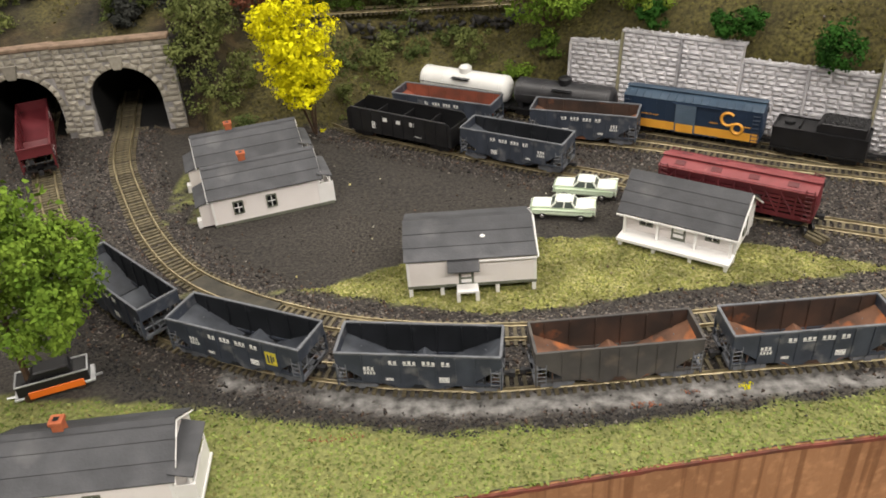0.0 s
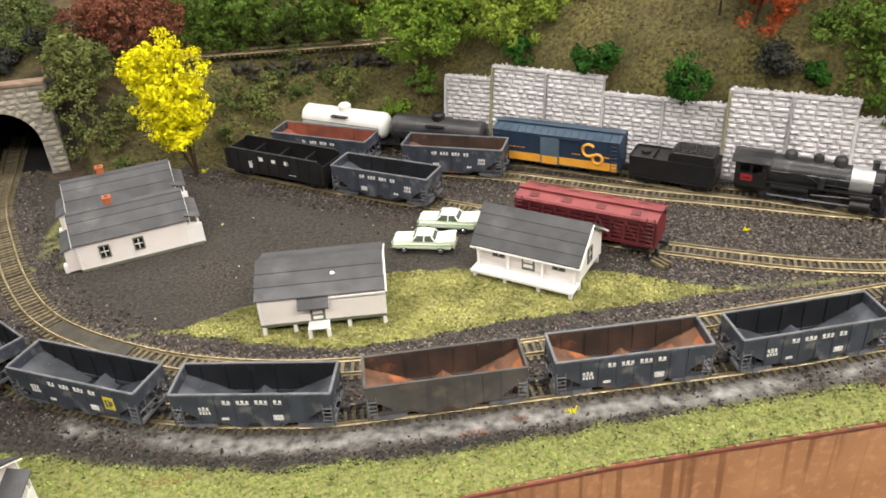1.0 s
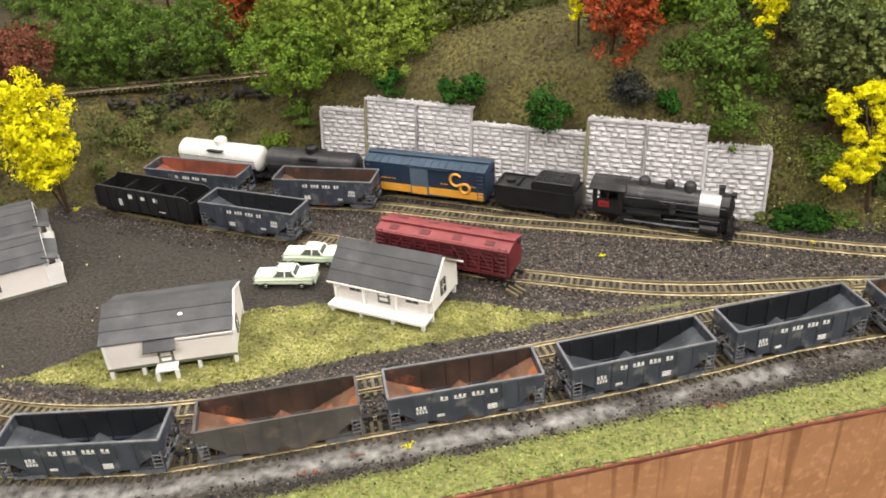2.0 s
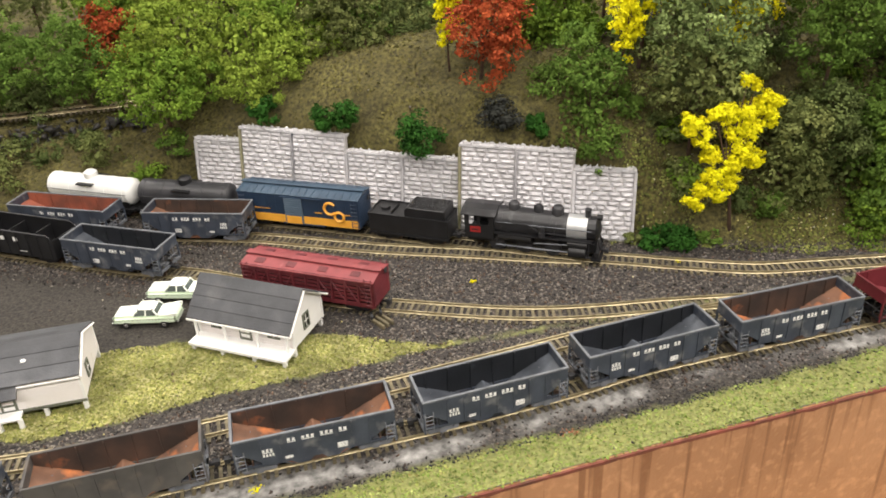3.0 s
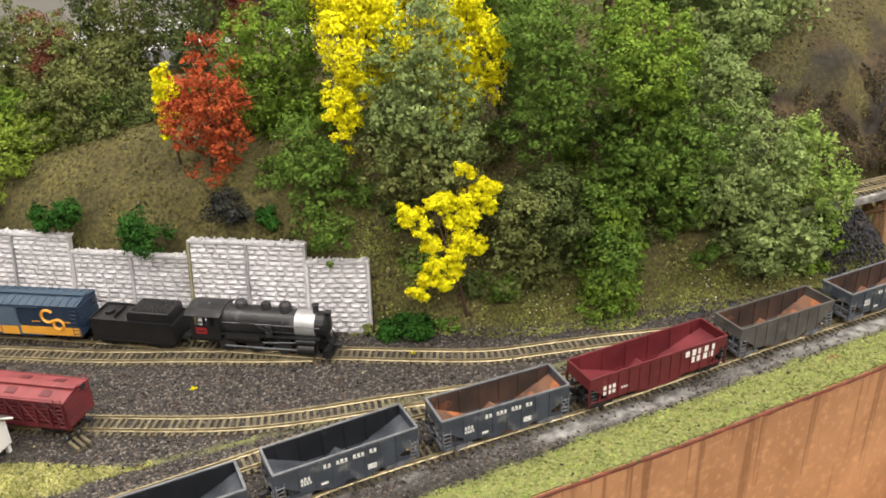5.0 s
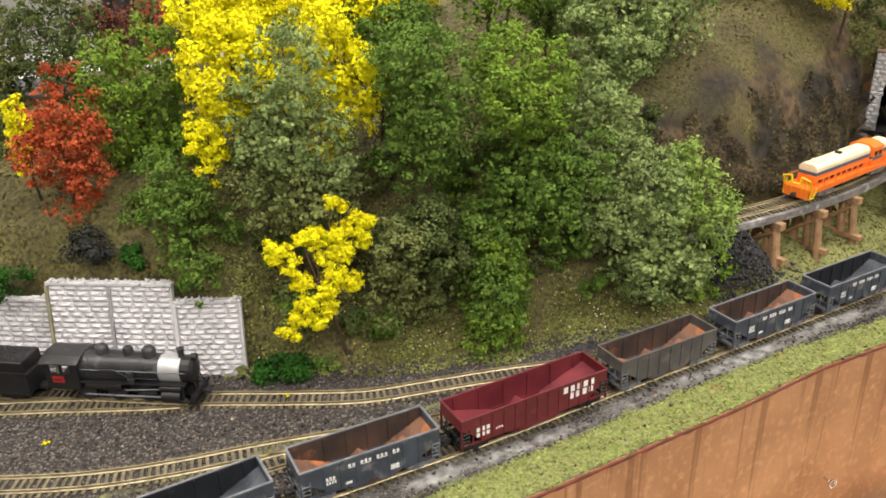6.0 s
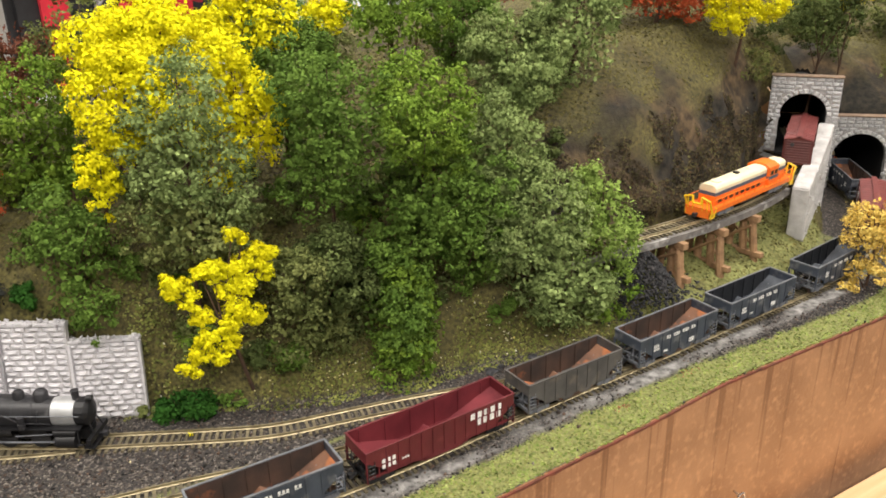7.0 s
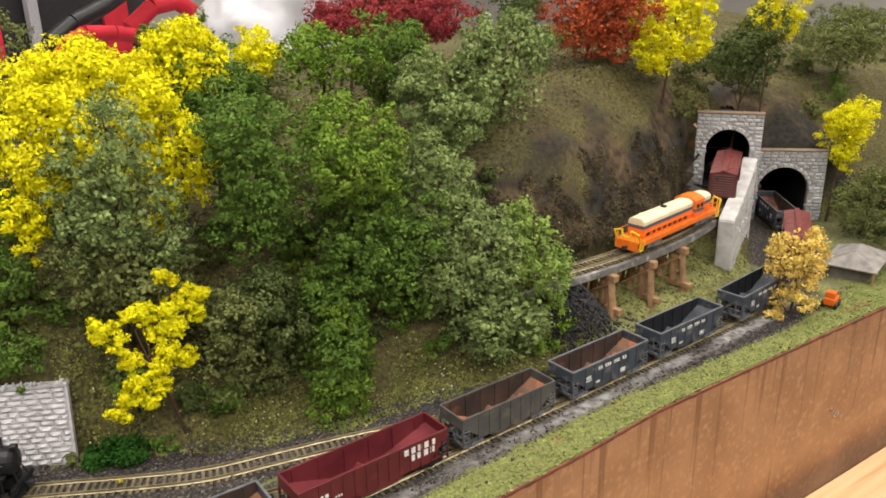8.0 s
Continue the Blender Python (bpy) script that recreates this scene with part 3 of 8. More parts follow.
def drip_material():
    """Brown-painted hardboard with darker runs of varnish down its face."""
    m = mat("brown_painted_hardboard", (0.42, 0.22, 0.108), (0.29, 0.142, 0.066), 16, 0.38, bump=0.3, bscale=320, spots=((0.54, 0.295, 0.15), 130, 0.52, 0.80), detail=8.0)
    n, l = m.node_tree.nodes, m.node_tree.links
    p = n["Principled BSDF"]
    co = n.new("ShaderNodeTexCoord")
    mp = n.new("ShaderNodeMapping")
    mp.inputs["Scale"].default_value = (120, 1.0, 3.4)
    l.new(co.outputs["Object"], mp.inputs["Vector"])
    t = n.new("ShaderNodeTexNoise")
    t.inputs["Scale"].default_value, t.inputs["Detail"].default_value, t.inputs["Distortion"].default_value = 1.0, 4, 0.15
    l.new(mp.outputs[0], t.inputs["Vector"])
    sx = n.new("ShaderNodeSeparateXYZ")
    l.new(co.outputs["Object"], sx.inputs[0])
    reach = n.new("ShaderNodeMapRange")
    reach.inputs[1].default_value, reach.inputs[2].default_value, reach.inputs[3].default_value, reach.inputs[4].default_value = -0.15, 0.0, 0.0, 0.14
    l.new(sx.outputs["Z"], reach.inputs[0])
    ad = n.new("ShaderNodeMath")
    l.new(t.outputs[0], ad.inputs[0])
    l.new(reach.outputs[0], ad.inputs[1])
    cut = n.new("ShaderNodeMapRange")
    cut.inputs[1].default_value, cut.inputs[2].default_value, cut.inputs[4].default_value = 0.655, 0.74, 0.62
    l.new(ad.outputs[0], cut.inputs[0])
    mx = n.new("ShaderNodeMix")
    mx.data_type = "RGBA"
    mx.inputs["B"].default_value = (0.13, 0.045, 0.014, 1)
    old = p.inputs["Base Color"].links[0].from_socket
    l.new(cut.outputs[0], mx.inputs[0])
    l.new(old, mx.inputs["A"])
    l.new(mx.outputs["Result"], p.inputs["Base Color"])
    return m


board, lip = Shape(), Shape()
fx = np.linspace(-1.25, 2.4, 420)
for sh, y0, y1, z0, z1, wob in ((board, -0.0030, 0.0004, -0.62, -0.0012, 0.4), (lip, -0.0034, -0.0016, -0.0034, -0.0008, 0.4)):
    for t in fx:
        u = wob * (0.0012 * noise.noise((t * 55, 0, 4)) + 0.0015 * noise.noise((t * 9, 0, 4)))
        d = u + (0.0016 * noise.noise((t * 90, 2, 4)) if sh is lip else 0)
        e = front_edge(t)
        sh.v += [(t, e + y0, z0 + (d if sh is lip else 0)), (t, e + y1, z0), (t, e + y1, z1 + u), (t, e + y0, z1 + u)]
    for k in range(len(fx) - 1):
        a, b = 4 * k, 4 * k + 4
        sh.f += [(a, b, b + 3, a + 3), (a + 1, a + 2, b + 2, b + 1), (a + 3, b + 3, b + 2, a + 2), (a, a + 1, b + 1, b)]
fascia = thing("layout_fascia", Matrix(), "brown-painted hardboard fascia with varnish runs below the grass", "fascia")
part("panel", board, drip_material(), fascia)
part("painted_edge", lip, mat("red_brown_edge_paint", (0.22, 0.055, 0.035), (0.09, 0.03, 0.018), 60, 0.7), fascia, "red-brown painted top edge of the board")


def screw_eye(x, z, k=1.0):
    e = front_edge(x) - 0.004
    t = thing("screw_eye", pose(x, e, z), "small zinc screw eye in the brown fascia", "hardware")
    ring = Shape()
    pts = [(0.0035 * k * math.cos(a), -0.008 * k, 0.0035 * k * math.sin(a)) for a in np.linspace(0, 2 * math.pi, 13)]
    part("ring", ring.path(pts, 0.0009 * k), CHROME, t, smooth=True)
    part("shank", Shape().rod((0, 0, 0), (0, -0.0045 * k, 0), 0.0009 * k), CHROME, t)


screw_eye(1.141, -0.140, 1.3)
screw_eye(1.425, -0.112, 1.1)

shelf = thing("front_shelf", pose(0.6, 0.39, -0.198, 0, 0, 2.5), "planed pine shelf board along the layout front", "shelf")
plank_mesh = Shape().box(-1.9, 2.0, -0.13, 0.012, -0.02, 0.0)
part("board", plank_mesh, PINE, shelf, bevel=0.002)

# benchwork under the scenery
bench = thing("layout_bench", Matrix(), "plain timber benchwork carrying the layout", "bench")
for y in (0.56, 1.38):
    part("rail", Shape().box(-1.2, 2.36, y - 0.02, y + 0.02, -0.10, -0.012), PINE, bench)
for x in (-1.15, 0.0, 1.15, 2.3):
    part("cross_rail", Shape().box(x - 0.02, x + 0.02, 0.58, 1.36, -0.10, -0.013), PINE, bench)
    for y in (0.56, 1.38):
        part("leg", Shape().box(x - 0.035, x + 0.035, y - 0.06 + 0.08 * (y < 1), y - 0.0205 + 0.08 * (y < 1), -0.95, -0.10), PINE, bench)

# closed room
for name, b, m_, label in (
    ("floor", (-4, 5, -3, 5, -1.05, -0.95), CARPET, "grey club room floor"),
    ("ceiling", (-4, 5, -3, 5, 1.7, 1.8), CEIL, "white ceiling boards"),
    ("wall_south", (-4, 5, -3.1, -3, -0.95, 1.7), ROOM_WALL, "plain painted room wall"),
    ("wall_north", (-4, 5, 5, 5.1, -0.95, 1.7), ROOM_WALL, "plain painted room wall"),
    ("wall_west", (-4.1, -4, -3, 5, -0.95, 1.7), ROOM_WALL, "plain painted room wall"),
    ("wall_east", (5, 5.1, -3, 5, -0.95, 1.7), ROOM_WALL, "plain painted room wall"),
):
    tagged(new(name, Shape().box(*b).mesh(name, m_)), label, name.split("_")[0], kind="structure")


# ---- track ----
tie_mesh = Shape().box(-0.0013, 0.0013, -0.0145, 0.0145, -0.0005, 0.0018).mesh("tie", TIE)


def track(name, line, label, z=0.0, skip=()):
    xy, head = line
    t = thing(name, Matrix(), label, "track", "tracks of the layout")
    for side in (-1, 1):
        v, f = [], []
        prof = [(-0.0011, 0.0016), (0.0011, 0.0016), (0.0004, 0.0024), (0.0006, 0.0044), (-0.0006, 0.0044), (-0.0004, 0.0024)]
        for (x, y), a in zip(xy[::2], head[::2]):
            c, s = math.cos(a), math.sin(a)
            for o, h in prof:
                d = side * 0.0085 + o
                v.append((x - s * d, y + c * d, z + h))
        n = len(v) // 6
        for i in range(n - 1):
            f += [(i * 6 + k, i * 6 + (k + 1) % 6, i * 6 + 6 + (k + 1) % 6, i * 6 + 6 + k) for k in range(6)]
        sh = Shape()
        sh.v, sh.f = v, f
        part("rail", sh, BRASS, t)
    step = 3.2
    i = 0.0
    while i < len(xy):
        k = int(i)
        x, y = xy[k]
        if not any(math.hypot(x - sx, y - sy) < sr for sx, sy, sr in skip):
            share("tie", tie_mesh, t, pose(x, y, z + random.uniform(-0.0002, 0.0002), 0, 0, math.degrees(head[k]) + random.uniform(-1.5, 1.5)))
        i += step
    return t


def along(line, x):
    """Place and heading on a line at x."""
    xy, head = line
    i = int(np.argmin(np.abs(xy[:, 0] - x)))
    return xy[i, 0], xy[i, 1], math.degrees(head[i])


# ---- rolling stock: x runs along the car, z = 0 at the ties ----
def truck_set(root, xs_, frame_mat, wheelbase=0.020):
    for tx in xs_:
        sh = Shape()
        for y in (-0.0118, 0.0118):
            w = wheelbase / 2
            sh.prism([(-w - 0.003, 0.0085), (-w, 0.0068), (w, 0.0068), (w + 0.003, 0.0085), (w + 0.002, 0.0112), (0.004, 0.0125), (-0.004, 0.0125), (-w - 0.002, 0.0112)], y - 0.0011, y + 0.0011)
            for bx in (-w, w):
                sh.box(bx - 0.0018, bx + 0.0018, y - 0.0019, y + 0.0019, 0.0075, 0.0108)
            sh.box(-0.0025, 0.0025, y - 0.0016, y + 0.0016, 0.0058, 0.0118)
        sh.box(-0.003, 0.003, -0.0118, 0.0118, 0.0085, 0.0118)
        t = part("truck", sh, frame_mat, root)
        t.location = (tx, 0, 0)
        for wx in (-wheelbase / 2, wheelbase / 2):
            wh = Shape()
            for y in (-0.0083, 0.0083):
                m = pose(wx, y, 0.0089, 0, 0, 90)
                wh.lathe([(-0.0011, 0.0046), (0.0009, 0.0046), (0.0009, 0.0024)], m, 12)
            wh.rod((wx, -0.0083, 0.0089), (wx, 0.0083, 0.0089), 0.0012)
            part("wheel", wh, WHEEL, t)


def couplers(root, half, material=IRON):
    for s in (-1, 1):
        sh = Shape().box(min(s * half * 0.9, s * (half + 0.006)), max(s * half * 0.9, s * (half + 0.006)), -0.0013, 0.0013, 0.011, 0.0133)
        x0, x1 = sorted((s * (half + 0.0045), s * (half + 0.0085)))
        sh.box(x0, x1, -0.0024, 0.0018, 0.0103, 0.0142)
        part("coupler", sh, material, root)


def bars(root, name, rows, y, material, label=""):
    """Flat lettering blocks on a side: (x, z, width, height); the near side looks along +y."""
    sh = Shape()
    s = -1 if y < 0 else 1
    for x, z, w, h in rows:
        y0, y1 = sorted((y, y + s * 0.0003))
        sh.box(x, x + w, y0, y1, z, z + h)
    ob = part(name, sh, material, root, label)
    return tagged(ob, label, kind="stuff") if len(rows) > 3 else ob


def words(x, z, h, pattern, step=None):
    """Blocks for one line of letters; a space in the pattern leaves a gap."""
    step = step or h * 0.95
    out = []
    for i, c in enumerate(pattern):
        if c != " ":
            out.append((x + i * step, z, step * 0.62, h * (1.0 if c == "x" else 0.86)))
    return out


def hopper(name, label, body_mat, in_mat, slope_mat, rim_mat, half=0.055, marks="plain", ribs=7, truck_mat=None, group="hopper cars"):
    root = thing(name, Matrix(), label, "hopper car", group)
    w, top, sill = 0.0165, 0.0395, 0.0150
    cut = half - 0.0165
    for s in (-1, 1):
        o = [(-half, 0.0285), (-half + 0.0025, 0.0285), (-cut, 0.0185), (-cut + 0.0015, sill), (-0.020, sill), (-0.014, 0.0105), (-0.006, 0.0105), (-0.002, sill), (0.002, sill), (0.006, 0.0105), (0.014, 0.0105), (0.020, sill), (cut - 0.0015, sill), (cut, 0.0185), (half - 0.0025, 0.0285), (half, 0.0285), (half, top), (-half, top)]
        side = part("side_sheet", Shape().prism(o, s * w - 0.0004, s * w + 0.0004), body_mat, root)
        for i in range(ribs):
            x = -cut + 0.001 + i * (2 * cut - 0.002) / (ribs - 1)
            part("rib", Shape().box(x - 0.0006, x + 0.0006, min(s * w, s * (w + 0.0011)), max(s * w, s * (w + 0.0011)), sill - 0.0005, top - 0.0015), body_mat, side)
        part("side_sill", Shape().box(-half, half, s * (w - 0.001) - 0.0007, s * (w - 0.001) + 0.0007, 0.0135, 0.0155), body_mat, root)
        for e in (-1, 1):
            sh = Shape()
            for k in range(4):
                z = 0.0165 + k * 0.0035
                sh.rod((e * (half - 0.0005), s * (w + 0.0012), z), (e * (half - 0.0065), s * (w + 0.0012), z), 0.0004, 4)
            for xx in (half - 0.0005, half - 0.0065):
                sh.rod((e * xx, s * (w + 0.0008), 0.0125), (e * xx, s * (w + 0.0008), 0.030), 0.0004, 4)
            part("ladder", sh, truck_mat or TRUCK_GREY, root)
            part("corner_post", Shape().box(e * half - 0.0007, e * half + 0.0007, s * w - 0.0008, s * w + 0.0008, 0.0115, 0.030), body_mat, root)
    for e in (-1, 1):
        part("end_sheet", Shape().box(e * half - 0.0004, e * half + 0.0004, -w, w, 0.0285, top), body_mat, root)
        sl = Shape()
        sl.add([(e * (half - 0.0005), -w + 0.0005, 0.0305), (e * (half - 0.0005), w - 0.0005, 0.0305), (e * 0.0145, w - 0.0005, 0.0115), (e * 0.0145, -w + 0.0005, 0.0115),
                (e * (half - 0.0005), -w + 0.0005, 0.0295), (e * (half - 0.0005), w - 0.0005, 0.0295), (e * 0.0155, w - 0.0005, 0.0105), (e * 0.0155, -w + 0.0005, 0.0105)],
               [(0, 1, 2, 3), (4, 7, 6, 5), (0, 4, 5, 1), (2, 6, 7, 3), (1, 5, 6, 2), (0, 3, 7, 4)])
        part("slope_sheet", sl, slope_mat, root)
        under = Shape().add([(e * (half - 0.0008), -w + 0.0006, 0.0291), (e * (half - 0.0008), w - 0.0006, 0.0291), (e * 0.0162, w - 0.0006, 0.0101), (e * 0.0162, -w + 0.0006, 0.0101),
                             (e * (half - 0.0008), -w + 0.0006, 0.0285), (e * (half - 0.0008), w - 0.0006, 0.0285), (e * 0.0168, w - 0.0006, 0.0095), (e * 0.0168, -w + 0.0006, 0.0095)],
                            [(0, 1, 2, 3), (4, 7, 6, 5), (0, 4, 5, 1), (2, 6, 7, 3), (1, 5, 6, 2), (0, 3, 7, 4)])
        part("slope_underside", under, body_mat, root)
        fr = Shape().box(min(e * cut, e * (half + 0.001)), max(e * cut, e * (half + 0.001)), -0.003, 0.003, 0.0125, 0.0150)
        fr.box(e * half - 0.0010, e * half + 0.0010, -w, w, 0.0125, 0.0150)
        for y in (-0.008, 0.008):
            fr.rod((e * half, y, 0.0145), (e * half, y, 0.029), 0.0005, 4)
            fr.rod((e * half, y, 0.0145), (e * (half - 0.012), y, 0.0255), 0.0005, 4)
        fr.rod((e * half, -w, 0.021), (e * half, w, 0.021), 0.0005, 4)
        part("end_frame", fr, truck_mat or TRUCK_GREY, root)
        bw = Shape().lathe([(-0.0004, 0.0028), (0.0004, 0.0028)], pose(e * (half + 0.0012), 0.006, 0.024), 10)
        part("brake_wheel", bw, IRON, root)
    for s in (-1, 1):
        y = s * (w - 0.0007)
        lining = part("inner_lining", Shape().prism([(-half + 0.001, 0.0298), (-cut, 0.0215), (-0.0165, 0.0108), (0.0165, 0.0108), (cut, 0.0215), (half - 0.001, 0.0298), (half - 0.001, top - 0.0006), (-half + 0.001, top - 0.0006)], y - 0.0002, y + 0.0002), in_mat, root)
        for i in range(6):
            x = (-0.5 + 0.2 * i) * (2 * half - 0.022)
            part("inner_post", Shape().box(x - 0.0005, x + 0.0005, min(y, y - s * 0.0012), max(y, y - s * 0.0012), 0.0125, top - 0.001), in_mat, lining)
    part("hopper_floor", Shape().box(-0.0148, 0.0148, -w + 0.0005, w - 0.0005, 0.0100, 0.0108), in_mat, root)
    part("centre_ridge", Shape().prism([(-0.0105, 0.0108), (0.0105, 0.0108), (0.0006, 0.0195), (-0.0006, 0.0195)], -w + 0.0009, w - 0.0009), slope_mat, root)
    rim = Shape()
    for s in (-1, 1):
        rim.box(-half - 0.0006, half + 0.0006, s * w - 0.0009, s * w + 0.0009, top - 0.0010, top + 0.0004)
        rim.box(s * half - 0.0010, s * half + 0.0010, -w + 0.001, w - 0.001, top - 0.0012, top + 0.0005)
    part("rim", rim, rim_mat, root, "scuffed top rim", bevel=0.0002)
    truck_set(root, (-half + 0.0145, half - 0.0145), truck_mat or TRUCK_GREY, 0.0185)
    couplers(root, half)
    for s in (-1, 1):
        f = s * (w + 0.0005)
        if marks != "none":
            if marks == "big":
                rows = words(0.026 if s < 0 else -0.060, 0.0305, 0.0056, "xxxxx", 0.0068) + words(0.032 if s < 0 else -0.054, 0.0235, 0.0056, "xxxx", 0.0068)
                rows += words(-0.058 if s < 0 else 0.036, 0.0250, 0.0036, "xxx", 0.0046) + words(-0.058 if s < 0 else 0.036, 0.0200, 0.0034, "xxx", 0.0046) + words(-0.040 if s < 0 else 0.022, 0.0215, 0.0018, "oxo", 0.0024)
            else:
                rows = words(-0.0190, 0.0318, 0.0026, "xo oxo xxo xo", 0.0032) + words(-0.0365, 0.0262, 0.0025, "oxo", 0.0026) + words(-0.0365, 0.0222, 0.0022, "xxxx", 0.0021)
                rows += [(-0.0190 + 0.0032 * i, 0.0308, 0.0032 * k - 0.001, 0.0004) for i, k in ((0, 2), (3, 3), (7, 3), (11, 2))] + [(-0.0365, 0.0253, 0.0072, 0.0004)]
                rows += [(-0.022, 0.0185 - 0.0012 * k, 0.0052, 0.0007) for k in range(2)] + [(0.014, 0.0205 - 0.0012 * k, 0.0070, 0.0007) for k in range(4)]
            bars(root, "lettering", rows, f, WHITE_MARK, "white lettering blocks")
        if marks == "yellow" and s < 0:
            bars(root, "yellow_placard", [(0.0275, 0.0205, 0.0088, 0.0110)], f, YELLOW_MARK, "yellow placard square")
            bars(root, "placard_figure", [(0.0293, 0.0225, 0.0012, 0.007), (0.0318, 0.0225, 0.0012, 0.007), (0.0338, 0.0245, 0.0010, 0.004)], f - 0.0003, GREY_CAR, "worn dark strokes")
    return root


def box_car(name, label, side_mat, roof_mat, door_mat, end_mat, half=0.069, open_door=False, band=None, emblem=False, stock=False, roof_marks=True, group="box cars"):
    root = thing(name, Matrix(), label, "box car" if not stock else "stock car", group)
    w, z0, z1, zr = 0.0170, 0.0135, (0.0400 if stock else 0.0465), (0.0430 if stock else 0.0500)
    dl, dr = -0.0145, 0.0060
    for s in (-1, 1):
        if stock:
            side = part("side_frame", Shape().box(-half, half, s * w - 0.0005, s * w + 0.0005, z0, z0 + 0.004).box(-half, half, s * w - 0.0005, s * w + 0.0005, z1 - 0.003, z1), side_mat, root)
            for k in range(6):
                z = z0 + 0.0055 + k * 0.0038
                part("slat", Shape().box(-half, half, s * (w - 0.0006) - 0.0003, s * (w - 0.0006) + 0.0003, z, z + 0.0026), side_mat, side)
            n = 11
            for k in range(n):
                x = -half + 0.0015 + k * (2 * half - 0.003) / (n - 1)
                part("post", Shape().box(x - 0.0008, x + 0.0008, s * w - 0.0012, s * w + 0.0012, z0, z1), side_mat, side)
            for k in range(n - 1):
                if k in (4, 5):
                    continue
                x = -half + 0.0015 + k * (2 * half - 0.003) / (n - 1)
                xn = x + (2 * half - 0.003) / (n - 1)
                a, b = ((x, z0 + 0.003), (xn, z1 - 0.003)) if k < 5 else ((xn, z0 + 0.003), (x, z1 - 0.003))
                part("brace", Shape().rod((a[0], s * (w + 0.0006), a[1]), (b[0], s * (w + 0.0006), b[1]), 0.0007, 4), side_mat, side)
        else:
            sh = Shape()
            if open_door and s < 0:
                sh.box(-half, dl, s * w - 0.0005, s * w + 0.0005, z0, z1).box(dr, half, s * w - 0.0005, s * w + 0.0005, z0, z1)
                sh.box(dl, dr, s * w - 0.0005, s * w + 0.0005, z1 - 0.0025, z1).box(dl, dr, s * w - 0.0005, s * w + 0.0005, z0, z0 + 0.002)
            else:
                sh.box(-half, half, s * w - 0.0005, s * w + 0.0005, z0, z1)
            side = part("side_wall", sh, side_mat, root)
            n = 14
            for k in range(n):
                x = -half + 0.004 + k * (2 * half - 0.008) / (n - 1)
                if dl - 0.001 < x < dr + 0.018:
                    continue
                part("rivet_strip", Shape().box(x - 0.0003, x + 0.0003, min(s * w, s * (w + 0.0008)), max(s * w, s * (w + 0.0008)), z0 + 0.001, z1 - 0.001), side_mat, side)
            shift = 0.0195 if (open_door and s < 0) else 0.0
            y = s * (w + 0.0014)
            door = part("door", Shape().box(dl + shift, dr + shift, y - 0.0007, y + 0.0007, z0 + 0.001, z1 - 0.0025), door_mat, root, "ribbed sliding door")
            for k in range(11):
                z = z0 + 0.0035 + k * 0.0026
                part("rib", Shape().box(dl + shift + 0.001, dr + shift - 0.001, y - 0.0011, y + 0.0011, z, z + 0.0011), door_mat, door)
            part("door_track", Shape().box(dl - 0.004, dr + 0.024, y - 0.0010, y + 0.0010, z1 - 0.0026, z1 - 0.0016), side_mat, root)
            part("door_track", Shape().box(dl - 0.004, dr + 0.024, y - 0.001, y + 0.001, z0, z0 + 0.001), side_mat, root)
        for e in (-1, 1):
            la = Shape()
            for k in range(7):
                z = z0 + 0.003 + k * 0.0042
                la.rod((e * (half - 0.001), s * (w + 0.0012), z), (e * (half - 0.0075), s * (w + 0.0012), z), 0.0004, 4)
            for xx in (half - 0.001, half - 0.0075):
                la.rod((e * xx, s * (w + 0.0010), z0 + 0.001), (e * xx, s * (w + 0.0010), z0 + 0.030), 0.0004, 4)
            part("ladder", la, side_mat, root)
    for e in (-1, 1):
        sh = Shape().prism([(-w, z0), (w, z0), (w, z1), (0, zr), (-w, z1)], e * half - 0.0005, e * half + 0.0005, pose(0, 0, 0, 0, 0, 90) @ Matrix.Diagonal((1, -1, 1, 1)))
        end = part("end_wall", sh, end_mat, root)
        for k in range(9):
            z = z0 + 0.003 + k * (z1 - z0) * 0.103
            part("end_rib", Shape().lathe([(-w * 0.92, 0.0004), (-w * 0.8, 0.0011), (w * 0.8, 0.0011), (w * 0.92, 0.0004)], pose(e * (half + 0.0004), 0, z, 0, 0, 90), 6), end_mat, end)
        part("brake_wheel", Shape().lathe([(-0.0004, 0.0027), (0.0004, 0.0027)], pose(e * (half + 0.0025), 0.007, 0.040), 10), IRON, root)
    part("floor", Shape().box(-half, half, -w + 0.0005, w - 0.0005, z0, z0 + 0.0012), BLACK, root)
    part("underframe", Shape().box(-half, half, -0.004, 0.004, 0.0095, z0).box(-0.014, 0.010, -0.011, -0.004, 0.0075, z0).box(0.016, 0.026, 0.003, 0.011, 0.0085, z0), BLACK, root)
    rf = Shape()
    for s in (-1, 1):
        rf.add([(-half - 0.001, 0, zr), (half + 0.001, 0, zr), (half + 0.001, s * (w + 0.001), z1), (-half - 0.001, s * (w + 0.001), z1), (-half - 0.001, 0, zr - 0.0008), (half + 0.001, 0, zr - 0.0008), (half + 0.001, s * (w + 0.001), z1 - 0.0008), (-half - 0.001, s * (w + 0.001), z1 - 0.0008)],
               [(0, 1, 2, 3), (4, 7, 6, 5), (0, 4, 5, 1), (1, 5, 6, 2), (2, 6, 7, 3), (3, 7, 4, 0)])
    roof = part("roof", rf, roof_mat, root)
    n = 17 if not stock else 5
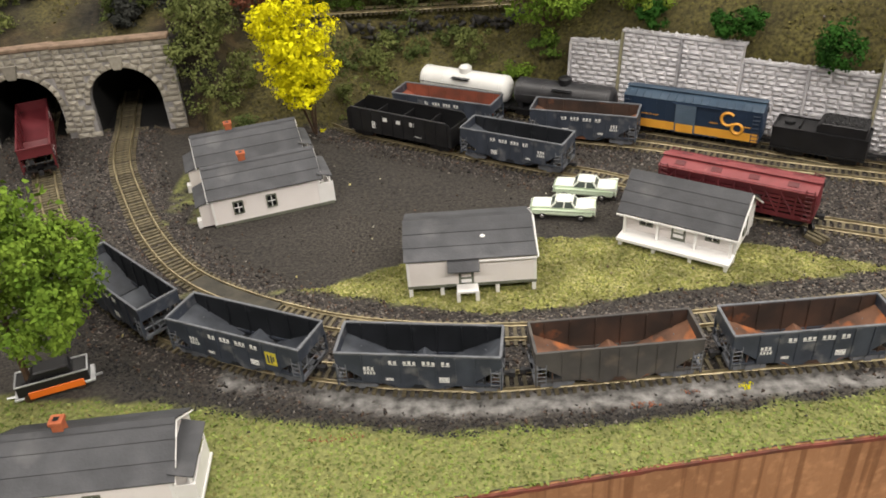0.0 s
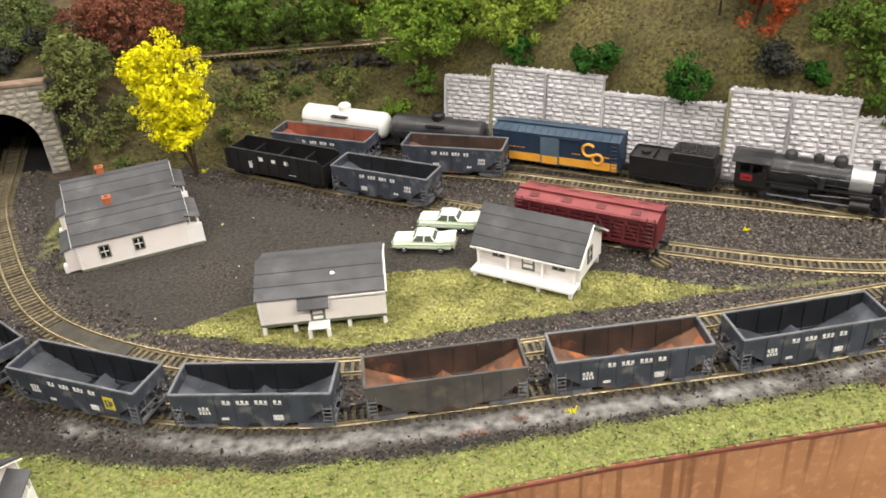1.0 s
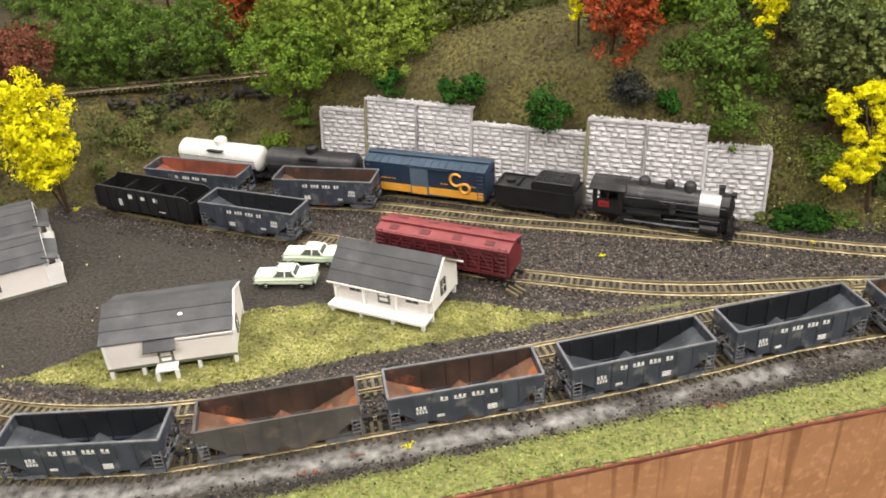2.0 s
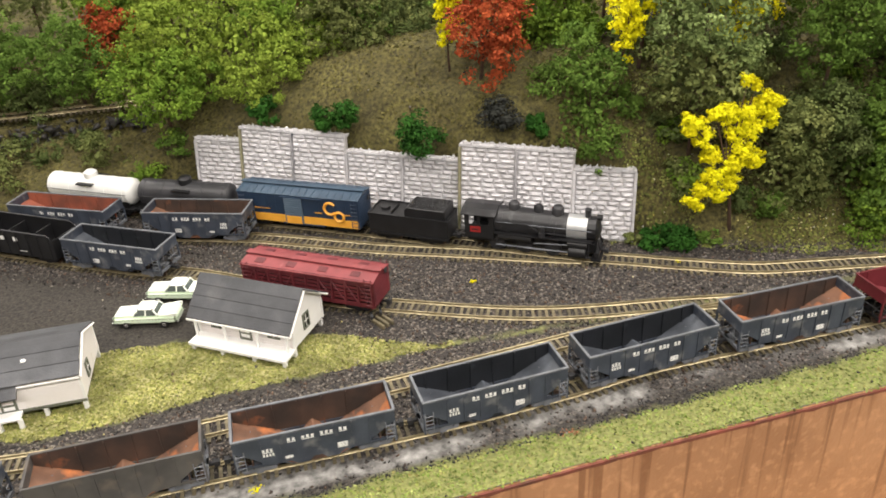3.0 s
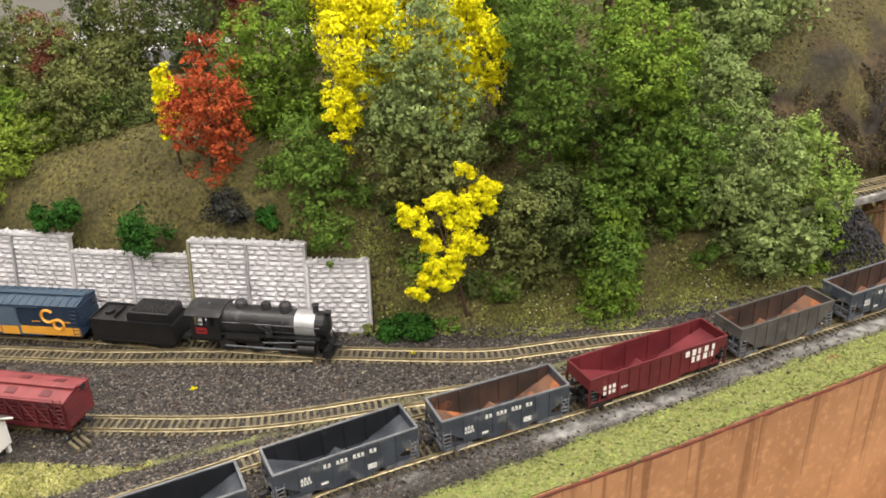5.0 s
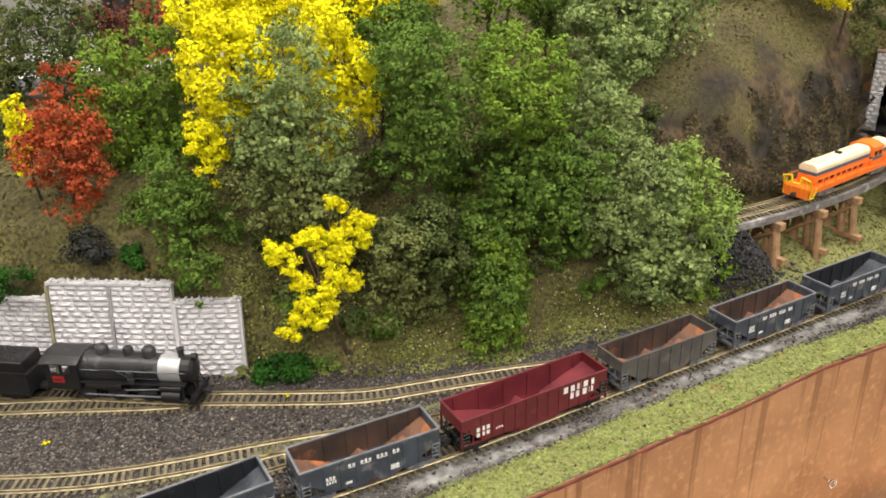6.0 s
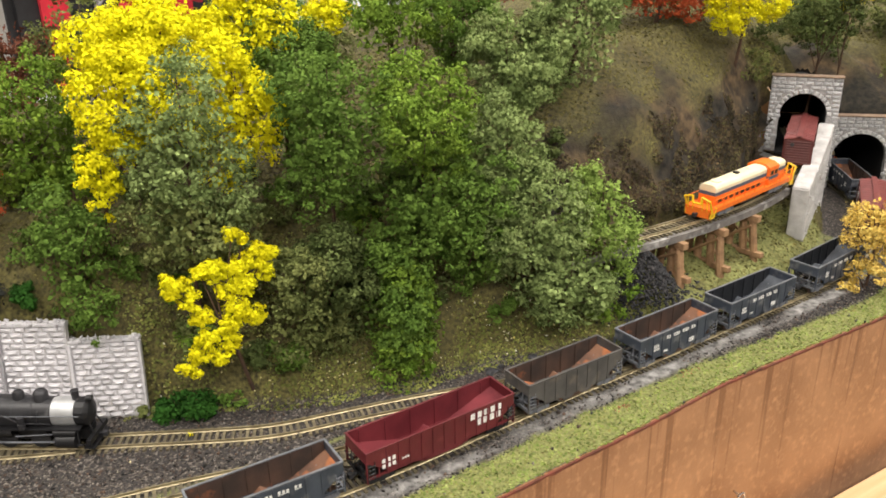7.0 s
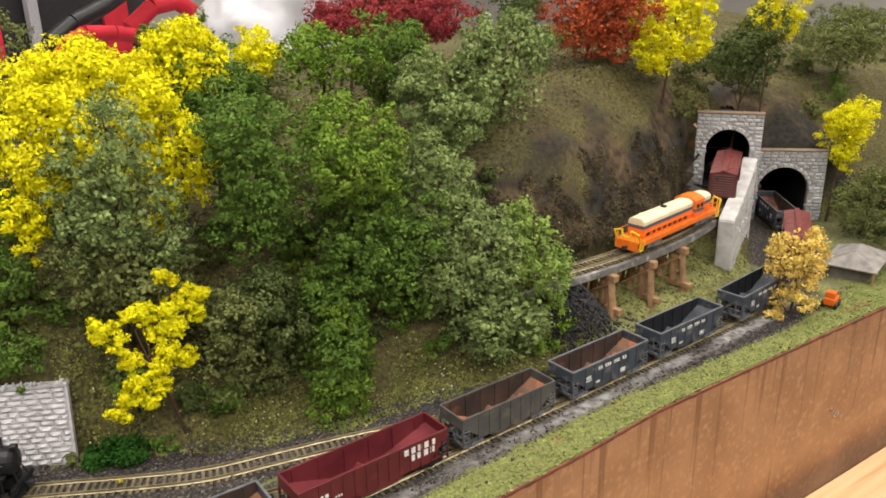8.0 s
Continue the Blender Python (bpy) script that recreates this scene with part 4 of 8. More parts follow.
    for k in range(n):
        x = -half + 0.002 + k * (2 * half - 0.004) / (n - 1)
        for s in (-1, 1):
            if stock:
                if k < n - 1:
                    xx = x + 0.010
                    part("hatch", Shape().add([(xx, s * 0.006, zr - 0.0008), (xx + 0.009, s * 0.006, zr - 0.0008), (xx + 0.009, s * 0.0125, zr - 0.0021), (xx, s * 0.0125, zr - 0.0021), (xx, s * 0.006, zr - 0.0003), (xx + 0.009, s * 0.006, zr - 0.0003), (xx + 0.009, s * 0.0125, zr - 0.0016), (xx, s * 0.0125, zr - 0.0016)], [(4, 5, 6, 7), (0, 3, 2, 1), (0, 1, 5, 4), (1, 2, 6, 5), (2, 3, 7, 6), (3, 0, 4, 7)]), STOCK_RED, roof)
            else:
                part("seam", Shape().rod((x, s * 0.004, zr - 0.0007), (x, s * (w + 0.0005), z1 + 0.0002), 0.0006, 5), roof_mat if roof_marks else side_mat, roof)
    part("running_board", Shape().box(-half - 0.002, half + 0.002, -0.0034, 0.0034, zr + 0.0008, zr + 0.0016), roof_mat if not stock else STOCK_ROOF, root, bevel=0.0002)
    truck_set(root, (-half + 0.019, half - 0.019), BLACK, 0.0185)
    couplers(root, half)
    for s in (-1, 1):
        f = s * (w + 0.0011)
        if band:
            part("colour_band", Shape().box(-half + 0.0005, half - 0.0005, min(s * w, s * (w + 0.0009)), max(s * w, s * (w + 0.0009)), z0 + 0.0006, z0 + 0.0095), band, root, "orange-yellow lower band")
            bars(root, "door_patch", [(dl + 0.0015, z0 + 0.001, dr - dl - 0.003, 0.0088)], s * (w + 0.0024), band)
        if emblem:
            em = Shape()
            for cx, cz, r, a0, a1 in ((0.038, 0.0350, 0.0066, 40, 320), (0.0475, 0.0262, 0.0052, 0, 360)):
                pts = [(cx + r * math.cos(radians(a)), f, cz + r * math.sin(radians(a))) for a in np.linspace(a0, a1, 22)]
                em.path(pts, 0.0016, 4)
            part("emblem", em, OCHRE_CAR, root, "yellow ring emblem on the side")
            bars(root, "lettering", words(-0.050, 0.0285, 0.0012, "xxxxxx xx xxxx", 0.0013) + words(0.020, 0.0285, 0.0012, "xxxxxxx", 0.0013) + words(0.054, 0.0285, 0.0012, "xxxxx", 0.0013), f, OCHRE_CAR)
        if open_door:
            bars(root, "lettering", words(-0.0505, 0.0345, 0.0038, "xox", 0.0036) + [(-0.0515, 0.0392, 0.013, 0.0006), (-0.0515, 0.0330, 0.013, 0.0006)] + words(-0.0505, 0.0285, 0.0034, "oxxoo", 0.0026)
                 + [(-0.048, 0.0215 - k * 0.0014, 0.0050, 0.0008) for k in range(3)] + [(-0.0395, 0.0215 - k * 0.0014, 0.0055, 0.0008) for k in range(3)] + [(-0.031, 0.0192, 0.008, 0.0006)], f, WHITE_MARK, "white lettering blocks")
            bars(root, "lettering", words(0.0285, 0.0385, 0.0036, "oxoxox", 0.0034) + words(0.0325, 0.0338, 0.0036, "xox", 0.0034) + words(0.0285, 0.0290, 0.0036, "xoxoxo", 0.0034)
                 + [(0.046, 0.0205 - k * 0.0016, 0.0046, 0.0008) for k in range(3)] + [(0.053, 0.0213, 0.006, 0.0005), (0.029, 0.0165, 0.013, 0.0006)], f, WHITE_MARK, "white lettering blocks")
        if stock:
            bars(root, "lettering", words(-0.006, 0.0160, 0.0020, "xxxxxxx", 0.0019), s * (w + 0.0013), WHITE_MARK)
    return root


def tank_car(name, label, material, dome_mat, half=0.058):
    root = thing(name, Matrix(), label, "tank car", "tank cars")
    c, r = 0.0305, 0.0150
    part("tank", Shape().lathe([(-half, r * 0.45), (-half + 0.002, r * 0.8), (-half + 0.005, r), (half - 0.005, r), (half - 0.002, r * 0.8), (half, r * 0.45)], pose(0, 0, c), 20), material, root, smooth=True)
    for k in range(5):
        x = -half + 0.010 + k * (2 * half - 0.02) / 4
        part("band", Shape().lathe([(x - 0.0006, r + 0.0004), (x + 0.0006, r + 0.0004)], pose(0, 0, c), 20), material, root)
    part("dome", Shape().lathe([(0, 0.0075), (0.0065, 0.0075), (0.0085, 0.005), (0.009, 0.0025)], pose(0, 0, c + r - 0.002, 0, -90, 0), 16), dome_mat, root, smooth=True)
    part("dome_platform", Shape().box(-0.011, 0.011, -0.0165, -0.010, c + 0.0095, c + 0.0103).box(-0.011, 0.011, 0.010, 0.0165, c + 0.0095, c + 0.0103), BLACK, root)
    part("underframe", Shape().box(-half - 0.002, half + 0.002, -0.015, 0.015, 0.0125, 0.0145).box(-half, half, -0.004, 0.004, 0.0095, 0.0125), BLACK, root)
    for s in (-1, 1):
        hr = Shape()
        hr.rod((-half + 0.004, s * 0.0165, c + 0.002), (half - 0.004, s * 0.0165, c + 0.002), 0.0004, 4)
        for k in range(5):
            x = -half + 0.006 + k * (2 * half - 0.012) / 4
            hr.rod((x, s * 0.0150, c + 0.001), (x, s * 0.0165, c + 0.002), 0.0004, 4)
        part("handrail", hr, IRON, root)
        for x in (-half + 0.010, half - 0.010):
            part("saddle", Shape().box(x - 0.003, x + 0.003, s * 0.003, s * 0.013, 0.0145, 0.022), BLACK, root)
    truck_set(root, (-half + 0.016, half - 0.016), BLACK, 0.0185)
    couplers(root, half)
    return root


def gondola(name, label, half=0.066):
    """A deep black coal gondola with rounded end corners and inside posts."""
    root = thing(name, Matrix(), label, "gondola car", "open coal cars")
    w, z0, z1 = 0.0170, 0.0135, 0.0400
    for s in (-1, 1):
        o = [(-half, z0), (half, z0), (half, z1 - 0.007), (half - 0.002, z1 - 0.002), (half - 0.006, z1), (-half + 0.006, z1), (-half + 0.002, z1 - 0.002), (-half, z1 - 0.007)]
        side = part("side_sheet", Shape().prism(o, s * w - 0.0004, s * w + 0.0004), BLACK, root)
        for k in range(10):
            x = -half + 0.005 + k * (2 * half - 0.01) / 9
            part("rib", Shape().box(x - 0.0006, x + 0.0006, min(s * w, s * (w + 0.0012)), max(s * w, s * (w + 0.0012)), z0, z1 - 0.001), BLACK, side)
        part("rim", Shape().box(-half + 0.006, half - 0.006, s * w - 0.0010, s * w + 0.0010, z1 - 0.0006, z1 + 0.0006), IRON, root)
        bars(root, "lettering", words(-0.018, 0.0295, 0.0045, "x o x", 0.0085) + [(-0.034, 0.026 - k * 0.0016, 0.0055, 0.0010) for k in range(5)] + [(0.020, 0.0185, 0.010, 0.0006)], s * (w + 0.0005), WHITE_MARK, "white lettering blocks")
    for e in (-1, 1):
        part("end_sheet", Shape().box(e * half - 0.0004, e * half + 0.0004, -w, w, z0, z1 - 0.005), BLACK, root)
    part("floor", Shape().box(-half, half, -w, w, z0, z0 + 0.001), IRON, root)
    for k in range(3):
        x = -0.034 + 0.034 * k
        part("cross_brace", Shape().box(x - 0.0007, x + 0.0007, -w + 0.0005, w - 0.0005, z0 + 0.001, z1 - 0.006), BLACK, root)
    truck_set(root, (-half + 0.017, half - 0.017), BLACK, 0.0185)
    couplers(root, half)
    return root


def tender():
    root = thing("locomotive_tender", Matrix(), "flat black steam locomotive tender behind the engine", "tender")
    h, w = 0.043, 0.0160
    part("tank", Shape().prism([(-h, 0.014), (h, 0.014), (h, 0.0335), (-h, 0.0335)], -w, w), BLACK, root, bevel=0.0008)
    part("rim", Shape().box(-h, h, -w - 0.0004, -w + 0.001, 0.0325, 0.0350).box(-h, h, w - 0.001, w + 0.0004, 0.0325, 0.0350).box(-h - 0.0004, -h + 0.001, -w, w, 0.0325, 0.0350), BLACK, root)
    part("coal_bunker", Shape().prism([(-0.004, 0.033), (0.040, 0.033), (0.040, 0.0445), (0.000, 0.0445), (-0.004, 0.041)], -w + 0.002, w - 0.002), BLACK, root, bevel=0.0008)
    cl = chips(np.stack([RNG.uniform(0.001, 0.038, 220), RNG.uniform(-0.012, 0.012, 220), np.full(220, 0.0445)], 1), RNG.uniform(0.0010, 0.0020, 220))
    share("coal_load", quick_mesh("coal_load", *cl, BLACK), root, Matrix())
    part("water_hatch", Shape().lathe([(0, 0.005), (0.003, 0.005)], pose(-0.030, 0, 0.0335, 0, -90, 0), 12).box(-0.020, -0.019, -0.010, 0.010, 0.0335, 0.0365), BLACK, root)
    part("deck_step", Shape().box(-h, h, -w - 0.001, w + 0.001, 0.0125, 0.0142), BLACK, root)
    truck_set(root, (-0.024, 0.024), BLACK, 0.020)
    couplers(root, h)
    return root


def steam_engine():
    """Six-coupled switcher: silver smokebox towards +x."""
    root = thing("steam_locomotive", Matrix(), "black steam switching locomotive with silver smokebox", "locomotive")
    c = 0.0330
    part("boiler", Shape().lathe([(-0.026, 0.0140), (-0.005, 0.0138), (0.031, 0.0122)], pose(0, 0, c), 20), BOILER, root, smooth=True)
    part("smokebox", Shape().lathe([(0.030, 0.0124), (0.0455, 0.0121), (0.0458, 0.010)], pose(0, 0, c), 20), SILVER, root, "bright silver smokebox", smooth=True)
    part("smokebox_front", Shape().lathe([(0.0455, 0.0119), (0.0520, 0.0119), (0.0530, 0.0105), (0.0542, 0.0085), (0.0555, 0.003)], pose(0, 0, c), 16), BLACK, root)
    for k in range(5):
        x = -0.020 + k * 0.0125
        part("boiler_band", Shape().lathe([(x - 0.0004, 0.0142 - k * 0.0004), (x + 0.0004, 0.0142 - k * 0.0004)], pose(0, 0, c), 20), IRON, root)
    for x, r, hh, nm in ((-0.012, 0.0058, 0.0100, "steam_dome"), (0.007, 0.0048, 0.0092, "bell_dome"), (0.022, 0.0060, 0.0098, "sand_dome")):
        part(nm, Shape().lathe([(0, r), (hh * 0.7, r), (hh * 0.92, r * 0.75), (hh, r * 0.3)], pose(x, 0, c + 0.0105, 0, -90, 0), 14), IRON, root, smooth=True)
    part("funnel", Shape().lathe([(0, 0.0036), (0.002, 0.0028), (0.008, 0.0030), (0.009, 0.0036)], pose(0.045, 0, c + 0.0105, 0, -90, 0), 14), IRON, root)
    part("headlight", Shape().lathe([(0, 0.0028), (0.005, 0.0028)], pose(0.0515, 0, c + 0.012), 12), BLACK, root)
    cab = Shape()
    for s in (-1, 1):
        cab.box(-0.049, -0.026, s * 0.0160 - 0.0005, s * 0.0160 + 0.0005, 0.019, 0.0325)
        cab.box(-0.049, -0.0455, s * 0.0160 - 0.0005, s * 0.0160 + 0.0005, 0.0325, 0.043)
        cab.box(-0.0295, -0.026, s * 0.0160 - 0.0005, s * 0.0160 + 0.0005, 0.0325, 0.043)
        cab.box(-0.0385, -0.0365, s * 0.0160 - 0.0005, s * 0.0160 + 0.0005, 0.0325, 0.043)
    cab.box(-0.0265, -0.0255, -0.016, 0.016, 0.019, 0.043)
    cab.box(-0.049, -0.026, -0.016, 0.016, 0.018, 0.020)
    part("cab", cab, BLACK, root)
    arch = [(-0.0180, 0.042), (-0.0180, 0.0430), (-0.010, 0.0465), (0, 0.0478), (0.010, 0.0465), (0.0180, 0.0430), (0.0180, 0.042), (0.0, 0.0465)]
    part("cab_roof", Shape().prism(arch, -0.052, -0.024, pose(0, 0, 0, 0, 0, 90) @ Matrix.Diagonal((1, -1, 1, 1))), BOILER, root)
    for s in (-1, 1):
        bars(root, "number_panel", [(-0.0445, 0.0245, 0.0085, 0.0062)], s * 0.0167, CAB_RED, "red panel under the cab window")
        bars(root, "panel_stroke", [(-0.0430, 0.0270, 0.0055, 0.0010)], s * 0.0171, BLACK)
        part("running_board", Shape().box(-0.026, 0.050, min(s * 0.010, s * 0.0165), max(s * 0.010, s * 0.0165), 0.0245, 0.0256), BLACK, root)
        part("handrail", Shape().path([(-0.024, s * 0.0150, c + 0.004), (0.05, s * 0.0135, c + 0.003)], 0.0004), TRUCK_GREY, root)
        part("cylinder", Shape().lathe([(0.033, 0.0058), (0.046, 0.0058)], pose(0, s * 0.0140, 0.0140), 14), BLACK, root, smooth=True)
        part("valve_chest", Shape().lathe([(0.032, 0.0036), (0.047, 0.0036)], pose(0, s * 0.0140, 0.0215), 12), BLACK, root)
        part("main_rod", Shape().rod((0.034, s * 0.0150, 0.0130), (-0.002, s * 0.0150, 0.0125), 0.0009, 5).rod((-0.024, s * 0.0145, 0.0125), (0.020, s * 0.0145, 0.0125), 0.0008, 5).rod((0.034, s * 0.015, 0.0205), (0.006, s * 0.0152, 0.0185), 0.0006, 4), TRUCK_GREY, root, "grey side rods")
        part("steam_pipe", Shape().path([(-0.022, s * 0.0145, 0.036), (0.000, s * 0.0146, 0.0375), (0.010, s * 0.0142, 0.030), (0.030, s * 0.0135, 0.029)], 0.0006), IRON, root)
        part("sand_pipe", Shape().path([(0.024, s * 0.004, 0.044), (0.022, s * 0.0125, 0.038), (0.020, s * 0.0140, 0.026)], 0.0005), IRON, root)
        part("air_pump", Shape().lathe([(0, 0.0026), (0.0045, 0.0026), (0.0048, 0.0018), (0.0060, 0.0018), (0.0063, 0.0026), (0.0105, 0.0026)], pose(0.012, s * 0.0155, 0.0262, 0, -90, 0), 10), IRON, root)
        part("step", Shape().box(0.046, 0.050, min(s * 0.0150, s * 0.0165), max(s * 0.0150, s * 0.0165), 0.010, 0.0108).rod((0.048, s * 0.0158, 0.0108), (0.048, s * 0.0158, 0.0250), 0.0004, 4), IRON, root)
        part("air_tank", Shape().lathe([(-0.022, 0.0035), (0.004, 0.0035)], pose(0, s * 0.0130, 0.0215), 12), BLACK, root)
    for x in (-0.024, -0.002, 0.020):
        wh = Shape()
        for y in (-0.0088, 0.0088):
            m = pose(x, y, 0.0128, 0, 0, 90)
            wh.lathe([(-0.0013, 0.0084), (0.0013, 0.0084), (0.0013, 0.0066), (0.0006, 0.0062)], m, 20)
            for k in range(8):
                a = math.pi * k / 4
                wh.rod((x, y * 1.1, 0.0128), (x + 0.0066 * math.cos(a), y * 1.1, 0.0128 + 0.0066 * math.sin(a)), 0.0005, 4)
        wh.rod((x, -0.0088, 0.0128), (x, 0.0088, 0.0128), 0.0013)
        part("driving_wheel", wh, IRON, root)
    part("frame", Shape().box(-0.049, 0.052, -0.0065, 0.0065, 0.0105, 0.0190).box(-0.034, 0.0, -0.0105, 0.0105, 0.019, 0.026), BLACK, root)
    pilot = Shape().box(0.053, 0.056, -0.0165, 0.0165, 0.0110, 0.0155)
    pilot.box(0.050, 0.0575, -0.0155, 0.0155, 0.0065, 0.0078)
    pilot.rod((0.052, -0.006, 0.030), (0.056, -0.008, 0.0155), 0.0006).rod((0.052, 0.006, 0.030), (0.056, 0.008, 0.0155), 0.0006)
    part("pilot_beam", pilot, BLACK, root)
    for ob in root.children:
        me = ob.data
        cx = sum(v.co.x for v in me.vertices) / len(me.vertices)
        for v in me.vertices:
            v.co.x = v.co.x + 0.27 * cx if ob.name.startswith(("driving", "steam_dome", "bell", "sand", "funnel", "headlight")) else v.co.x * 1.27
            v.co.z *= 1.04
    couplers(root, 0.070)
    return root


def diesel():
    """Road switcher: long hood towards -x, cab near the +x end."""
    root = thing("diesel_locomotive", Matrix(), "orange and cream road switcher diesel with yellow handrails", "locomotive", "diesel locomotives")
    h, w = 0.092, 0.0160
    part("walkway", Shape().box(-h, h, -w, w, 0.0165, 0.0190), ORANGE, root)
    part("side_sill", Shape().box(-h, h, -w - 0.0006, -w + 0.0006, 0.0140, 0.0195).box(-h, h, w - 0.0006, w + 0.0006, 0.0140, 0.0195), ORANGE, root)

    def hood(x0, x1, nm):
        r = 0.0108
        for a, b, mm, lab in ((0.019, 0.0300, ORANGE, "orange"), (0.0300, 0.0340, BLUE_STRIPE, "stripe")):
            part(nm + "_" + lab, Shape().box(x0, x1, -r, r, a, b), mm, root, bevel=0.0003)
        prof = [(-r, 0.0340), (r, 0.0340), (r, 0.0385), (r - 0.002, 0.0412), (r - 0.006, 0.0425), (-r + 0.006, 0.0425), (-r + 0.002, 0.0412), (-r, 0.0385)]
        part(nm + "_top", Shape().prism(prof, x0, x1, pose(0, 0, 0, 0, 0, 90) @ Matrix.Diagonal((1, -1, 1, 1))), CREAM, root, "cream hood top", bevel=0.0005)

    hood(-0.076, 0.034, "long_hood")
    hood(0.054, 0.078, "short_hood")
    part("cab", Shape().box(0.034, 0.054, -0.0145, 0.0145, 0.0190, 0.0380), ORANGE, root, bevel=0.0004)
    part("cab_stripe", Shape().box(0.0338, 0.0542, -0.0148, 0.0148, 0.0262, 0.0298), BLUE_STRIPE, root)
    prof = [(-0.0150, 0.0380), (0.0150, 0.0380), (0.0145, 0.0410), (0.008, 0.0445), (0.0, 0.0455), (-0.008, 0.0445), (-0.0145, 0.0410)]
    part("cab_roof", Shape().prism(prof, 0.033, 0.055, pose(0, 0, 0, 0, 0, 90) @ Matrix.Diagonal((1, -1, 1, 1))), ORANGE, root, "orange arched cab roof")
    for s in (-1, 1):
        for x in (0.0365, 0.0455):
            bars(root, "window", [(x, 0.0312, 0.0060, 0.0050)], s * 0.0146, WINDOW_DARK)
        bars(root, "hood_doors", [(-0.070 + k * 0.0118, 0.0215, 0.0072, 0.0042) for k in range(8)], s * 0.0109, BLACK, "dark door openings along the hood")
    part("exhaust_stack", Shape().box(-0.020, -0.015, -0.003, 0.003, 0.0425, 0.0445), BLACK, root)
    part("fan_housing", Shape().lathe([(0, 0.006), (0.0012, 0.006)], pose(-0.060, 0, 0.0425, 0, -90, 0), 14).lathe([(0, 0.004), (0.001, 0.004)], pose(0.010, 0, 0.0425, 0, -90, 0), 12), CREAM, root)
    part("fuel_tank", Shape().box(-0.022, 0.020, -0.0125, 0.0125, 0.0080, 0.0145), IRON, root, bevel=0.001)
    for s in (-1, 1):
        hr = Shape()
        top = [(-h + 0.004, s * w, 0.029), (0.030, s * w, 0.029)]
        hr.path(top, 0.0005)
        hr.path([(0.056, s * w, 0.029), (h - 0.004, s * w, 0.029)], 0.0005)
        for x in (-0.088, -0.066, -0.044, -0.022, 0.0, 0.022, 0.058, 0.088):
            hr.rod((x, s * w, 0.019), (x, s * w, 0.029), 0.0005, 4)
        part("side_handrail", hr, ORANGE, root)
    for e in (-1, 1):
        x = e * (h + 0.0030)
        rail = part("end_handrail", Shape().path([(e * (h - 0.006), -w, 0.0105), (x, -w, 0.0300), (x, -0.006, 0.0325), (x, -0.005, 0.0245), (x, 0.005, 0.0245), (x, 0.006, 0.0325), (x, w, 0.0300), (e * (h - 0.006), w, 0.0105)], 0.0013), RAIL_YELLOW, root, "bent yellow end handrail")
        for y in (-0.012, -0.006, 0.006, 0.012):
            part("stanchion", Shape().rod((e * (h + 0.0004), y, 0.016), (x, y, 0.0315), 0.0009, 4), RAIL_YELLOW, rail)
        for y in (-w, w):
            part("end_step", Shape().path([(e * (h - 0.011), y, 0.020), (e * (h - 0.007), y, 0.0090), (e * (h - 0.001), y, 0.0090), (e * (h - 0.001), y, 0.020)], 0.0011), RAIL_YELLOW, root, "yellow boarding step")
        x = e * (h + 0.0005)
        part("end_plate", Shape().box(x - 0.0008, x + 0.0008, -0.0145, 0.0145, 0.0085, 0.0195), ORANGE, root)
    truck_set(root, (-0.055, 0.055), TRUCK_GREY, 0.028)
    couplers(root, h)
    return root


def figurine(m, shirt, trousers, label):
    """A tiny painted seated figure, one plain mesh."""
    sh = Shape()
    sh.lathe([(0, 0.0022), (0.004, 0.0026), (0.0075, 0.0030), (0.0085, 0.0015)], pose(0, 0, 0.0, 0, -90, 0), 8)
    sh.lathe([(0, 0.0008), (0.001, 0.0018), (0.0028, 0.0019), (0.0038, 0.0009)], pose(0, 0, 0.0085, 0, -90, 0), 8)
    for x in (-0.0012, 0.0014):
        sh.rod((x, 0, 0.001), (x * 1.6, -0.0048, 0.0008), 0.0013, 6)
        sh.rod((x * 1.6, -0.0048, 0.0008), (x * 1.8, -0.0052, -0.0055), 0.0010, 6)
    sh.rod((-0.0026, 0, 0.007), (-0.0034, -0.003, 0.0030), 0.0008, 5).rod((0.0026, 0, 0.007), (0.0044, -0.002, 0.0085), 0.0008, 5)
    me = sh.mesh("seated_figurine", shirt, smooth=True)
    me.materials.append(trousers)
    for p in me.polygons:
        if p.center.z < 0.002:
            p.material_index = 1
    ob = new("seated_figurine", me)
    ob.matrix_world = m
    return tagged(ob, label, "figurine", "figures in the box car door")


HOPPER_GREY = hopper("hopper_car", "grey two-bay hopper car with dark empty interior", GREY_CAR, GREY_INSIDE, SLOPE_GREY, RIM_GREY)
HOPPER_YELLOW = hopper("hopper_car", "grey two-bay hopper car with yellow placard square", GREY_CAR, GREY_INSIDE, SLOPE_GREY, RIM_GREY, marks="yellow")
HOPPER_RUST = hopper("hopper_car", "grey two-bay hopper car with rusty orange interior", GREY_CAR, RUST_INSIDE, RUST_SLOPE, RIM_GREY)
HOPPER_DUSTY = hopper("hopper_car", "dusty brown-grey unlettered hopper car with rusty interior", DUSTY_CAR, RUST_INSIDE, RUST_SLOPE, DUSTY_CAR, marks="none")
HOPPER_RED = hopper("hopper_car", "dark red three-bay hopper car with white lettering", RED_CAR, RED_IN, RED_IN, RED_CAR, half=0.071, marks="big", ribs=11, truck_mat=BLACK)
HOPPER_RUSTRED = hopper("hopper_car", "grey hopper car with red rust interior on the siding", GREY_CAR, RUST_RED_IN, RUST_RED_IN, RIM_GREY, half=0.060)
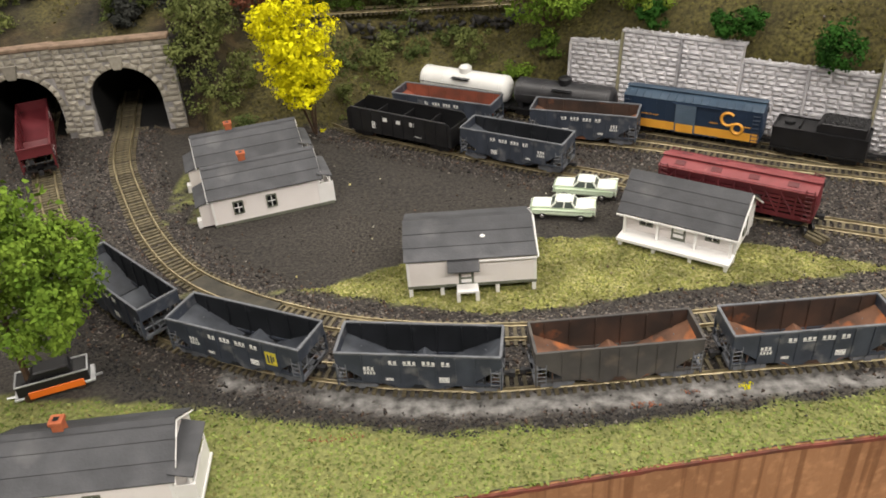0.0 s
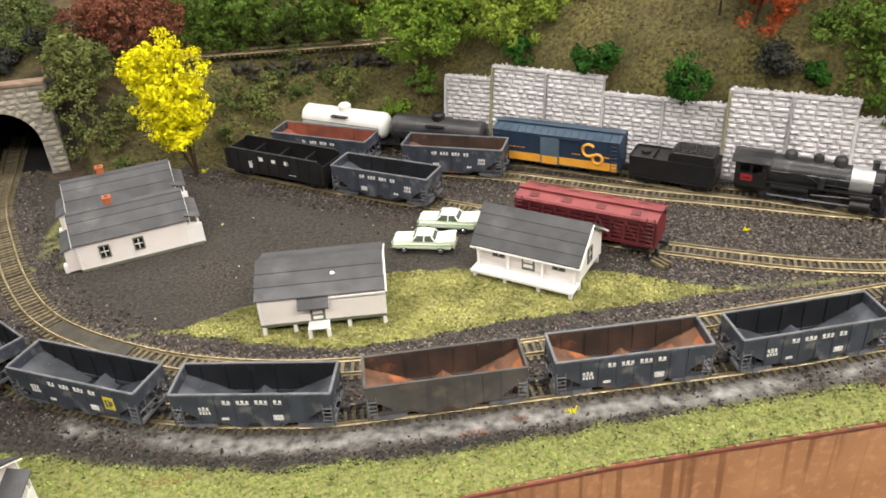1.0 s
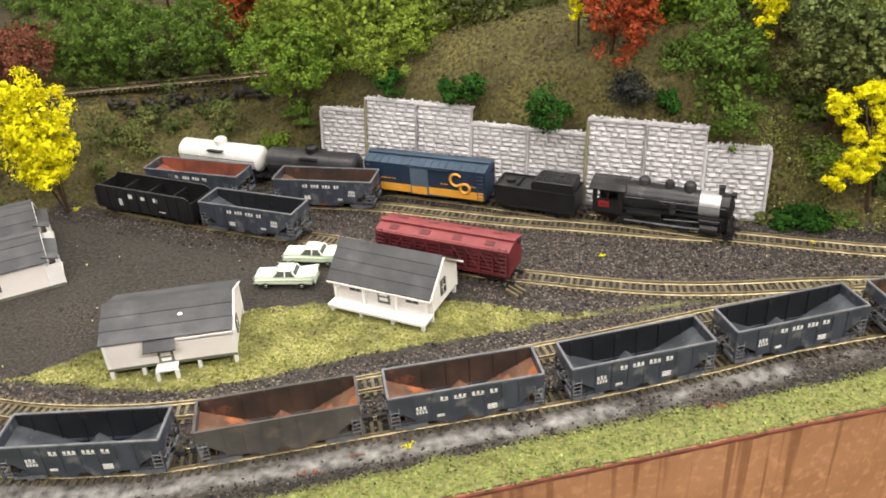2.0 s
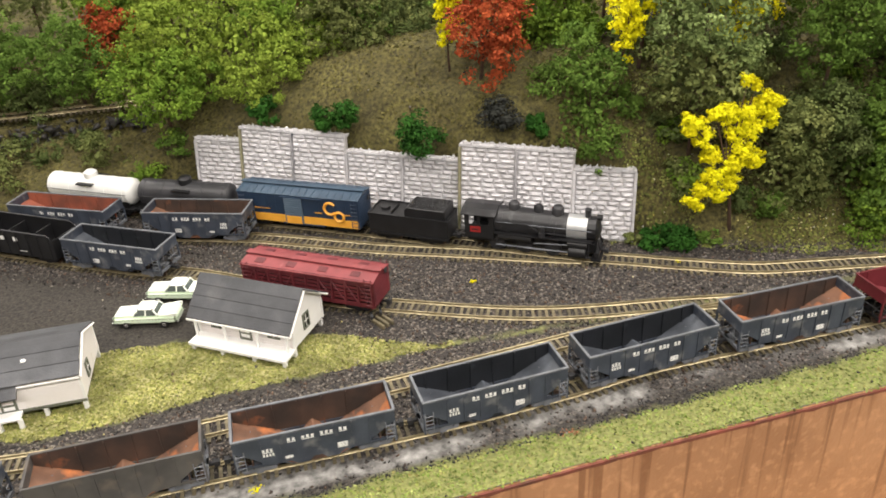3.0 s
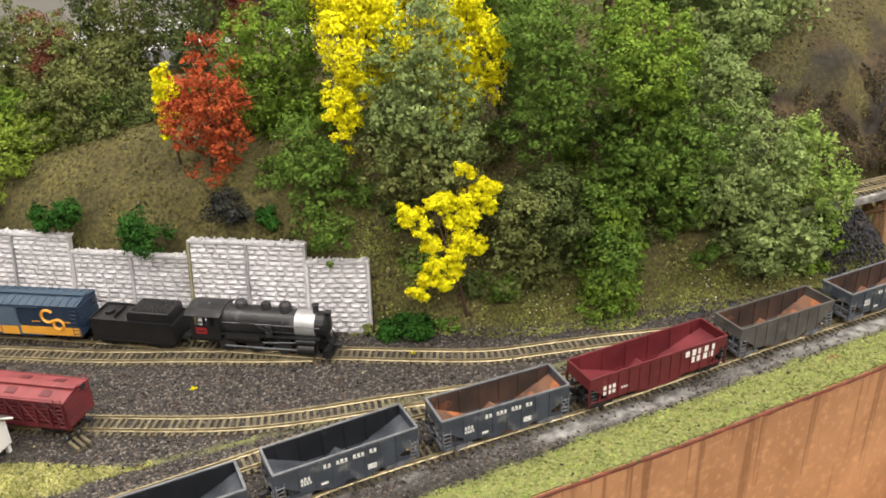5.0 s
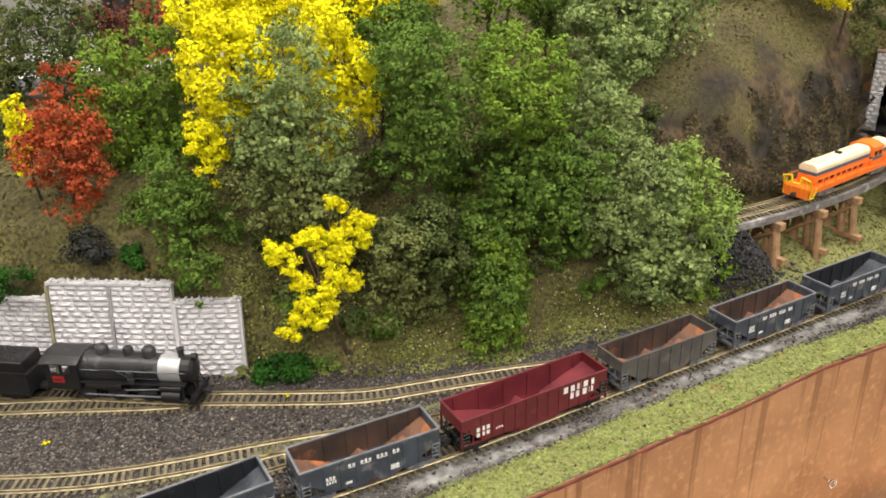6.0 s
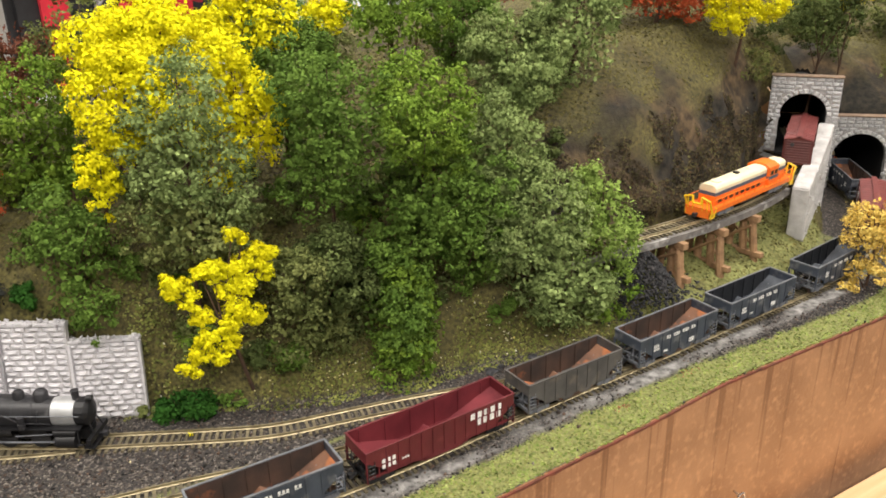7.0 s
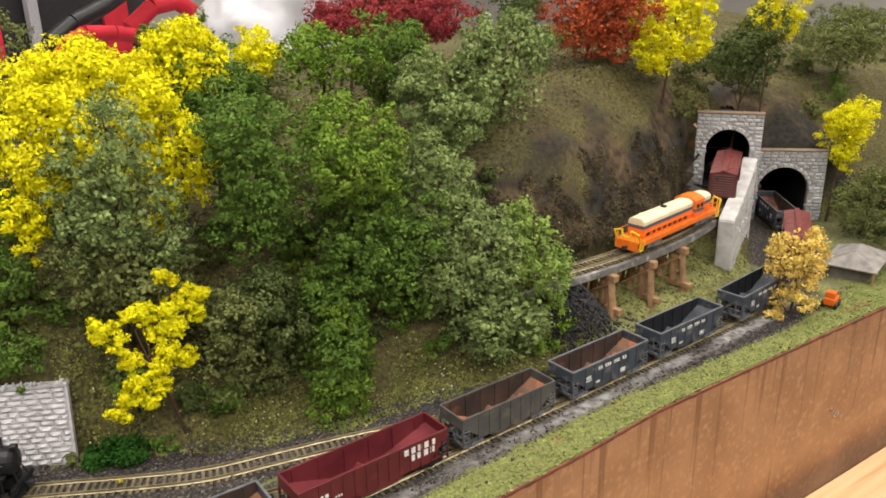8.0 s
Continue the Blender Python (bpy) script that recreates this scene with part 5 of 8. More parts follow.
BROWN_BOX = box_car("box_car", "brown-red ribbed box car with half open door", BOX_BROWN, BOX_ROOF, BOX_BROWN, BOX_BROWN, open_door=True)
OUTER_LINE, LADDER_LINE, LEAD_LINE, SIDE_LINE = (FLAT_LINES[k] for k in ("outer", "ladder", "lead", "siding"))


def on_track(ob, line, x, z=0.0, flip=False, dup=False, yaw=None):
    px, py, head = along(line, x)
    m = pose(px, py, z, 0, 0, (head if yaw is None else yaw) + (180 if flip else 0))
    if dup:
        return copy_thing(ob, m)
    ob.matrix_basis = m
    return ob


# the train on the main track, placed by its way along the rails
def arc_spot(line, s):
    xy, head = line
    i = min(max(int(round(s / 0.002)), 0), len(xy) - 1)
    return pose(xy[i, 0], xy[i, 1], 0, 0, 0, math.degrees(head[i]))


ARC0 = 0.002 * int(np.argmin(np.abs(OUTER_LINE[0][:, 0] - 0.962)))
TRAIN = [(HOPPER_DUSTY, 0.0), (HOPPER_RUST, 0.133), (HOPPER_GREY, 0.267), (HOPPER_YELLOW, 0.415), (BROWN_BOX, 0.640), (HOPPER_RED, -0.144),
         (HOPPER_RUST, -0.288), (HOPPER_GREY, -0.418), (HOPPER_GREY, -0.548), (HOPPER_RUST, -0.678), (HOPPER_DUSTY, -0.808), (HOPPER_GREY, -0.938), (HOPPER_YELLOW, -1.068), (HOPPER_GREY, -1.198), (HOPPER_RUST, 0.785)]
placed = set()
for car, way in TRAIN:
    if car.name in placed:
        copy_thing(car, arc_spot(OUTER_LINE, ARC0 + way))
    else:
        car.matrix_basis = arc_spot(OUTER_LINE, ARC0 + way)
        placed.add(car.name)
DIESEL = diesel()
DIESEL.matrix_basis = arc_spot(OUTER_LINE, ARC0 + 0.955) @ pose(0, 0, 0, 0, 0, 180)
BOX_AT = arc_spot(OUTER_LINE, ARC0 + 0.640)
SKIN_SHIRT = mat("painted_yellow_shirt", (0.55, 0.45, 0.25), None, 90, 0.6)
PINK_SHIRT = mat("painted_pink_shirt", (0.60, 0.25, 0.28), None, 90, 0.6)
JEANS = mat("painted_blue_trousers", (0.16, 0.26, 0.38), None, 90, 0.6)
for dx, sh_, lab in ((-0.0105, SKIN_SHIRT, "tiny painted figure sitting in the box car doorway"), (-0.0035, PINK_SHIRT, "tiny pink-shirted figure sitting in the box car doorway")):
    figurine(BOX_AT @ pose(dx, -0.0150, 0.0168), sh_, JEANS, lab)

# the yard
on_track(gondola("gondola_car", "black coal gondola with white lettering blocks"), LADDER_LINE, 0.002)
on_track(HOPPER_GREY, LADDER_LINE, 0.116, flip=True, dup=True)
on_track(HOPPER_RUSTRED, SIDE_LINE, 0.045)
on_track(HOPPER_RUST, SIDE_LINE, 0.190, flip=True, dup=True)
WHITE_TANK = tank_car("tank_car", "white tank car with a central dome", TANK_WHITE, TANK_WHITE)
WHITE_TANK.matrix_basis = pose(0.068, 0.912, 0, 0, 0, -29)
on_track(tank_car("tank_car", "dark grey-black tank car with black dome", TANK_BLACK, BLACK), LEAD_LINE, 0.176)
on_track(box_car("box_car", "dark blue box car with orange band and yellow ring emblem", BLUE_CAR, BLUE_ROOF, BLUE_DOOR, BLUE_CAR, band=OCHRE_CAR, emblem=True), LEAD_LINE, 0.303)
on_track(tender(), LEAD_LINE, 0.410)
on_track(steam_engine(), LEAD_LINE, 0.5165)
on_track(box_car("stock_car", "faded red stock car with slatted sides and roof hatches", STOCK_RED, STOCK_ROOF, STOCK_RED, STOCK_RED, half=0.066, stock=True, group="stock cars"), LADDER_LINE, 0.303)
on_track(HOPPER_RED, FLAT_LINES["outer"], -0.414, dup=True, flip=True)
UP_LINE = smooth_line(UPPER)
on_track(DIESEL, UP_LINE, 1.310, z=UPPER_Z, dup=True)
on_track(box_car("box_car", "dull red box car half inside the upper tunnel", BOX_BROWN, BOX_ROOF, BOX_BROWN, BOX_BROWN), UP_LINE, 1.516, z=UPPER_Z)


# ---- houses ----
def roof_slope(root, x0, x1, y0, z0, y1, z1, strips=3, thick=0.0009):
    """One slope from eave (y0, z0) to ridge (y1, z1), laid as lapped strips of shingle card."""
    for k in range(strips):
        a, b = k / strips, (k + 1.12) / strips if k < strips - 1 else 1.0
        lift = 0.0007
        ya, za, yb, zb = y0 + (y1 - y0) * a, z0 + (z1 - z0) * a, y0 + (y1 - y0) * b, z0 + (z1 - z0) * b
        j = random.uniform(-0.0004, 0.0004)
        v = [(x0 + j, ya, za + lift), (x1 + j, ya, za + lift), (x1 + j, yb, zb), (x0 + j, yb, zb)]
        v += [(x, y, z + thick) for x, y, z in v]
        part("roof_strip", Shape().add(v, [(0, 3, 2, 1), (4, 5, 6, 7), (0, 1, 5, 4), (1, 2, 6, 5), (2, 3, 7, 6), (3, 0, 4, 7)]), ROOF, root)


def window(root, x, z, y, w=0.0075, h=0.0110, m=None):
    """A sash window on a wall that looks along -y; m turns it to another wall."""
    fr = Shape()
    t = 0.0012
    fr.box(x - w / 2 - t, x + w / 2 + t, y - 0.0009, y + 0.0002, z - t, z, m).box(x - w / 2 - t, x + w / 2 + t, y - 0.0009, y + 0.0002, z + h, z + h + t, m)
    fr.box(x - w / 2 - t, x - w / 2, y - 0.0009, y + 0.0002, z, z + h, m).box(x + w / 2, x + w / 2 + t, y - 0.0009, y + 0.0002, z, z + h, m)
    f = part("window", fr, WINDOW_FRAME, root, "grey-framed sash window")
    part("pane", Shape().box(x - w / 2, x + w / 2, y - 0.0002, y + 0.0001, z, z + h, m), WINDOW_DARK, f)
    part("glazing_bar", Shape().box(x - w / 2, x + w / 2, y - 0.0006, y - 0.0002, z + h / 2 - 0.0004, z + h / 2 + 0.0004, m).box(x - 0.0003, x + 0.0003, y - 0.0006, y - 0.0002, z, z + h, m), TRIM, f)


def walls(root, hl, hw, base, eave, ridge, drop=0.0):
    """Four walls with lap boards and two gables; drop: how far the front eave lies below."""
    for y, e in ((-hw, eave - drop), (hw, eave)):
        wl = part("side_wall", Shape().box(-hl, hl, y - 0.0005, y + 0.0005, base, e), SIDING, root)
        n = int((e - base) / 0.0026)
        for k in range(n):
            z = base + 0.001 + k * 0.0026
            s = -1 if y < 0 else 1
            part("lap_board", Shape().add([(-hl, y + s * 0.0008, z), (hl, y + s * 0.0008, z), (hl, y + s * 0.0005, z + 0.0025), (-hl, y + s * 0.0005, z + 0.0025), (-hl, y, z), (hl, y, z), (hl, y, z + 0.0025), (-hl, y, z + 0.0025)], [(0, 1, 2, 3), (0, 4, 5, 1), (2, 6, 7, 3), (4, 7, 6, 5), (0, 3, 7, 4), (1, 5, 6, 2)]), SIDING, wl)
    for s in (-1, 1):
        o = [(-hw, base), (hw, base), (hw, eave), (0, ridge), (-hw, eave - drop)]
        part("gable_wall", Shape().prism(o, s * hl - 0.0005, s * hl + 0.0005, pose(0, 0, 0, 0, 0, 90) @ Matrix.Diagonal((1, -1, 1, 1))), SIDING, root)
        for y in (-hw, hw):
            part("corner_board", Shape().box(s * hl - 0.0011, s * hl + 0.0011, y - 0.0011, y + 0.0011, base - 0.0005, (eave - drop if y < 0 else eave)), TRIM, root)


def chimney(root, x, y, z, h=0.0085):
    c = part("chimney", Shape().box(x - 0.0033, x + 0.0033, y - 0.0033, y + 0.0033, z - 0.003, z + h - 0.0025), CHIMNEY, root, "orange brick chimney", bevel=0.0003)
    part("chimney_cap", Shape().box(x - 0.0041, x + 0.0041, y - 0.0041, y + 0.0041, z + h - 0.0025, z + h), CHIMNEY, c, bevel=0.0003)
    part("flue", Shape().box(x - 0.0017, x + 0.0017, y - 0.0017, y + 0.0017, z + h, z + h + 0.0002), BLACK, c)


def annex_house(m, label, group):
    """Small company house with a lean-to annex and a white porch at its ends."""
    root = thing("company_house", m, label, "house", group)
    hl, hw, base, eave, ridge = 0.050, 0.027, 0.002, 0.0300, 0.0485
    walls(root, hl, hw, base, eave, ridge)
    over = 0.0035
    slope = (ridge - eave) / hw
    roof_slope(root, -hl - over, hl + over, -hw - over, eave - slope * over + 0.001, 0, ridge + 0.001)
    roof_slope(root, -hl - over, hl + over, hw + over, eave - slope * over + 0.001, 0, ridge + 0.001)
    part("ridge_cap", Shape().prism([(-0.003, ridge + 0.0008), (0, ridge + 0.0022), (0.003, ridge + 0.0008), (0, ridge + 0.003)], -hl - over, hl + over, pose(0, 0, 0, 0, 0, 90) @ Matrix.Diagonal((1, -1, 1, 1))), ROOF, root)
    for s in (-1, 1):
        part("barge_board", Shape().path([(s * (hl + over), -hw - over, eave - slope * over), (s * (hl + over), 0, ridge), (s * (hl + over), hw + over, eave - slope * over)], 0.0006, 4), TRIM, root)
    # porch end
    part("porch_floor", Shape().box(hl, hl + 0.013, -hw + 0.001, 0.016, base, base + 0.0018), TRIM, root)
    part("porch_wall", Shape().box(hl + 0.0008, hl + 0.014, -hw - 0.0006, -hw + 0.0004, base, 0.0235).box(hl + 0.011, hl + 0.012, -hw + 0.0022, 0.014, base, 0.0195), TRIM, root, "white boarded porch rail")
    part("porch_post", Shape().box(hl + 0.0105, hl + 0.012, -hw + 0.001, -hw + 0.0025, 0.0195, 0.0290), TRIM, root)
    part("porch_post", Shape().box(hl + 0.0105, hl + 0.012, 0.0125, 0.014, 0.0195, 0.0290), TRIM, root)
    v = [(hl, -hw - 0.001, 0.0335), (hl + 0.014, -hw - 0.001, 0.0290), (hl + 0.014, 0.0165, 0.0290), (hl, 0.0165, 0.0335)]
    part("porch_roof", Shape().add(v + [(x, y, z + 0.001) for x, y, z in v], [(0, 3, 2, 1), (4, 5, 6, 7), (0, 1, 5, 4), (1, 2, 6, 5), (2, 3, 7, 6), (3, 0, 4, 7)]), ROOF, root)
    # annex end
    part("annex", Shape().box(-hl - 0.012, -hl, -hw + 0.003, hw - 0.012, base, 0.024), SIDING, root)
    v = [(-hl - 0.015, -hw + 0.001, 0.0230), (-hl, -hw + 0.001, 0.0290), (-hl, hw - 0.010, 0.0290), (-hl - 0.015, hw - 0.010, 0.0230)]
    part("annex_roof", Shape().add(v + [(x, y, z + 0.001) for x, y, z in v], [(0, 3, 2, 1), (4, 5, 6, 7), (0, 1, 5, 4), (1, 2, 6, 5), (2, 3, 7, 6), (3, 0, 4, 7)]), ROOF, root)
    part("step", Shape().box(-hl - 0.016, -hl - 0.012, -hw + 0.005, -hw + 0.013, 0, 0.008), TRIM, root)
    part("base_board", Shape().box(-hl - 0.001, hl + 0.013, -hw - 0.0012, -hw - 0.0004, 0, base + 0.001), WINDOW_FRAME, root)
    part("foundation", Shape().box(-hl, hl, -hw, hw, -0.001, base), WINDOW_FRAME, root)
    for x in (-0.027, 0.004):
        window(root, x, 0.0115, -hw - 0.0008)
        window(root, x, 0.0115, -hw - 0.0008, m=pose(0, 0, 0, 0, 0, 180))
    chimney(root, -0.014, 0.002, ridge, 0.0095)
    return root


H1 = annex_house(pose(-0.1330, 0.7025, 0, 0, 0, 19.5), "off-white company house with dark shingle roof and orange chimney", "company houses")
copy_thing(H1, pose(-0.1620, 0.7740, 0, 0, 0, 19.0))
copy_thing(H1, pose(-0.166, 0.353, 0.0, 0, 0, 5.5))


def stilts(root, spots, base):
    for x, y in spots:
        part("stilt", Shape().box(x - 0.0015, x + 0.0015, y - 0.0015, y + 0.0015, -0.002, base - 0.0006), TRIM, root)


def entry_house():
    root = thing("cottage", pose(0.0640, 0.5735, 0, 0, 0, 1.8), "pale cottage on stilts with a stepped roof over its door", "house", "stilt cottages")
    hl, hw, base, eave, ridge = 0.050, 0.0345, 0.009, 0.0335, 0.0470
    walls(root, hl, hw, base, eave, ridge)
    over = 0.003
    sl = (ridge - eave) / hw
    roof_slope(root, -hl - over, hl + 0.001, -hw - over, eave - sl * over + 0.001, 0, ridge + 0.001, 3)
    roof_slope(root, -hl - over, hl + 0.001, hw + over, eave - sl * over + 0.001, 0, ridge + 0.001, 2)
    part("ridge_cap", Shape().prism([(-0.007, ridge - 0.0008), (0, ridge + 0.0022), (0.007, ridge - 0.0008), (0, ridge + 0.003)], -hl - over, hl, pose(0, 0, 0, 0, 0, 90) @ Matrix.Diagonal((1, -1, 1, 1))), ROOF, root)
    part("barge_board", Shape().path([(hl + 0.002, -hw - over, eave - 0.001), (hl + 0.002, 0, ridge + 0.001), (hl + 0.002, hw + over, eave - 0.001)], 0.0009, 4), TRIM, root, "white barge board")
    part("fascia_board", Shape().box(0.006, hl + 0.001, -hw - over - 0.0008, -hw - over, eave - 0.0020, eave - 0.0006), TRIM, root)
    # entry roof, door and step
    v = [(-0.019, -hw - 0.010, 0.0265), (0.006, -hw - 0.010, 0.0265), (0.006, -hw + 0.002, 0.0350), (-0.019, -hw + 0.002, 0.0350)]
    part("entry_roof", Shape().add(v + [(x, y, z + 0.001) for x, y, z in v], [(0, 3, 2, 1), (4, 5, 6, 7), (0, 1, 5, 4), (1, 2, 6, 5), (2, 3, 7, 6), (3, 0, 4, 7)]), ROOF, root)
    d = part("door", Shape().box(-0.0105, 0.0015, -hw - 0.0012, -hw - 0.0004, base, 0.0275), WINDOW_FRAME, root, "dark framed glazed door")
    for k in range(3):
        part("door_light", Shape().box(-0.0085, -0.0005, -hw - 0.0015, -hw - 0.0010, base + 0.0025 + k * 0.0052, base + 0.0055 + k * 0.0052), TRIM if k % 2 == 0 else SIDING, d)
    part("step", Shape().box(-0.0125, 0.0045, -hw - 0.0125, -hw - 0.002, 0.0085, 0.0105), TRIM, root, "white door step", bevel=0.0003)
    part("sill_board", Shape().box(-hl - 0.001, hl + 0.001, -hw - 0.0016, -hw - 0.0006, base - 0.001, base + 0.0012), WINDOW_FRAME, root)
    part("floor", Shape().box(-hl, hl, -hw, hw, base - 0.001, base), WINDOW_FRAME, root)
    stilts(root, [(-hl + 0.001, -hw), (hl - 0.001, -hw), (-0.024, -hw), (0.020, -hw), (-0.0115, -hw - 0.011), (0.0035, -hw - 0.011), (-hl + 0.001, hw), (hl - 0.001, hw)], base)
    window(root, -0.010, 0.016, 0, 0.0075, 0.011, pose(hl + 0.0008, 0, 0, 0, 0, 90))
    part("roof_patch", Shape().lathe([(0, 0.0022), (0.0008, 0.0018)], pose(0.010, -0.018, 0.0425, 0, -90, 0), 9), TRIM, root, "white repair dab on the roof")


def porch_house():
    root = thing("cottage", pose(0.2478, 0.6030, 0, 0, 0, -31.9), "white cottage on stilts with a full-width front porch", "house", "stilt cottages")
    hl, hw, base, ridge = 0.0465, 0.0320, 0.0085, 0.0535
    yw = -hw + 0.015
    for nm, y, e in (("side_wall", yw, 0.0345), ("side_wall", hw, 0.0335)):
        wl = part(nm, Shape().box(-hl, hl, y - 0.0005, y + 0.0005, base, e), SIDING, root)
        for k in range(9):
            z = base + 0.001 + k * 0.0028
            part("lap_board", Shape().box(-hl, hl, y - 0.0008, y + 0.0008, z, z + 0.0003), SIDING, wl)
    for s in (-1, 1):
        o = [(yw, base), (hw, base), (hw, 0.0335), (0.003, ridge), (yw, 0.0355)]
        part("gable_wall", Shape().prism(o, s * hl - 0.0005, s * hl + 0.0005, pose(0, 0, 0, 0, 0, 90) @ Matrix.Diagonal((1, -1, 1, 1))), TRIM, root)
        for y in (yw, hw):
            part("corner_board", Shape().box(s * hl - 0.0011, s * hl + 0.0011, y - 0.0011, y + 0.0011, base, 0.033), TRIM, root)
    roof_slope(root, -hl - 0.005, hl + 0.003, -hw + 0.006, 0.0262, 0.003, ridge + 0.001, 4)
    roof_slope(root, -hl - 0.005, hl + 0.006, hw + 0.004, 0.0310, 0.003, ridge + 0.001, 2)
    part("barge_board", Shape().path([(hl + 0.003, -hw + 0.006, 0.0260), (hl + 0.004, 0.003, ridge), (hl + 0.006, hw + 0.004, 0.0308)], 0.0009, 4), TRIM, root, "white barge board")
    part("eave_board", Shape().box(-hl - 0.005, hl + 0.003, -hw + 0.0050, -hw + 0.0060, 0.0250, 0.0264), TRIM, root)
    part("porch_deck", Shape().box(-hl - 0.001, hl + 0.001, -hw - 0.0035, yw, base - 0.0030, base), TRIM, root, "bright white porch floor", bevel=0.0003)
    part("floor", Shape().box(-hl, hl, yw, hw, base - 0.0012, base - 0.0002), WINDOW_FRAME, root)
    for x in (-hl + 0.002, -0.016, 0.016, hl - 0.002):
        part("porch_post", Shape().box(x - 0.0010, x + 0.0010, -hw + 0.0065, -hw + 0.0085, base, 0.0275), TRIM, root)
    stilts(root, [(x, y) for x in (-hl + 0.002, -0.0155, 0.0155, hl - 0.002) for y in (-hw, hw - 0.001)] + [(hl - 0.001, yw)], base)
    d = part("door", Shape().box(-0.006, 0.006, yw - 0.0012, yw - 0.0004, base, 0.0270), WINDOW_FRAME, root, "grey glazed door")
    for k in range(3):
        part("door_light", Shape().box(-0.0042, 0.0042, yw - 0.0016, yw - 0.0010, base + 0.003 + k * 0.005, base + 0.006 + k * 0.005), TRIM, d)
    window(root, -0.028, 0.0165, yw - 0.0006, 0.0095, 0.0085)
    window(root, 0.028, 0.0165, yw - 0.0006, 0.0095, 0.0085)
    window(root, 0.004, 0.0175, 0, 0.0075, 0.0125, pose(hl + 0.0008, 0, 0, 0, 0, 90))


entry_house()
porch_house()


# ---- two parked sedans ----
def sedan(m, label):
    root = thing("sedan", m, label, "car", "parked sedans")
    lower = [(-0.0290, 0.0042), (0.0270, 0.0042), (0.0288, 0.0062), (0.0285, 0.0105), (0.0270, 0.0122), (0.010, 0.0130), (-0.013, 0.0130), (-0.0280, 0.0135), (-0.0298, 0.0122), (-0.0300, 0.0070)]
    part("body", Shape().prism(lower, -0.0108, 0.0108), CAR_GREEN, root, "mint green lower body", bevel=0.0024, smooth=True)
    part("hood", Shape().prism([(0.009, 0.0128), (0.0265, 0.0120), (0.0268, 0.0128), (0.009, 0.0136)], -0.0085, 0.0085), CAR_TOP, root, bevel=0.0004)
    part("boot_lid", Shape().prism([(-0.0285, 0.0130), (-0.012, 0.0128), (-0.012, 0.0137), (-0.0285, 0.0139)], -0.0085, 0.0085), CAR_TOP, root, bevel=0.0004)
    part("glasshouse", Shape().add([(-0.0135, -0.0095, 0.0128), (0.0105, -0.0095, 0.0128), (0.0105, 0.0095, 0.0128), (-0.0135, 0.0095, 0.0128), (-0.0088, -0.0080, 0.0180), (0.0050, -0.0080, 0.0180), (0.0050, 0.0080, 0.0180), (-0.0088, 0.0080, 0.0180)], [(0, 3, 2, 1), (4, 5, 6, 7), (0, 1, 5, 4), (1, 2, 6, 5), (2, 3, 7, 6), (3, 0, 4, 7)]), GLASS, root)
    part("roof", Shape().add([(-0.0112, -0.0086, 0.0164), (0.0072, -0.0086, 0.0164), (0.0072, 0.0086, 0.0164), (-0.0112, 0.0086, 0.0164), (-0.0078, -0.0062, 0.0198), (0.0042, -0.0062, 0.0198), (0.0042, 0.0062, 0.0198), (-0.0078, 0.0062, 0.0198)], [(0, 3, 2, 1), (4, 5, 6, 7), (0, 1, 5, 4), (1, 2, 6, 5), (2, 3, 7, 6), (3, 0, 4, 7)]), CAR_TOP, root, "white roof", bevel=0.0014, smooth=True)
    for s in (-1, 1):
        for x in (-0.0128, -0.002, 0.0098):
            part("roof_pillar", Shape().rod((x, s * 0.0094, 0.0128), (x * 0.62 - 0.0012, s * 0.0081, 0.0178), 0.0008, 5), CAR_TOP, root)
        part("tail_fin", Shape().prism([(-0.0300, 0.0120), (-0.014, 0.0128), (-0.0285, 0.0152), (-0.0306, 0.0150)], s * 0.0097 - 0.0007, s * 0.0097 + 0.0007), CAR_TOP, root)
        part("side_trim", Shape().box(-0.0295, 0.0275, s * 0.0106 - 0.0002, s * 0.0106 + 0.0002, 0.0092, 0.0098), CHROME, root)
        part("headlight", Shape().lathe([(0, 0.0015), (0.0008, 0.0012)], pose(0.0283, s * 0.0080, 0.0098), 8), CHROME, root)
        for x in (-0.0175, 0.0170):
            w = part("wheel", Shape().lathe([(-0.0011, 0.0036), (0.0011, 0.0036)], pose(x, s * 0.0097, 0.0038, 0, 0, 90), 14), BLACK, root)
            part("hubcap", Shape().lathe([(0, 0.0020), (0.0004, 0.0014)], pose(x, s * 0.0108, 0.0038, 0, 0, s * 90), 10), CHROME, w)
    for x in (-0.0304, 0.0290):
        part("bumper", Shape().box(x - 0.0007, x + 0.0007, -0.0105, 0.0105, 0.0050, 0.0068), CHROME, root, bevel=0.0003)


sedan(pose(0.1495, 0.6530, 0, 0, 0, 168), "mint green and white fifties sedan parked by the porch")
sedan(pose(0.1745, 0.6880, 0, 0, 0, 164), "pale mint fifties sedan parked beside the tracks")


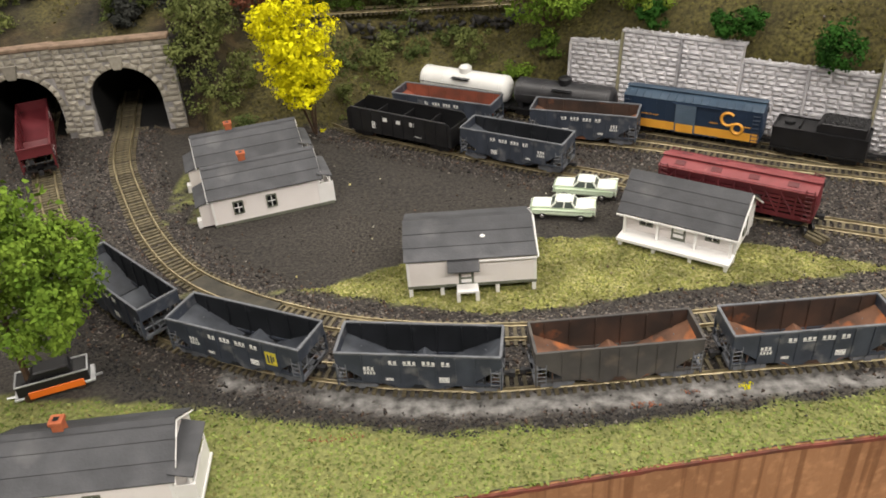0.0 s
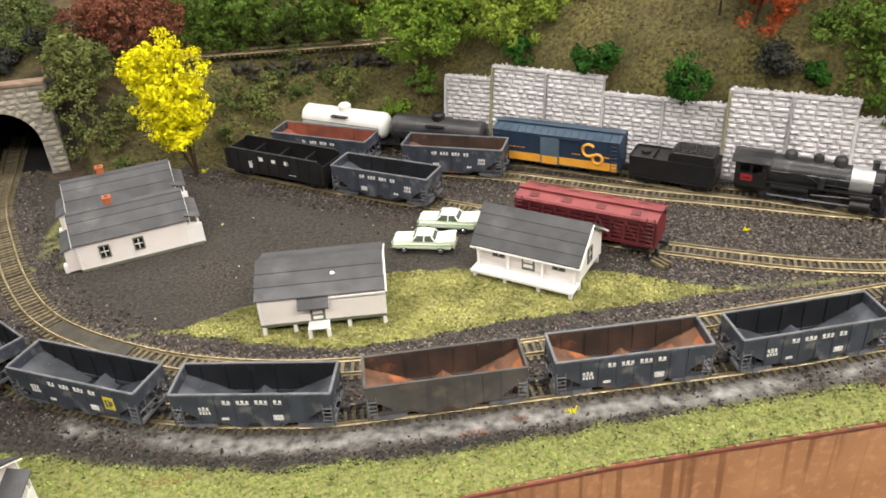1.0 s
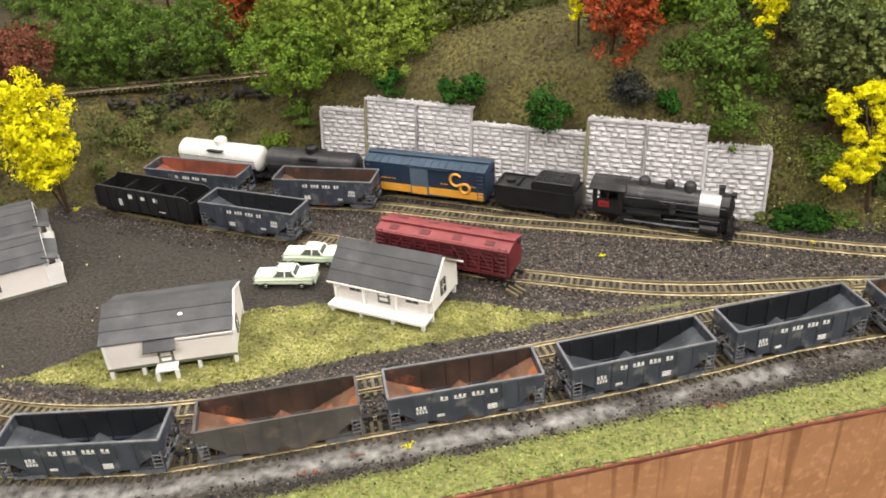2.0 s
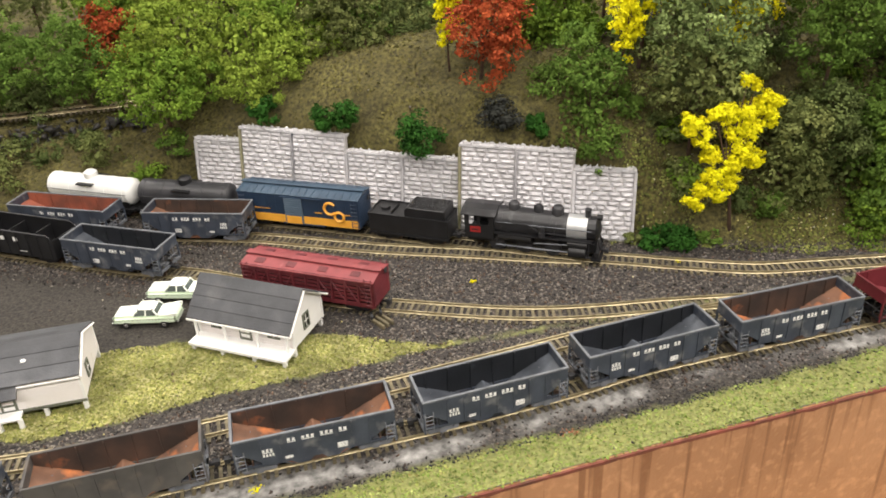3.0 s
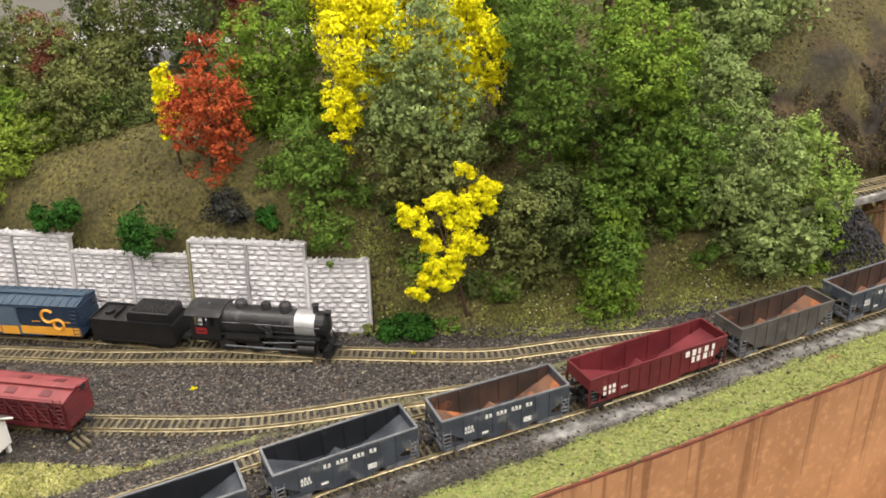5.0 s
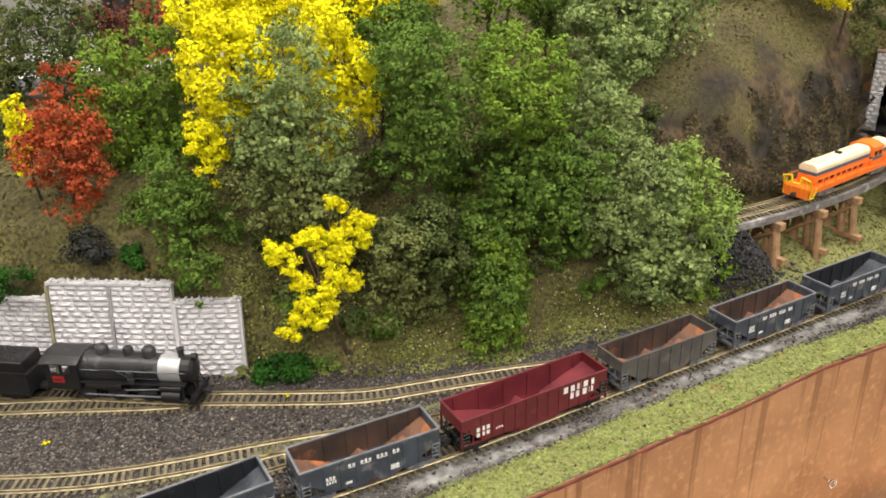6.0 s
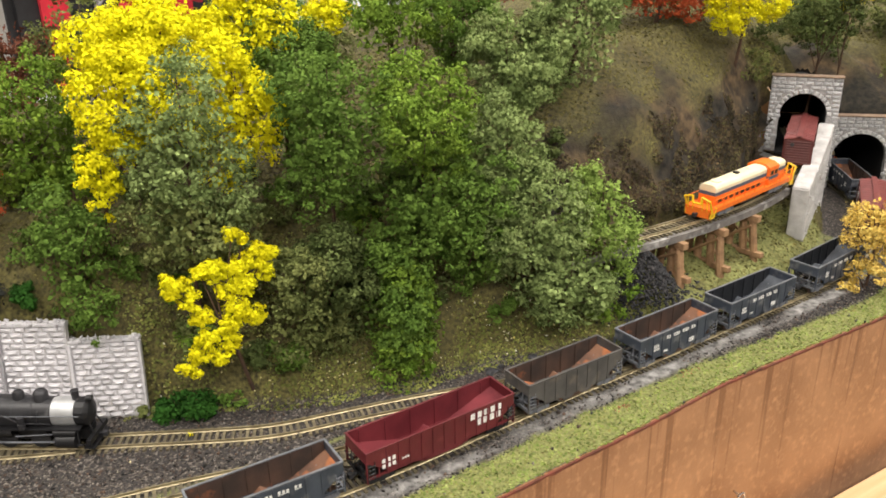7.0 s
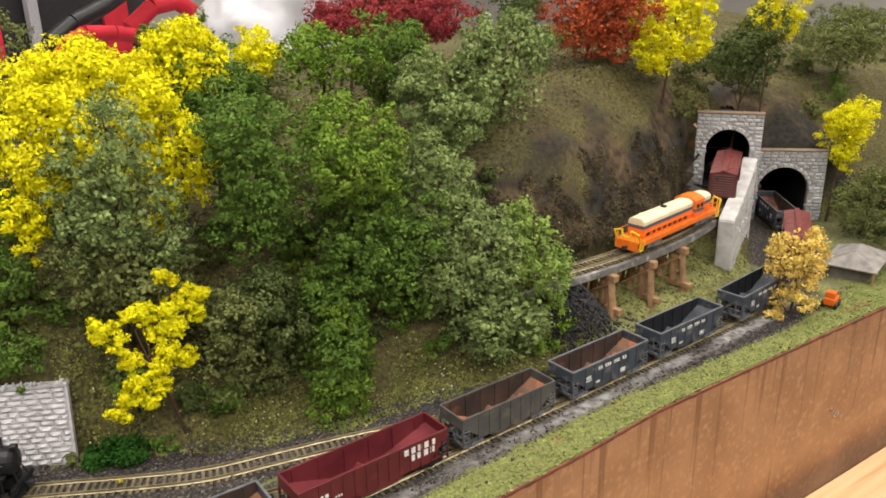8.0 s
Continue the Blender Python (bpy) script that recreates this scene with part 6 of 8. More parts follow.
# ---- stonework ----
def stone_mesh(w, h, d, seed, material):
    """A rough cast block: pillowed front with a crooked outline."""
    r = random.Random(seed)
    j = lambda k: r.uniform(-k, k)
    x0, x1, z0, z1 = -w / 2, w / 2, -h / 2, h / 2
    back = [(x0, 0, z0), (x1, 0, z0), (x1, 0, z1), (x0, 0, z1)]
    front = [(x0 + w * 0.10 + j(w * 0.05), -d * 0.55, z0 + h * 0.14 + j(h * 0.08)), (x1 - w * 0.10 + j(w * 0.05), -d * 0.55, z0 + h * 0.14 + j(h * 0.08)), (x1 - w * 0.10 + j(w * 0.05), -d * 0.6, z1 - h * 0.14 + j(h * 0.08)), (x0 + w * 0.10 + j(w * 0.05), -d * 0.6, z1 - h * 0.14 + j(h * 0.08))]
    nose = [(x0 + w * 0.32 + j(w * 0.1), -d * r.uniform(0.8, 1.3), j(h * 0.15)), (x1 - w * 0.32 + j(w * 0.1), -d * r.uniform(0.8, 1.3), j(h * 0.15))]
    s = Shape()
    s.add(back + front + nose, [(0, 1, 5, 4), (1, 2, 6, 5), (2, 3, 7, 6), (3, 0, 4, 7), (4, 5, 9, 8), (5, 6, 9), (6, 7, 8, 9), (7, 4, 8)])
    me = s.mesh("stone", material)
    return me


def stone_rows(parent, x0, x1, z0, z1, row, wide, material, inside=None, seed=0, depth=0.0016, pool={}):
    """Blocks in courses on a face that looks along -y; inside(x, z) leaves openings free."""
    r = random.Random(seed)
    n = max(1, round((z1 - z0) / row))
    h = (z1 - z0) / n
    for k in range(n):
        x = x0
        first = True
        while x < x1 - 0.0015:
            w = wide * r.uniform(0.7, 1.3) * (0.55 if first and k % 2 else 1)
            first = False
            if x1 - x - w < wide * 0.4:
                w = x1 - x
            cx, cz = x + w / 2, z0 + (k + 0.5) * h
            if not (inside and inside(cx, cz)):
                key = (material.name, round(w / (wide * 0.15)), r.randrange(4), round(h * 10000))
                if key not in pool:
                    pool[key] = stone_mesh(round(w / (wide * 0.15)) * wide * 0.15 * 0.95, h * 0.92, depth, hash(key[1:]) % 1000, material)
                share("stone", pool[key], parent, pose(cx, 0, cz + r.uniform(-0.0002, 0.0002), 0, r.uniform(-1.5, 1.5), 0))
            x += w


WALL_TOP = [(0.190, 0.9155), (0.243, 0.889), (0.299, 0.8555), (0.355, 0.822), (0.411, 0.790), (0.467, 0.758), (0.519, 0.730), (0.571, 0.702), (0.626, 0.678)]
WALL_HIGH = [0.076, 0.092, 0.092, 0.075, 0.075, 0.093, 0.093, 0.075]
retaining = thing("retaining_wall", Matrix(), "pale cast stone retaining wall of stepped panels below the hill", "wall")
for i, ((xa, ya), (xb, yb)) in enumerate(zip(WALL_TOP, WALL_TOP[1:])):
    L, yaw, top = math.hypot(xb - xa, yb - ya), math.degrees(math.atan2(yb - ya, xb - xa)), WALL_HIGH[i]
    lean = 9.0
    m = pose(xa, ya, top, 0, 0, yaw) @ pose(0, 0, 0, -lean, 0, 0) @ pose(0, 0, -top)
    panel = part("panel", Shape().box(0.0002, L - 0.0002, 0.0, 0.005, -0.001, top - 0.003), PANEL_JOINT, retaining)
    panel.matrix_local = m
    stone_rows(panel, 0.0012, L - 0.0012, 0.0005, top - 0.0035, 0.0052, 0.0120, STONE_PALE, seed=i, depth=0.0024)
    cap = part("coping", Shape().box(-0.0006, L + 0.0006, -0.0028, 0.006, top - 0.0035, top), STONE_PALE, panel, bevel=0.0006)
    n = int(L / 0.006)
    cv = chips(np.stack([RNG.uniform(0, L, n * 6), RNG.uniform(-0.0035, 0.006, n * 6), top + RNG.uniform(-0.0015, 0.0012, n * 6)], 1), RNG.uniform(0.0010, 0.0026, n * 6))
    tagged(share("coping_rubble", quick_mesh("coping_rubble", *cv, STONE_PALE), panel, Matrix()), kind="stuff")
    for x in (0.0, L) if i in (1, 5, 7) else (0.0,):
        part("post", Shape().box(x - 0.0013, x + 0.0013, -0.0034, 0.002, 0, top - 0.0035), MOSS_POST if i in (1, 5) and x == 0 else STONE_PALE, panel, bevel=0.0004)


def arch(half, top, n=16):
    """Points of an opening, from its left foot over the crown to its right foot."""
    spring = top - half
    return [(-half, -0.002)] + [(-half * math.cos(math.pi * k / n), spring + half * math.sin(math.pi * k / n)) for k in range(n + 1)] + [(half, -0.002)]


def portal(name, at, left, right, top, material, label, keystone=False, row=0.0058, wide=0.0105):
    mx, my, deg, z0, half, atop = at
    root = thing(name, pose(mx, my, z0, 0, 0, deg - 90), label, "tunnel portal", "tunnel portals")
    inner = arch(half, atop)
    part("facing", Shape().prism([(-left, -0.002)] + inner + [(right, -0.002), (right, top), (-left, top)], 0.0, 0.012), MORTAR, root)
    face = root.children[0]
    ring = half + 0.0065

    def hole(x, z):
        return math.hypot(x, max(z - (atop - half), 0)) < ring + 0.002 if z > atop - half else abs(x) < half + 0.003

    stone_rows(face, -left, right, 0.0, top, row, wide, material, hole, seed=int(abs(mx) * 1000))
    n = 15
    for k in range(n):
        a = math.pi * (k + 0.5) / n
        me = stone_mesh(0.0064, math.pi * half / n * 1.05, 0.0020, 100 + k, material)
        share("arch_stone", me, face, pose(-(half + 0.0030) * math.cos(a), 0, atop - half + (half + 0.0030) * math.sin(a), 0, math.degrees(a), 0))
    if keystone:
        part("keystone", Shape().prism([(-0.0045, atop - 0.002), (0.0045, atop - 0.002), (0.0085, atop + 0.0145), (-0.0085, atop + 0.0145)], -0.0028, 0.001), STONE_TAN, root, "pale wedge keystone", bevel=0.0006)
    part("coping", Shape().box(-left - 0.001, right + 0.001, -0.0028, 0.013, top, top + (0.0045 if keystone else 0.0022)), CAP_BROWN, root, "earth-stained coping", bevel=0.0008)
    out = [(x * 1.03, z * 1.02 + 0.0005) for x, z in inner]
    # Tunnel darkness put in black bore and floor; end sheet added, unseen.
    part("lining", Shape().prism(inner + out[::-1], 0.010, 0.25), TUNNEL_DARK, root, "black tunnel lining")
    part("tunnel_end", Shape().box(-half, half, 0.248, 0.252, 0, atop), TUNNEL_DARK, root)
    part("tunnel_floor", Shape().box(-half, half, -0.010, 0.25, -0.004, -0.0008), TUNNEL_DARK, root)


portal("tunnel_portal", MOUTHS[0], 0.0655, 0.061, 0.108, STONE_TAN, "tan-grey stone tunnel portal with keystone over the curved track", True, 0.0066, 0.013)
portal("tunnel_portal", MOUTHS[1], 0.100, 0.0500, 0.108, STONE_TAN, "tan-grey stone tunnel portal holding a red hopper car", True, 0.0066, 0.013)
portal("tunnel_portal", MOUTHS[2], 0.046, 0.046, 0.106, STONE_GREY, "grey stone upper tunnel portal above the trestle")
portal("tunnel_portal", MOUTHS[3], 0.060, 0.062, 0.114, STONE_GREY, "grey stone lower tunnel portal on the main track")

# white plaster abutment running up to the upper portal
ab = thing("abutment_wall", pose(1.414, 0.616, 0, 0, 0, 31), "rough white plaster abutment wall beside the trestle", "wall")
prof = [(0.004, 0.02), (0.03, 0.0), (0.195, -0.005), (0.195, 0.128), (0.180, 0.127), (0.172, 0.117), (0.150, 0.114), (0.10, 0.104), (0.05, 0.096), (0.004, 0.091), (0.0, 0.088), (0.003, 0.05)]
part("wall_body", Shape().prism(prof, 0.0, 0.020), PLASTER, ab, bevel=0.0012)
lump = chips(np.stack([RNG.uniform(0, 0.19, 260), RNG.uniform(-0.001, 0.001, 260), RNG.uniform(0, 0.10, 260)], 1), RNG.uniform(0.0008, 0.0022, 260))
tagged(share("plaster_lumps", quick_mesh("plaster_lumps", *lump, PLASTER), ab, Matrix()), kind="stuff")


# ---- timber trestle ----
def trestle():
    root = thing("trestle_bridge", Matrix(), "curved timber trestle with grey deck and brown bents", "bridge")
    xy, head = UP_LINE
    use = [(p, a) for p, a in zip(xy, head) if 1.03 < p[0] < 1.405]
    use = use[::6] + [use[-1]]
    for (p, a), (q, b) in zip(use, use[1:]):
        v = []
        for (x, y), t in ((p, a), (q, b)):
            c, s = math.cos(t), math.sin(t)
            for d, z in ((-0.019, UPPER_Z - 0.0085), (0.019, UPPER_Z - 0.0085), (0.019, UPPER_Z - 0.0008), (-0.019, UPPER_Z - 0.0008)):
                v.append((x - s * d, y + c * d, z + random.uniform(-0.0002, 0.0002)))
        part("deck_board", Shape().add(v, [(0, 3, 2, 1), (4, 5, 6, 7), (0, 1, 5, 4), (1, 2, 6, 5), (2, 3, 7, 6), (3, 0, 4, 7)]), DECK, root)
    for bx in (1.182, 1.247, 1.310):
        x, y, a = along(UP_LINE, bx)
        gz = max(height(x, y - 0.02), 0.0)
        m = pose(x, y, 0, 0, 0, a)
        bent = part("bent", Shape().box(-0.0042, 0.0042, -0.027, 0.027, UPPER_Z - 0.0165, UPPER_Z - 0.0085), TIMBER, root, bevel=0.0006)
        bent.matrix_local = m
        for yt, yb in ((-0.019, -0.026), (-0.007, -0.010), (0.007, 0.009), (0.019, 0.025)):
            foot = max(height(x, y + yb), 0.0) - 0.008
            part("post", Shape().rod((random.uniform(-0.001, 0.001), yt, UPPER_Z - 0.0165), (random.uniform(-0.0025, 0.0025), yb, foot), 0.0044, 9, 0.0049), TIMBER, bent)
        part("sill", Shape().box(-0.0036, 0.0036, -0.036, 0.034, gz + 0.002, gz + 0.0085), TIMBER, bent, bevel=0.0005)
        for sx, ya, yb in ((-0.0050, -0.020, 0.022), (0.0050, 0.020, -0.024)):
            part("cross_brace", Shape().rod((sx, ya, UPPER_Z - 0.020), (sx, yb, gz + 0.010), 0.0019, 5), TIMBER, bent)


trestle()

# ---- small things on the layout ----
pan = thing("track_crossing_plate", Matrix(), "dark worn board plate between the inner rails", "track fitting")
PLATE = mat("dark_rubber_plate", (0.075, 0.068, 0.05), (0.040, 0.037, 0.03), 120, 0.8)
plate = Shape()
stretch = [(p, h) for p, h in zip(*FLAT_LINES["inner"]) if -0.166 < p[0] < -0.086][::4]
for p, h in stretch:
    for d, z in ((-0.0070, 0.0016), (0.0070, 0.0016), (0.0070, 0.0036), (-0.0070, 0.0036)):
        plate.v.append((p[0] - math.sin(h) * d, p[1] + math.cos(h) * d, z))
for k in range(len(stretch) - 1):
    plate.f += [(4 * k + i, 4 * k + (i + 1) % 4, 4 * k + 4 + (i + 1) % 4, 4 * k + 4 + i) for i in range(4)]
plate.f += [(3, 2, 1, 0), tuple(4 * len(stretch) - 4 + i for i in range(4))]
part("plate", plate, PLATE, pan)

bumper = thing("track_bumper", pose(0.356, 0.592, 0, 0, 0, -60), "short timber track bumper lying by the yard", "track fitting")
for y in (-0.005, 0.0, 0.005):
    part("timber", Shape().box(-0.010, 0.008, y - 0.0013, y + 0.0013, 0.0005, 0.0042), TIE, bumper, bevel=0.0003)
for y in (-0.004, 0.006):
    part("wheel", Shape().lathe([(-0.001, 0.0045), (0.001, 0.0045)], pose(-0.011, y, 0.0045, 0, 0, 60), 12), BLACK, bumper)

wreck = thing("scrap_wagon", pose(-0.236, 0.447, 0, 0, 0, 22), "orange and silver scrap wagon with a dark load by the track", "wagon")
part("chassis", Shape().box(-0.027, 0.027, -0.0092, 0.0092, 0.0030, 0.0052), SILVER, wreck, "dull silver frame", bevel=0.0004)
part("orange_side", Shape().box(-0.017, 0.020, -0.0102, -0.0092, 0.0030, 0.0088), ORANGE, wreck, "orange side board", bevel=0.0003)
part("body", Shape().box(-0.024, 0.024, -0.0088, 0.0088, 0.0052, 0.0150), BLACK, wreck, "black body", bevel=0.0006)
part("rim", Shape().path([(-0.024, -0.009, 0.0152), (0.024, -0.009, 0.0152), (0.024, 0.009, 0.0152), (-0.024, 0.009, 0.0152), (-0.024, -0.009, 0.0152)], 0.0007, 5), SILVER, wreck, "thin silver rim")
part("load", Shape().prism([(-0.016, 0.015), (0.015, 0.015), (0.012, 0.0215), (-0.011, 0.0215)], -0.0065, 0.0065), BLACK, wreck, "black load", bevel=0.001)
for x in (-0.017, 0.017):
    part("wheel", Shape().lathe([(-0.010, 0.0036), (-0.0085, 0.0036), (-0.0085, 0.0012), (0.0085, 0.0012), (0.0085, 0.0036), (0.010, 0.0036)], pose(x, 0, 0.0036, 0, 0, 90), 12), WHEEL, wreck)
for s in (-1, 1):
    part("hitch", Shape().rod((s * 0.026, -0.004, 0.0045), (s * 0.032, -0.005, 0.0055), 0.0010, 5), SILVER, wreck)

SHED_ROOF = mat("weathered_shed_roof", (0.30, 0.28, 0.26), (0.16, 0.15, 0.14), 70, 0.85, bump=0.4, spots=((0.42, 0.40, 0.38), 45, 0.58, 0.8))
shed = thing("trackside_shed", pose(1.595, 0.553, 0.0, 0, 0, 20), "low grey-brown shed with a weathered hipped roof", "shed")
part("wall", Shape().box(-0.036, 0.036, -0.024, 0.024, -0.002, 0.020), mat("grey_brown_board", (0.17, 0.15, 0.13), (0.10, 0.09, 0.08), 90, 0.85), shed)
rz0, rz1 = 0.0195, 0.0345
part("roof", Shape().add([(-0.046, -0.034, rz0), (0.046, -0.034, rz0), (0.046, 0.034, rz0), (-0.046, 0.034, rz0), (-0.020, 0, rz1), (0.020, 0, rz1), (-0.046, -0.034, rz0 - 0.0016), (0.046, -0.034, rz0 - 0.0016), (0.046, 0.034, rz0 - 0.0016), (-0.046, 0.034, rz0 - 0.0016)], [(0, 1, 5, 4), (1, 2, 5), (2, 3, 4, 5), (3, 0, 4), (6, 7, 1, 0), (7, 8, 2, 1), (8, 9, 3, 2), (9, 6, 0, 3), (9, 8, 7, 6)]), SHED_ROOF, shed, "weathered grey hipped roof")
for x in (-0.044, 0.044):
    part("post", Shape().box(x - 0.0012, x + 0.0012, -0.032, -0.0296, -0.002, 0.0185), TIMBER, shed)
part("doorway", Shape().box(-0.012, 0.004, -0.0246, -0.0238, 0, 0.016), BLACK, shed)

dig = thing("toy_loader", pose(1.465, 0.502, 0.0, 0, 0, 20), "small bright orange loader on the dirt by the shed", "machine")
part("body", Shape().box(-0.010, 0.010, -0.007, 0.007, 0.004, 0.013), ORANGE, dig, bevel=0.001)
part("cab", Shape().box(-0.008, 0.002, -0.006, 0.006, 0.013, 0.021), ORANGE, dig, bevel=0.001)
part("bucket", Shape().prism([(0.010, 0.001), (0.019, 0.001), (0.015, 0.008), (0.011, 0.012)], -0.008, 0.008), ORANGE, dig, bevel=0.0005)
for x in (-0.007, 0.007):
    for y in (-0.0075, 0.0075):
        part("wheel", Shape().lathe([(-0.0015, 0.0045), (0.0015, 0.0045)], pose(x, y, 0.0045, 0, 0, 90), 12), BLACK, dig)

building = thing("town_building", pose(0.44, 1.25, 0.10, 0, 0, -15), "tan block building with grey roof behind the trees", "building")
part("wall", Shape().box(-0.08, 0.08, -0.05, 0.05, -0.02, 0.07), mat("tan_wall", (0.62, 0.40, 0.24), (0.52, 0.33, 0.2), 30, 0.8), building, bevel=0.001)
part("roof", Shape().box(-0.085, 0.085, -0.055, 0.055, 0.07, 0.075), ROOF, building)
for k in range(5):
    window(building, -0.06 + k * 0.03, 0.025, -0.0505, 0.012, 0.02)

rocks = thing("rock_face", Matrix(), "dark craggy rock face below the hillside track", "rock")
pts = []
for k in range(60):
    x = -0.2 + k * 0.0065
    for z in (0.045, 0.052, 0.059, 0.066, 0.072, 0.078):
        pts.append((x + random.uniform(-0.006, 0.006), 1.001 + random.uniform(-0.004, 0.004), z + random.uniform(-0.005, 0.004)))
rv = chips(np.array(pts), RNG.uniform(0.003, 0.010, len(pts)) * RNG.uniform(0.6, 1.1, len(pts)), TETRA_V, TETRA_F, flat=0.35)
tagged(share("crag", quick_mesh("crag", *rv, ROCK), rocks, Matrix()), kind="stuff")

# things left behind the layout, in the room
backtable = thing("back_table", pose(1.1, 2.35, 0), "plain table with a white sheet behind the layout", "table")
part("tabletop", Shape().box(-1.0, 1.0, -0.35, 0.35, -0.02, 0.0), mat("white_sheet", (0.75, 0.75, 0.77), (0.62, 0.62, 0.65), 6, 0.6, bump=0.8, bscale=14), backtable)
for x in (-0.95, 0.95):
    for y in (-0.3, 0.3):
        part("leg", Shape().rod((x, y, -0.95), (x, y, -0.02), 0.02), IRON, backtable)
stroller = thing("folding_chair", pose(0.93, 2.20, -0.95, 0, 0, 15), "black folding chair with red fabric and curved red arms", "chair")
RED_CLOTH = mat("red_cloth", (0.55, 0.012, 0.03), (0.4, 0.008, 0.02), 30, 0.8)
part("seat", Shape().box(-0.28, 0.28, -0.22, 0.22, 0.86, 0.92), RED_CLOTH, stroller, bevel=0.02)
part("backrest", Shape().box(-0.28, 0.28, 0.20, 0.25, 0.90, 1.45), BLACK, stroller, "black padded back", bevel=0.02)
for s in (-1, 1):
    for y in (-0.2, 0.22):
        part("leg", Shape().rod((s * 0.27, y, 0), (s * 0.27, y, 0.88), 0.018), IRON, stroller)
    part("red_strap", Shape().box(s * 0.17 - 0.035, s * 0.17 + 0.035, 0.185, 0.20, 0.92, 1.44), RED_CLOTH, stroller)
GREY_WEB = mat("grey_webbing", (0.35, 0.35, 0.37), (0.26, 0.26, 0.28), 200, 0.7)
part("grey_strap", Shape().box(-0.07, -0.045, 0.16, 0.19, 1.05, 1.44), GREY_WEB, stroller, "grey webbing strap")
part("arm", Shape().path([(-0.16, -0.06, 1.13), (-0.12, -0.07, 1.19), (-0.06, -0.07, 1.23), (0.02, -0.06, 1.26), (0.10, -0.05, 1.30), (0.16, -0.04, 1.34)], 0.020, 10), BLACK, stroller, "black padded arm", smooth=True)
part("arm_pad", Shape().path([(-0.13, -0.09, 1.13), (-0.10, -0.10, 1.18), (-0.05, -0.10, 1.205), (0.02, -0.10, 1.20), (0.09, -0.09, 1.185)], 0.019, 10), RED_CLOTH, stroller, "curved red arm pad", smooth=True)
part("arm", Shape().path([(0.10, -0.02, 1.20), (0.17, -0.02, 1.25), (0.24, -0.02, 1.26), (0.30, -0.02, 1.22)], 0.022, 10), RED_CLOTH, stroller, "curved red arm", smooth=True)

bag = thing("plastic_bag", pose(1.42, 2.20, 0.0), "crumpled white plastic bag on the back table", "bag")
bg = bmesh.new()
bmesh.ops.create_icosphere(bg, subdivisions=5, radius=0.2)
for v in bg.verts:
    k = 1 + 0.22 * noise.noise(v.co * 8) + 0.10 * abs(noise.noise(v.co * 21)) + 0.03 * noise.noise(v.co * 55)
    v.co = Vector((v.co.x * k * 1.1, v.co.y * k, max(v.co.z * k * 1.25, -0.16) + 0.16))
bag_mesh = bpy.data.meshes.new("sack")
bg.to_mesh(bag_mesh)
bg.free()
bag_mesh.materials.append(mat("white_plastic", (0.62, 0.62, 0.65), (0.50, 0.50, 0.54), 9, 0.3, bump=0.3, bscale=60))
bag_mesh.polygons.foreach_set("use_smooth", [True] * len(bag_mesh.polygons))
share("sack", bag_mesh, bag, Matrix())


# ---- trees and scrub ----
FLAKE = np.array([(-1, 0, 0), (0, -0.75, 0.22), (1, 0, 0), (0, 0.75, 0.22)], float)


def flakes(pts, normals, sizes, rng):
    """Small bent leaf flakes at the points, each facing near its normal: vertices and triangles."""
    n = len(pts)
    w = normals / np.linalg.norm(normals, axis=1)[:, None]
    a = rng.normal(size=(n, 3))
    u = np.cross(w, a)
    u /= np.linalg.norm(u, axis=1)[:, None]
    v = np.cross(w, u)
    k = FLAKE[None] * (1 + 0.25 * rng.normal(size=(n, 4, 1))) * np.asarray(sizes)[:, None, None]
    co = pts[:, None] + k[:, :, :1] * u[:, None] + k[:, :, 1:2] * v[:, None] + k[:, :, 2:] * w[:, None]
    f = np.array([(0, 1, 2), (0, 2, 3)])[None] + (np.arange(n) * 4)[:, None, None]
    return co.reshape(-1, 3), f.reshape(-1, 3)


def clump_flakes(c, cr, per, rng, out=None, squash=0.75):
    """Flakes on tufts of radius cr round the centres c, turned outwards and up: places and normals."""
    n = len(c)
    q = rng.normal(size=(n, per, 3))
    q /= np.linalg.norm(q, axis=2)[:, :, None]
    nrm = q + np.array((0, 0, 0.45)) + 0.45 * rng.normal(size=q.shape)
    if out is not None:
        nrm = nrm + 0.35 * out[:, None]
    place = c[:, None] + q * np.array((1, 1, squash)) * (np.asarray(cr)[:, None, None] * rng.uniform(0.45, 1.1, (n, per, 1)))
    return place.reshape(-1, 3), nrm.reshape(-1, 3)


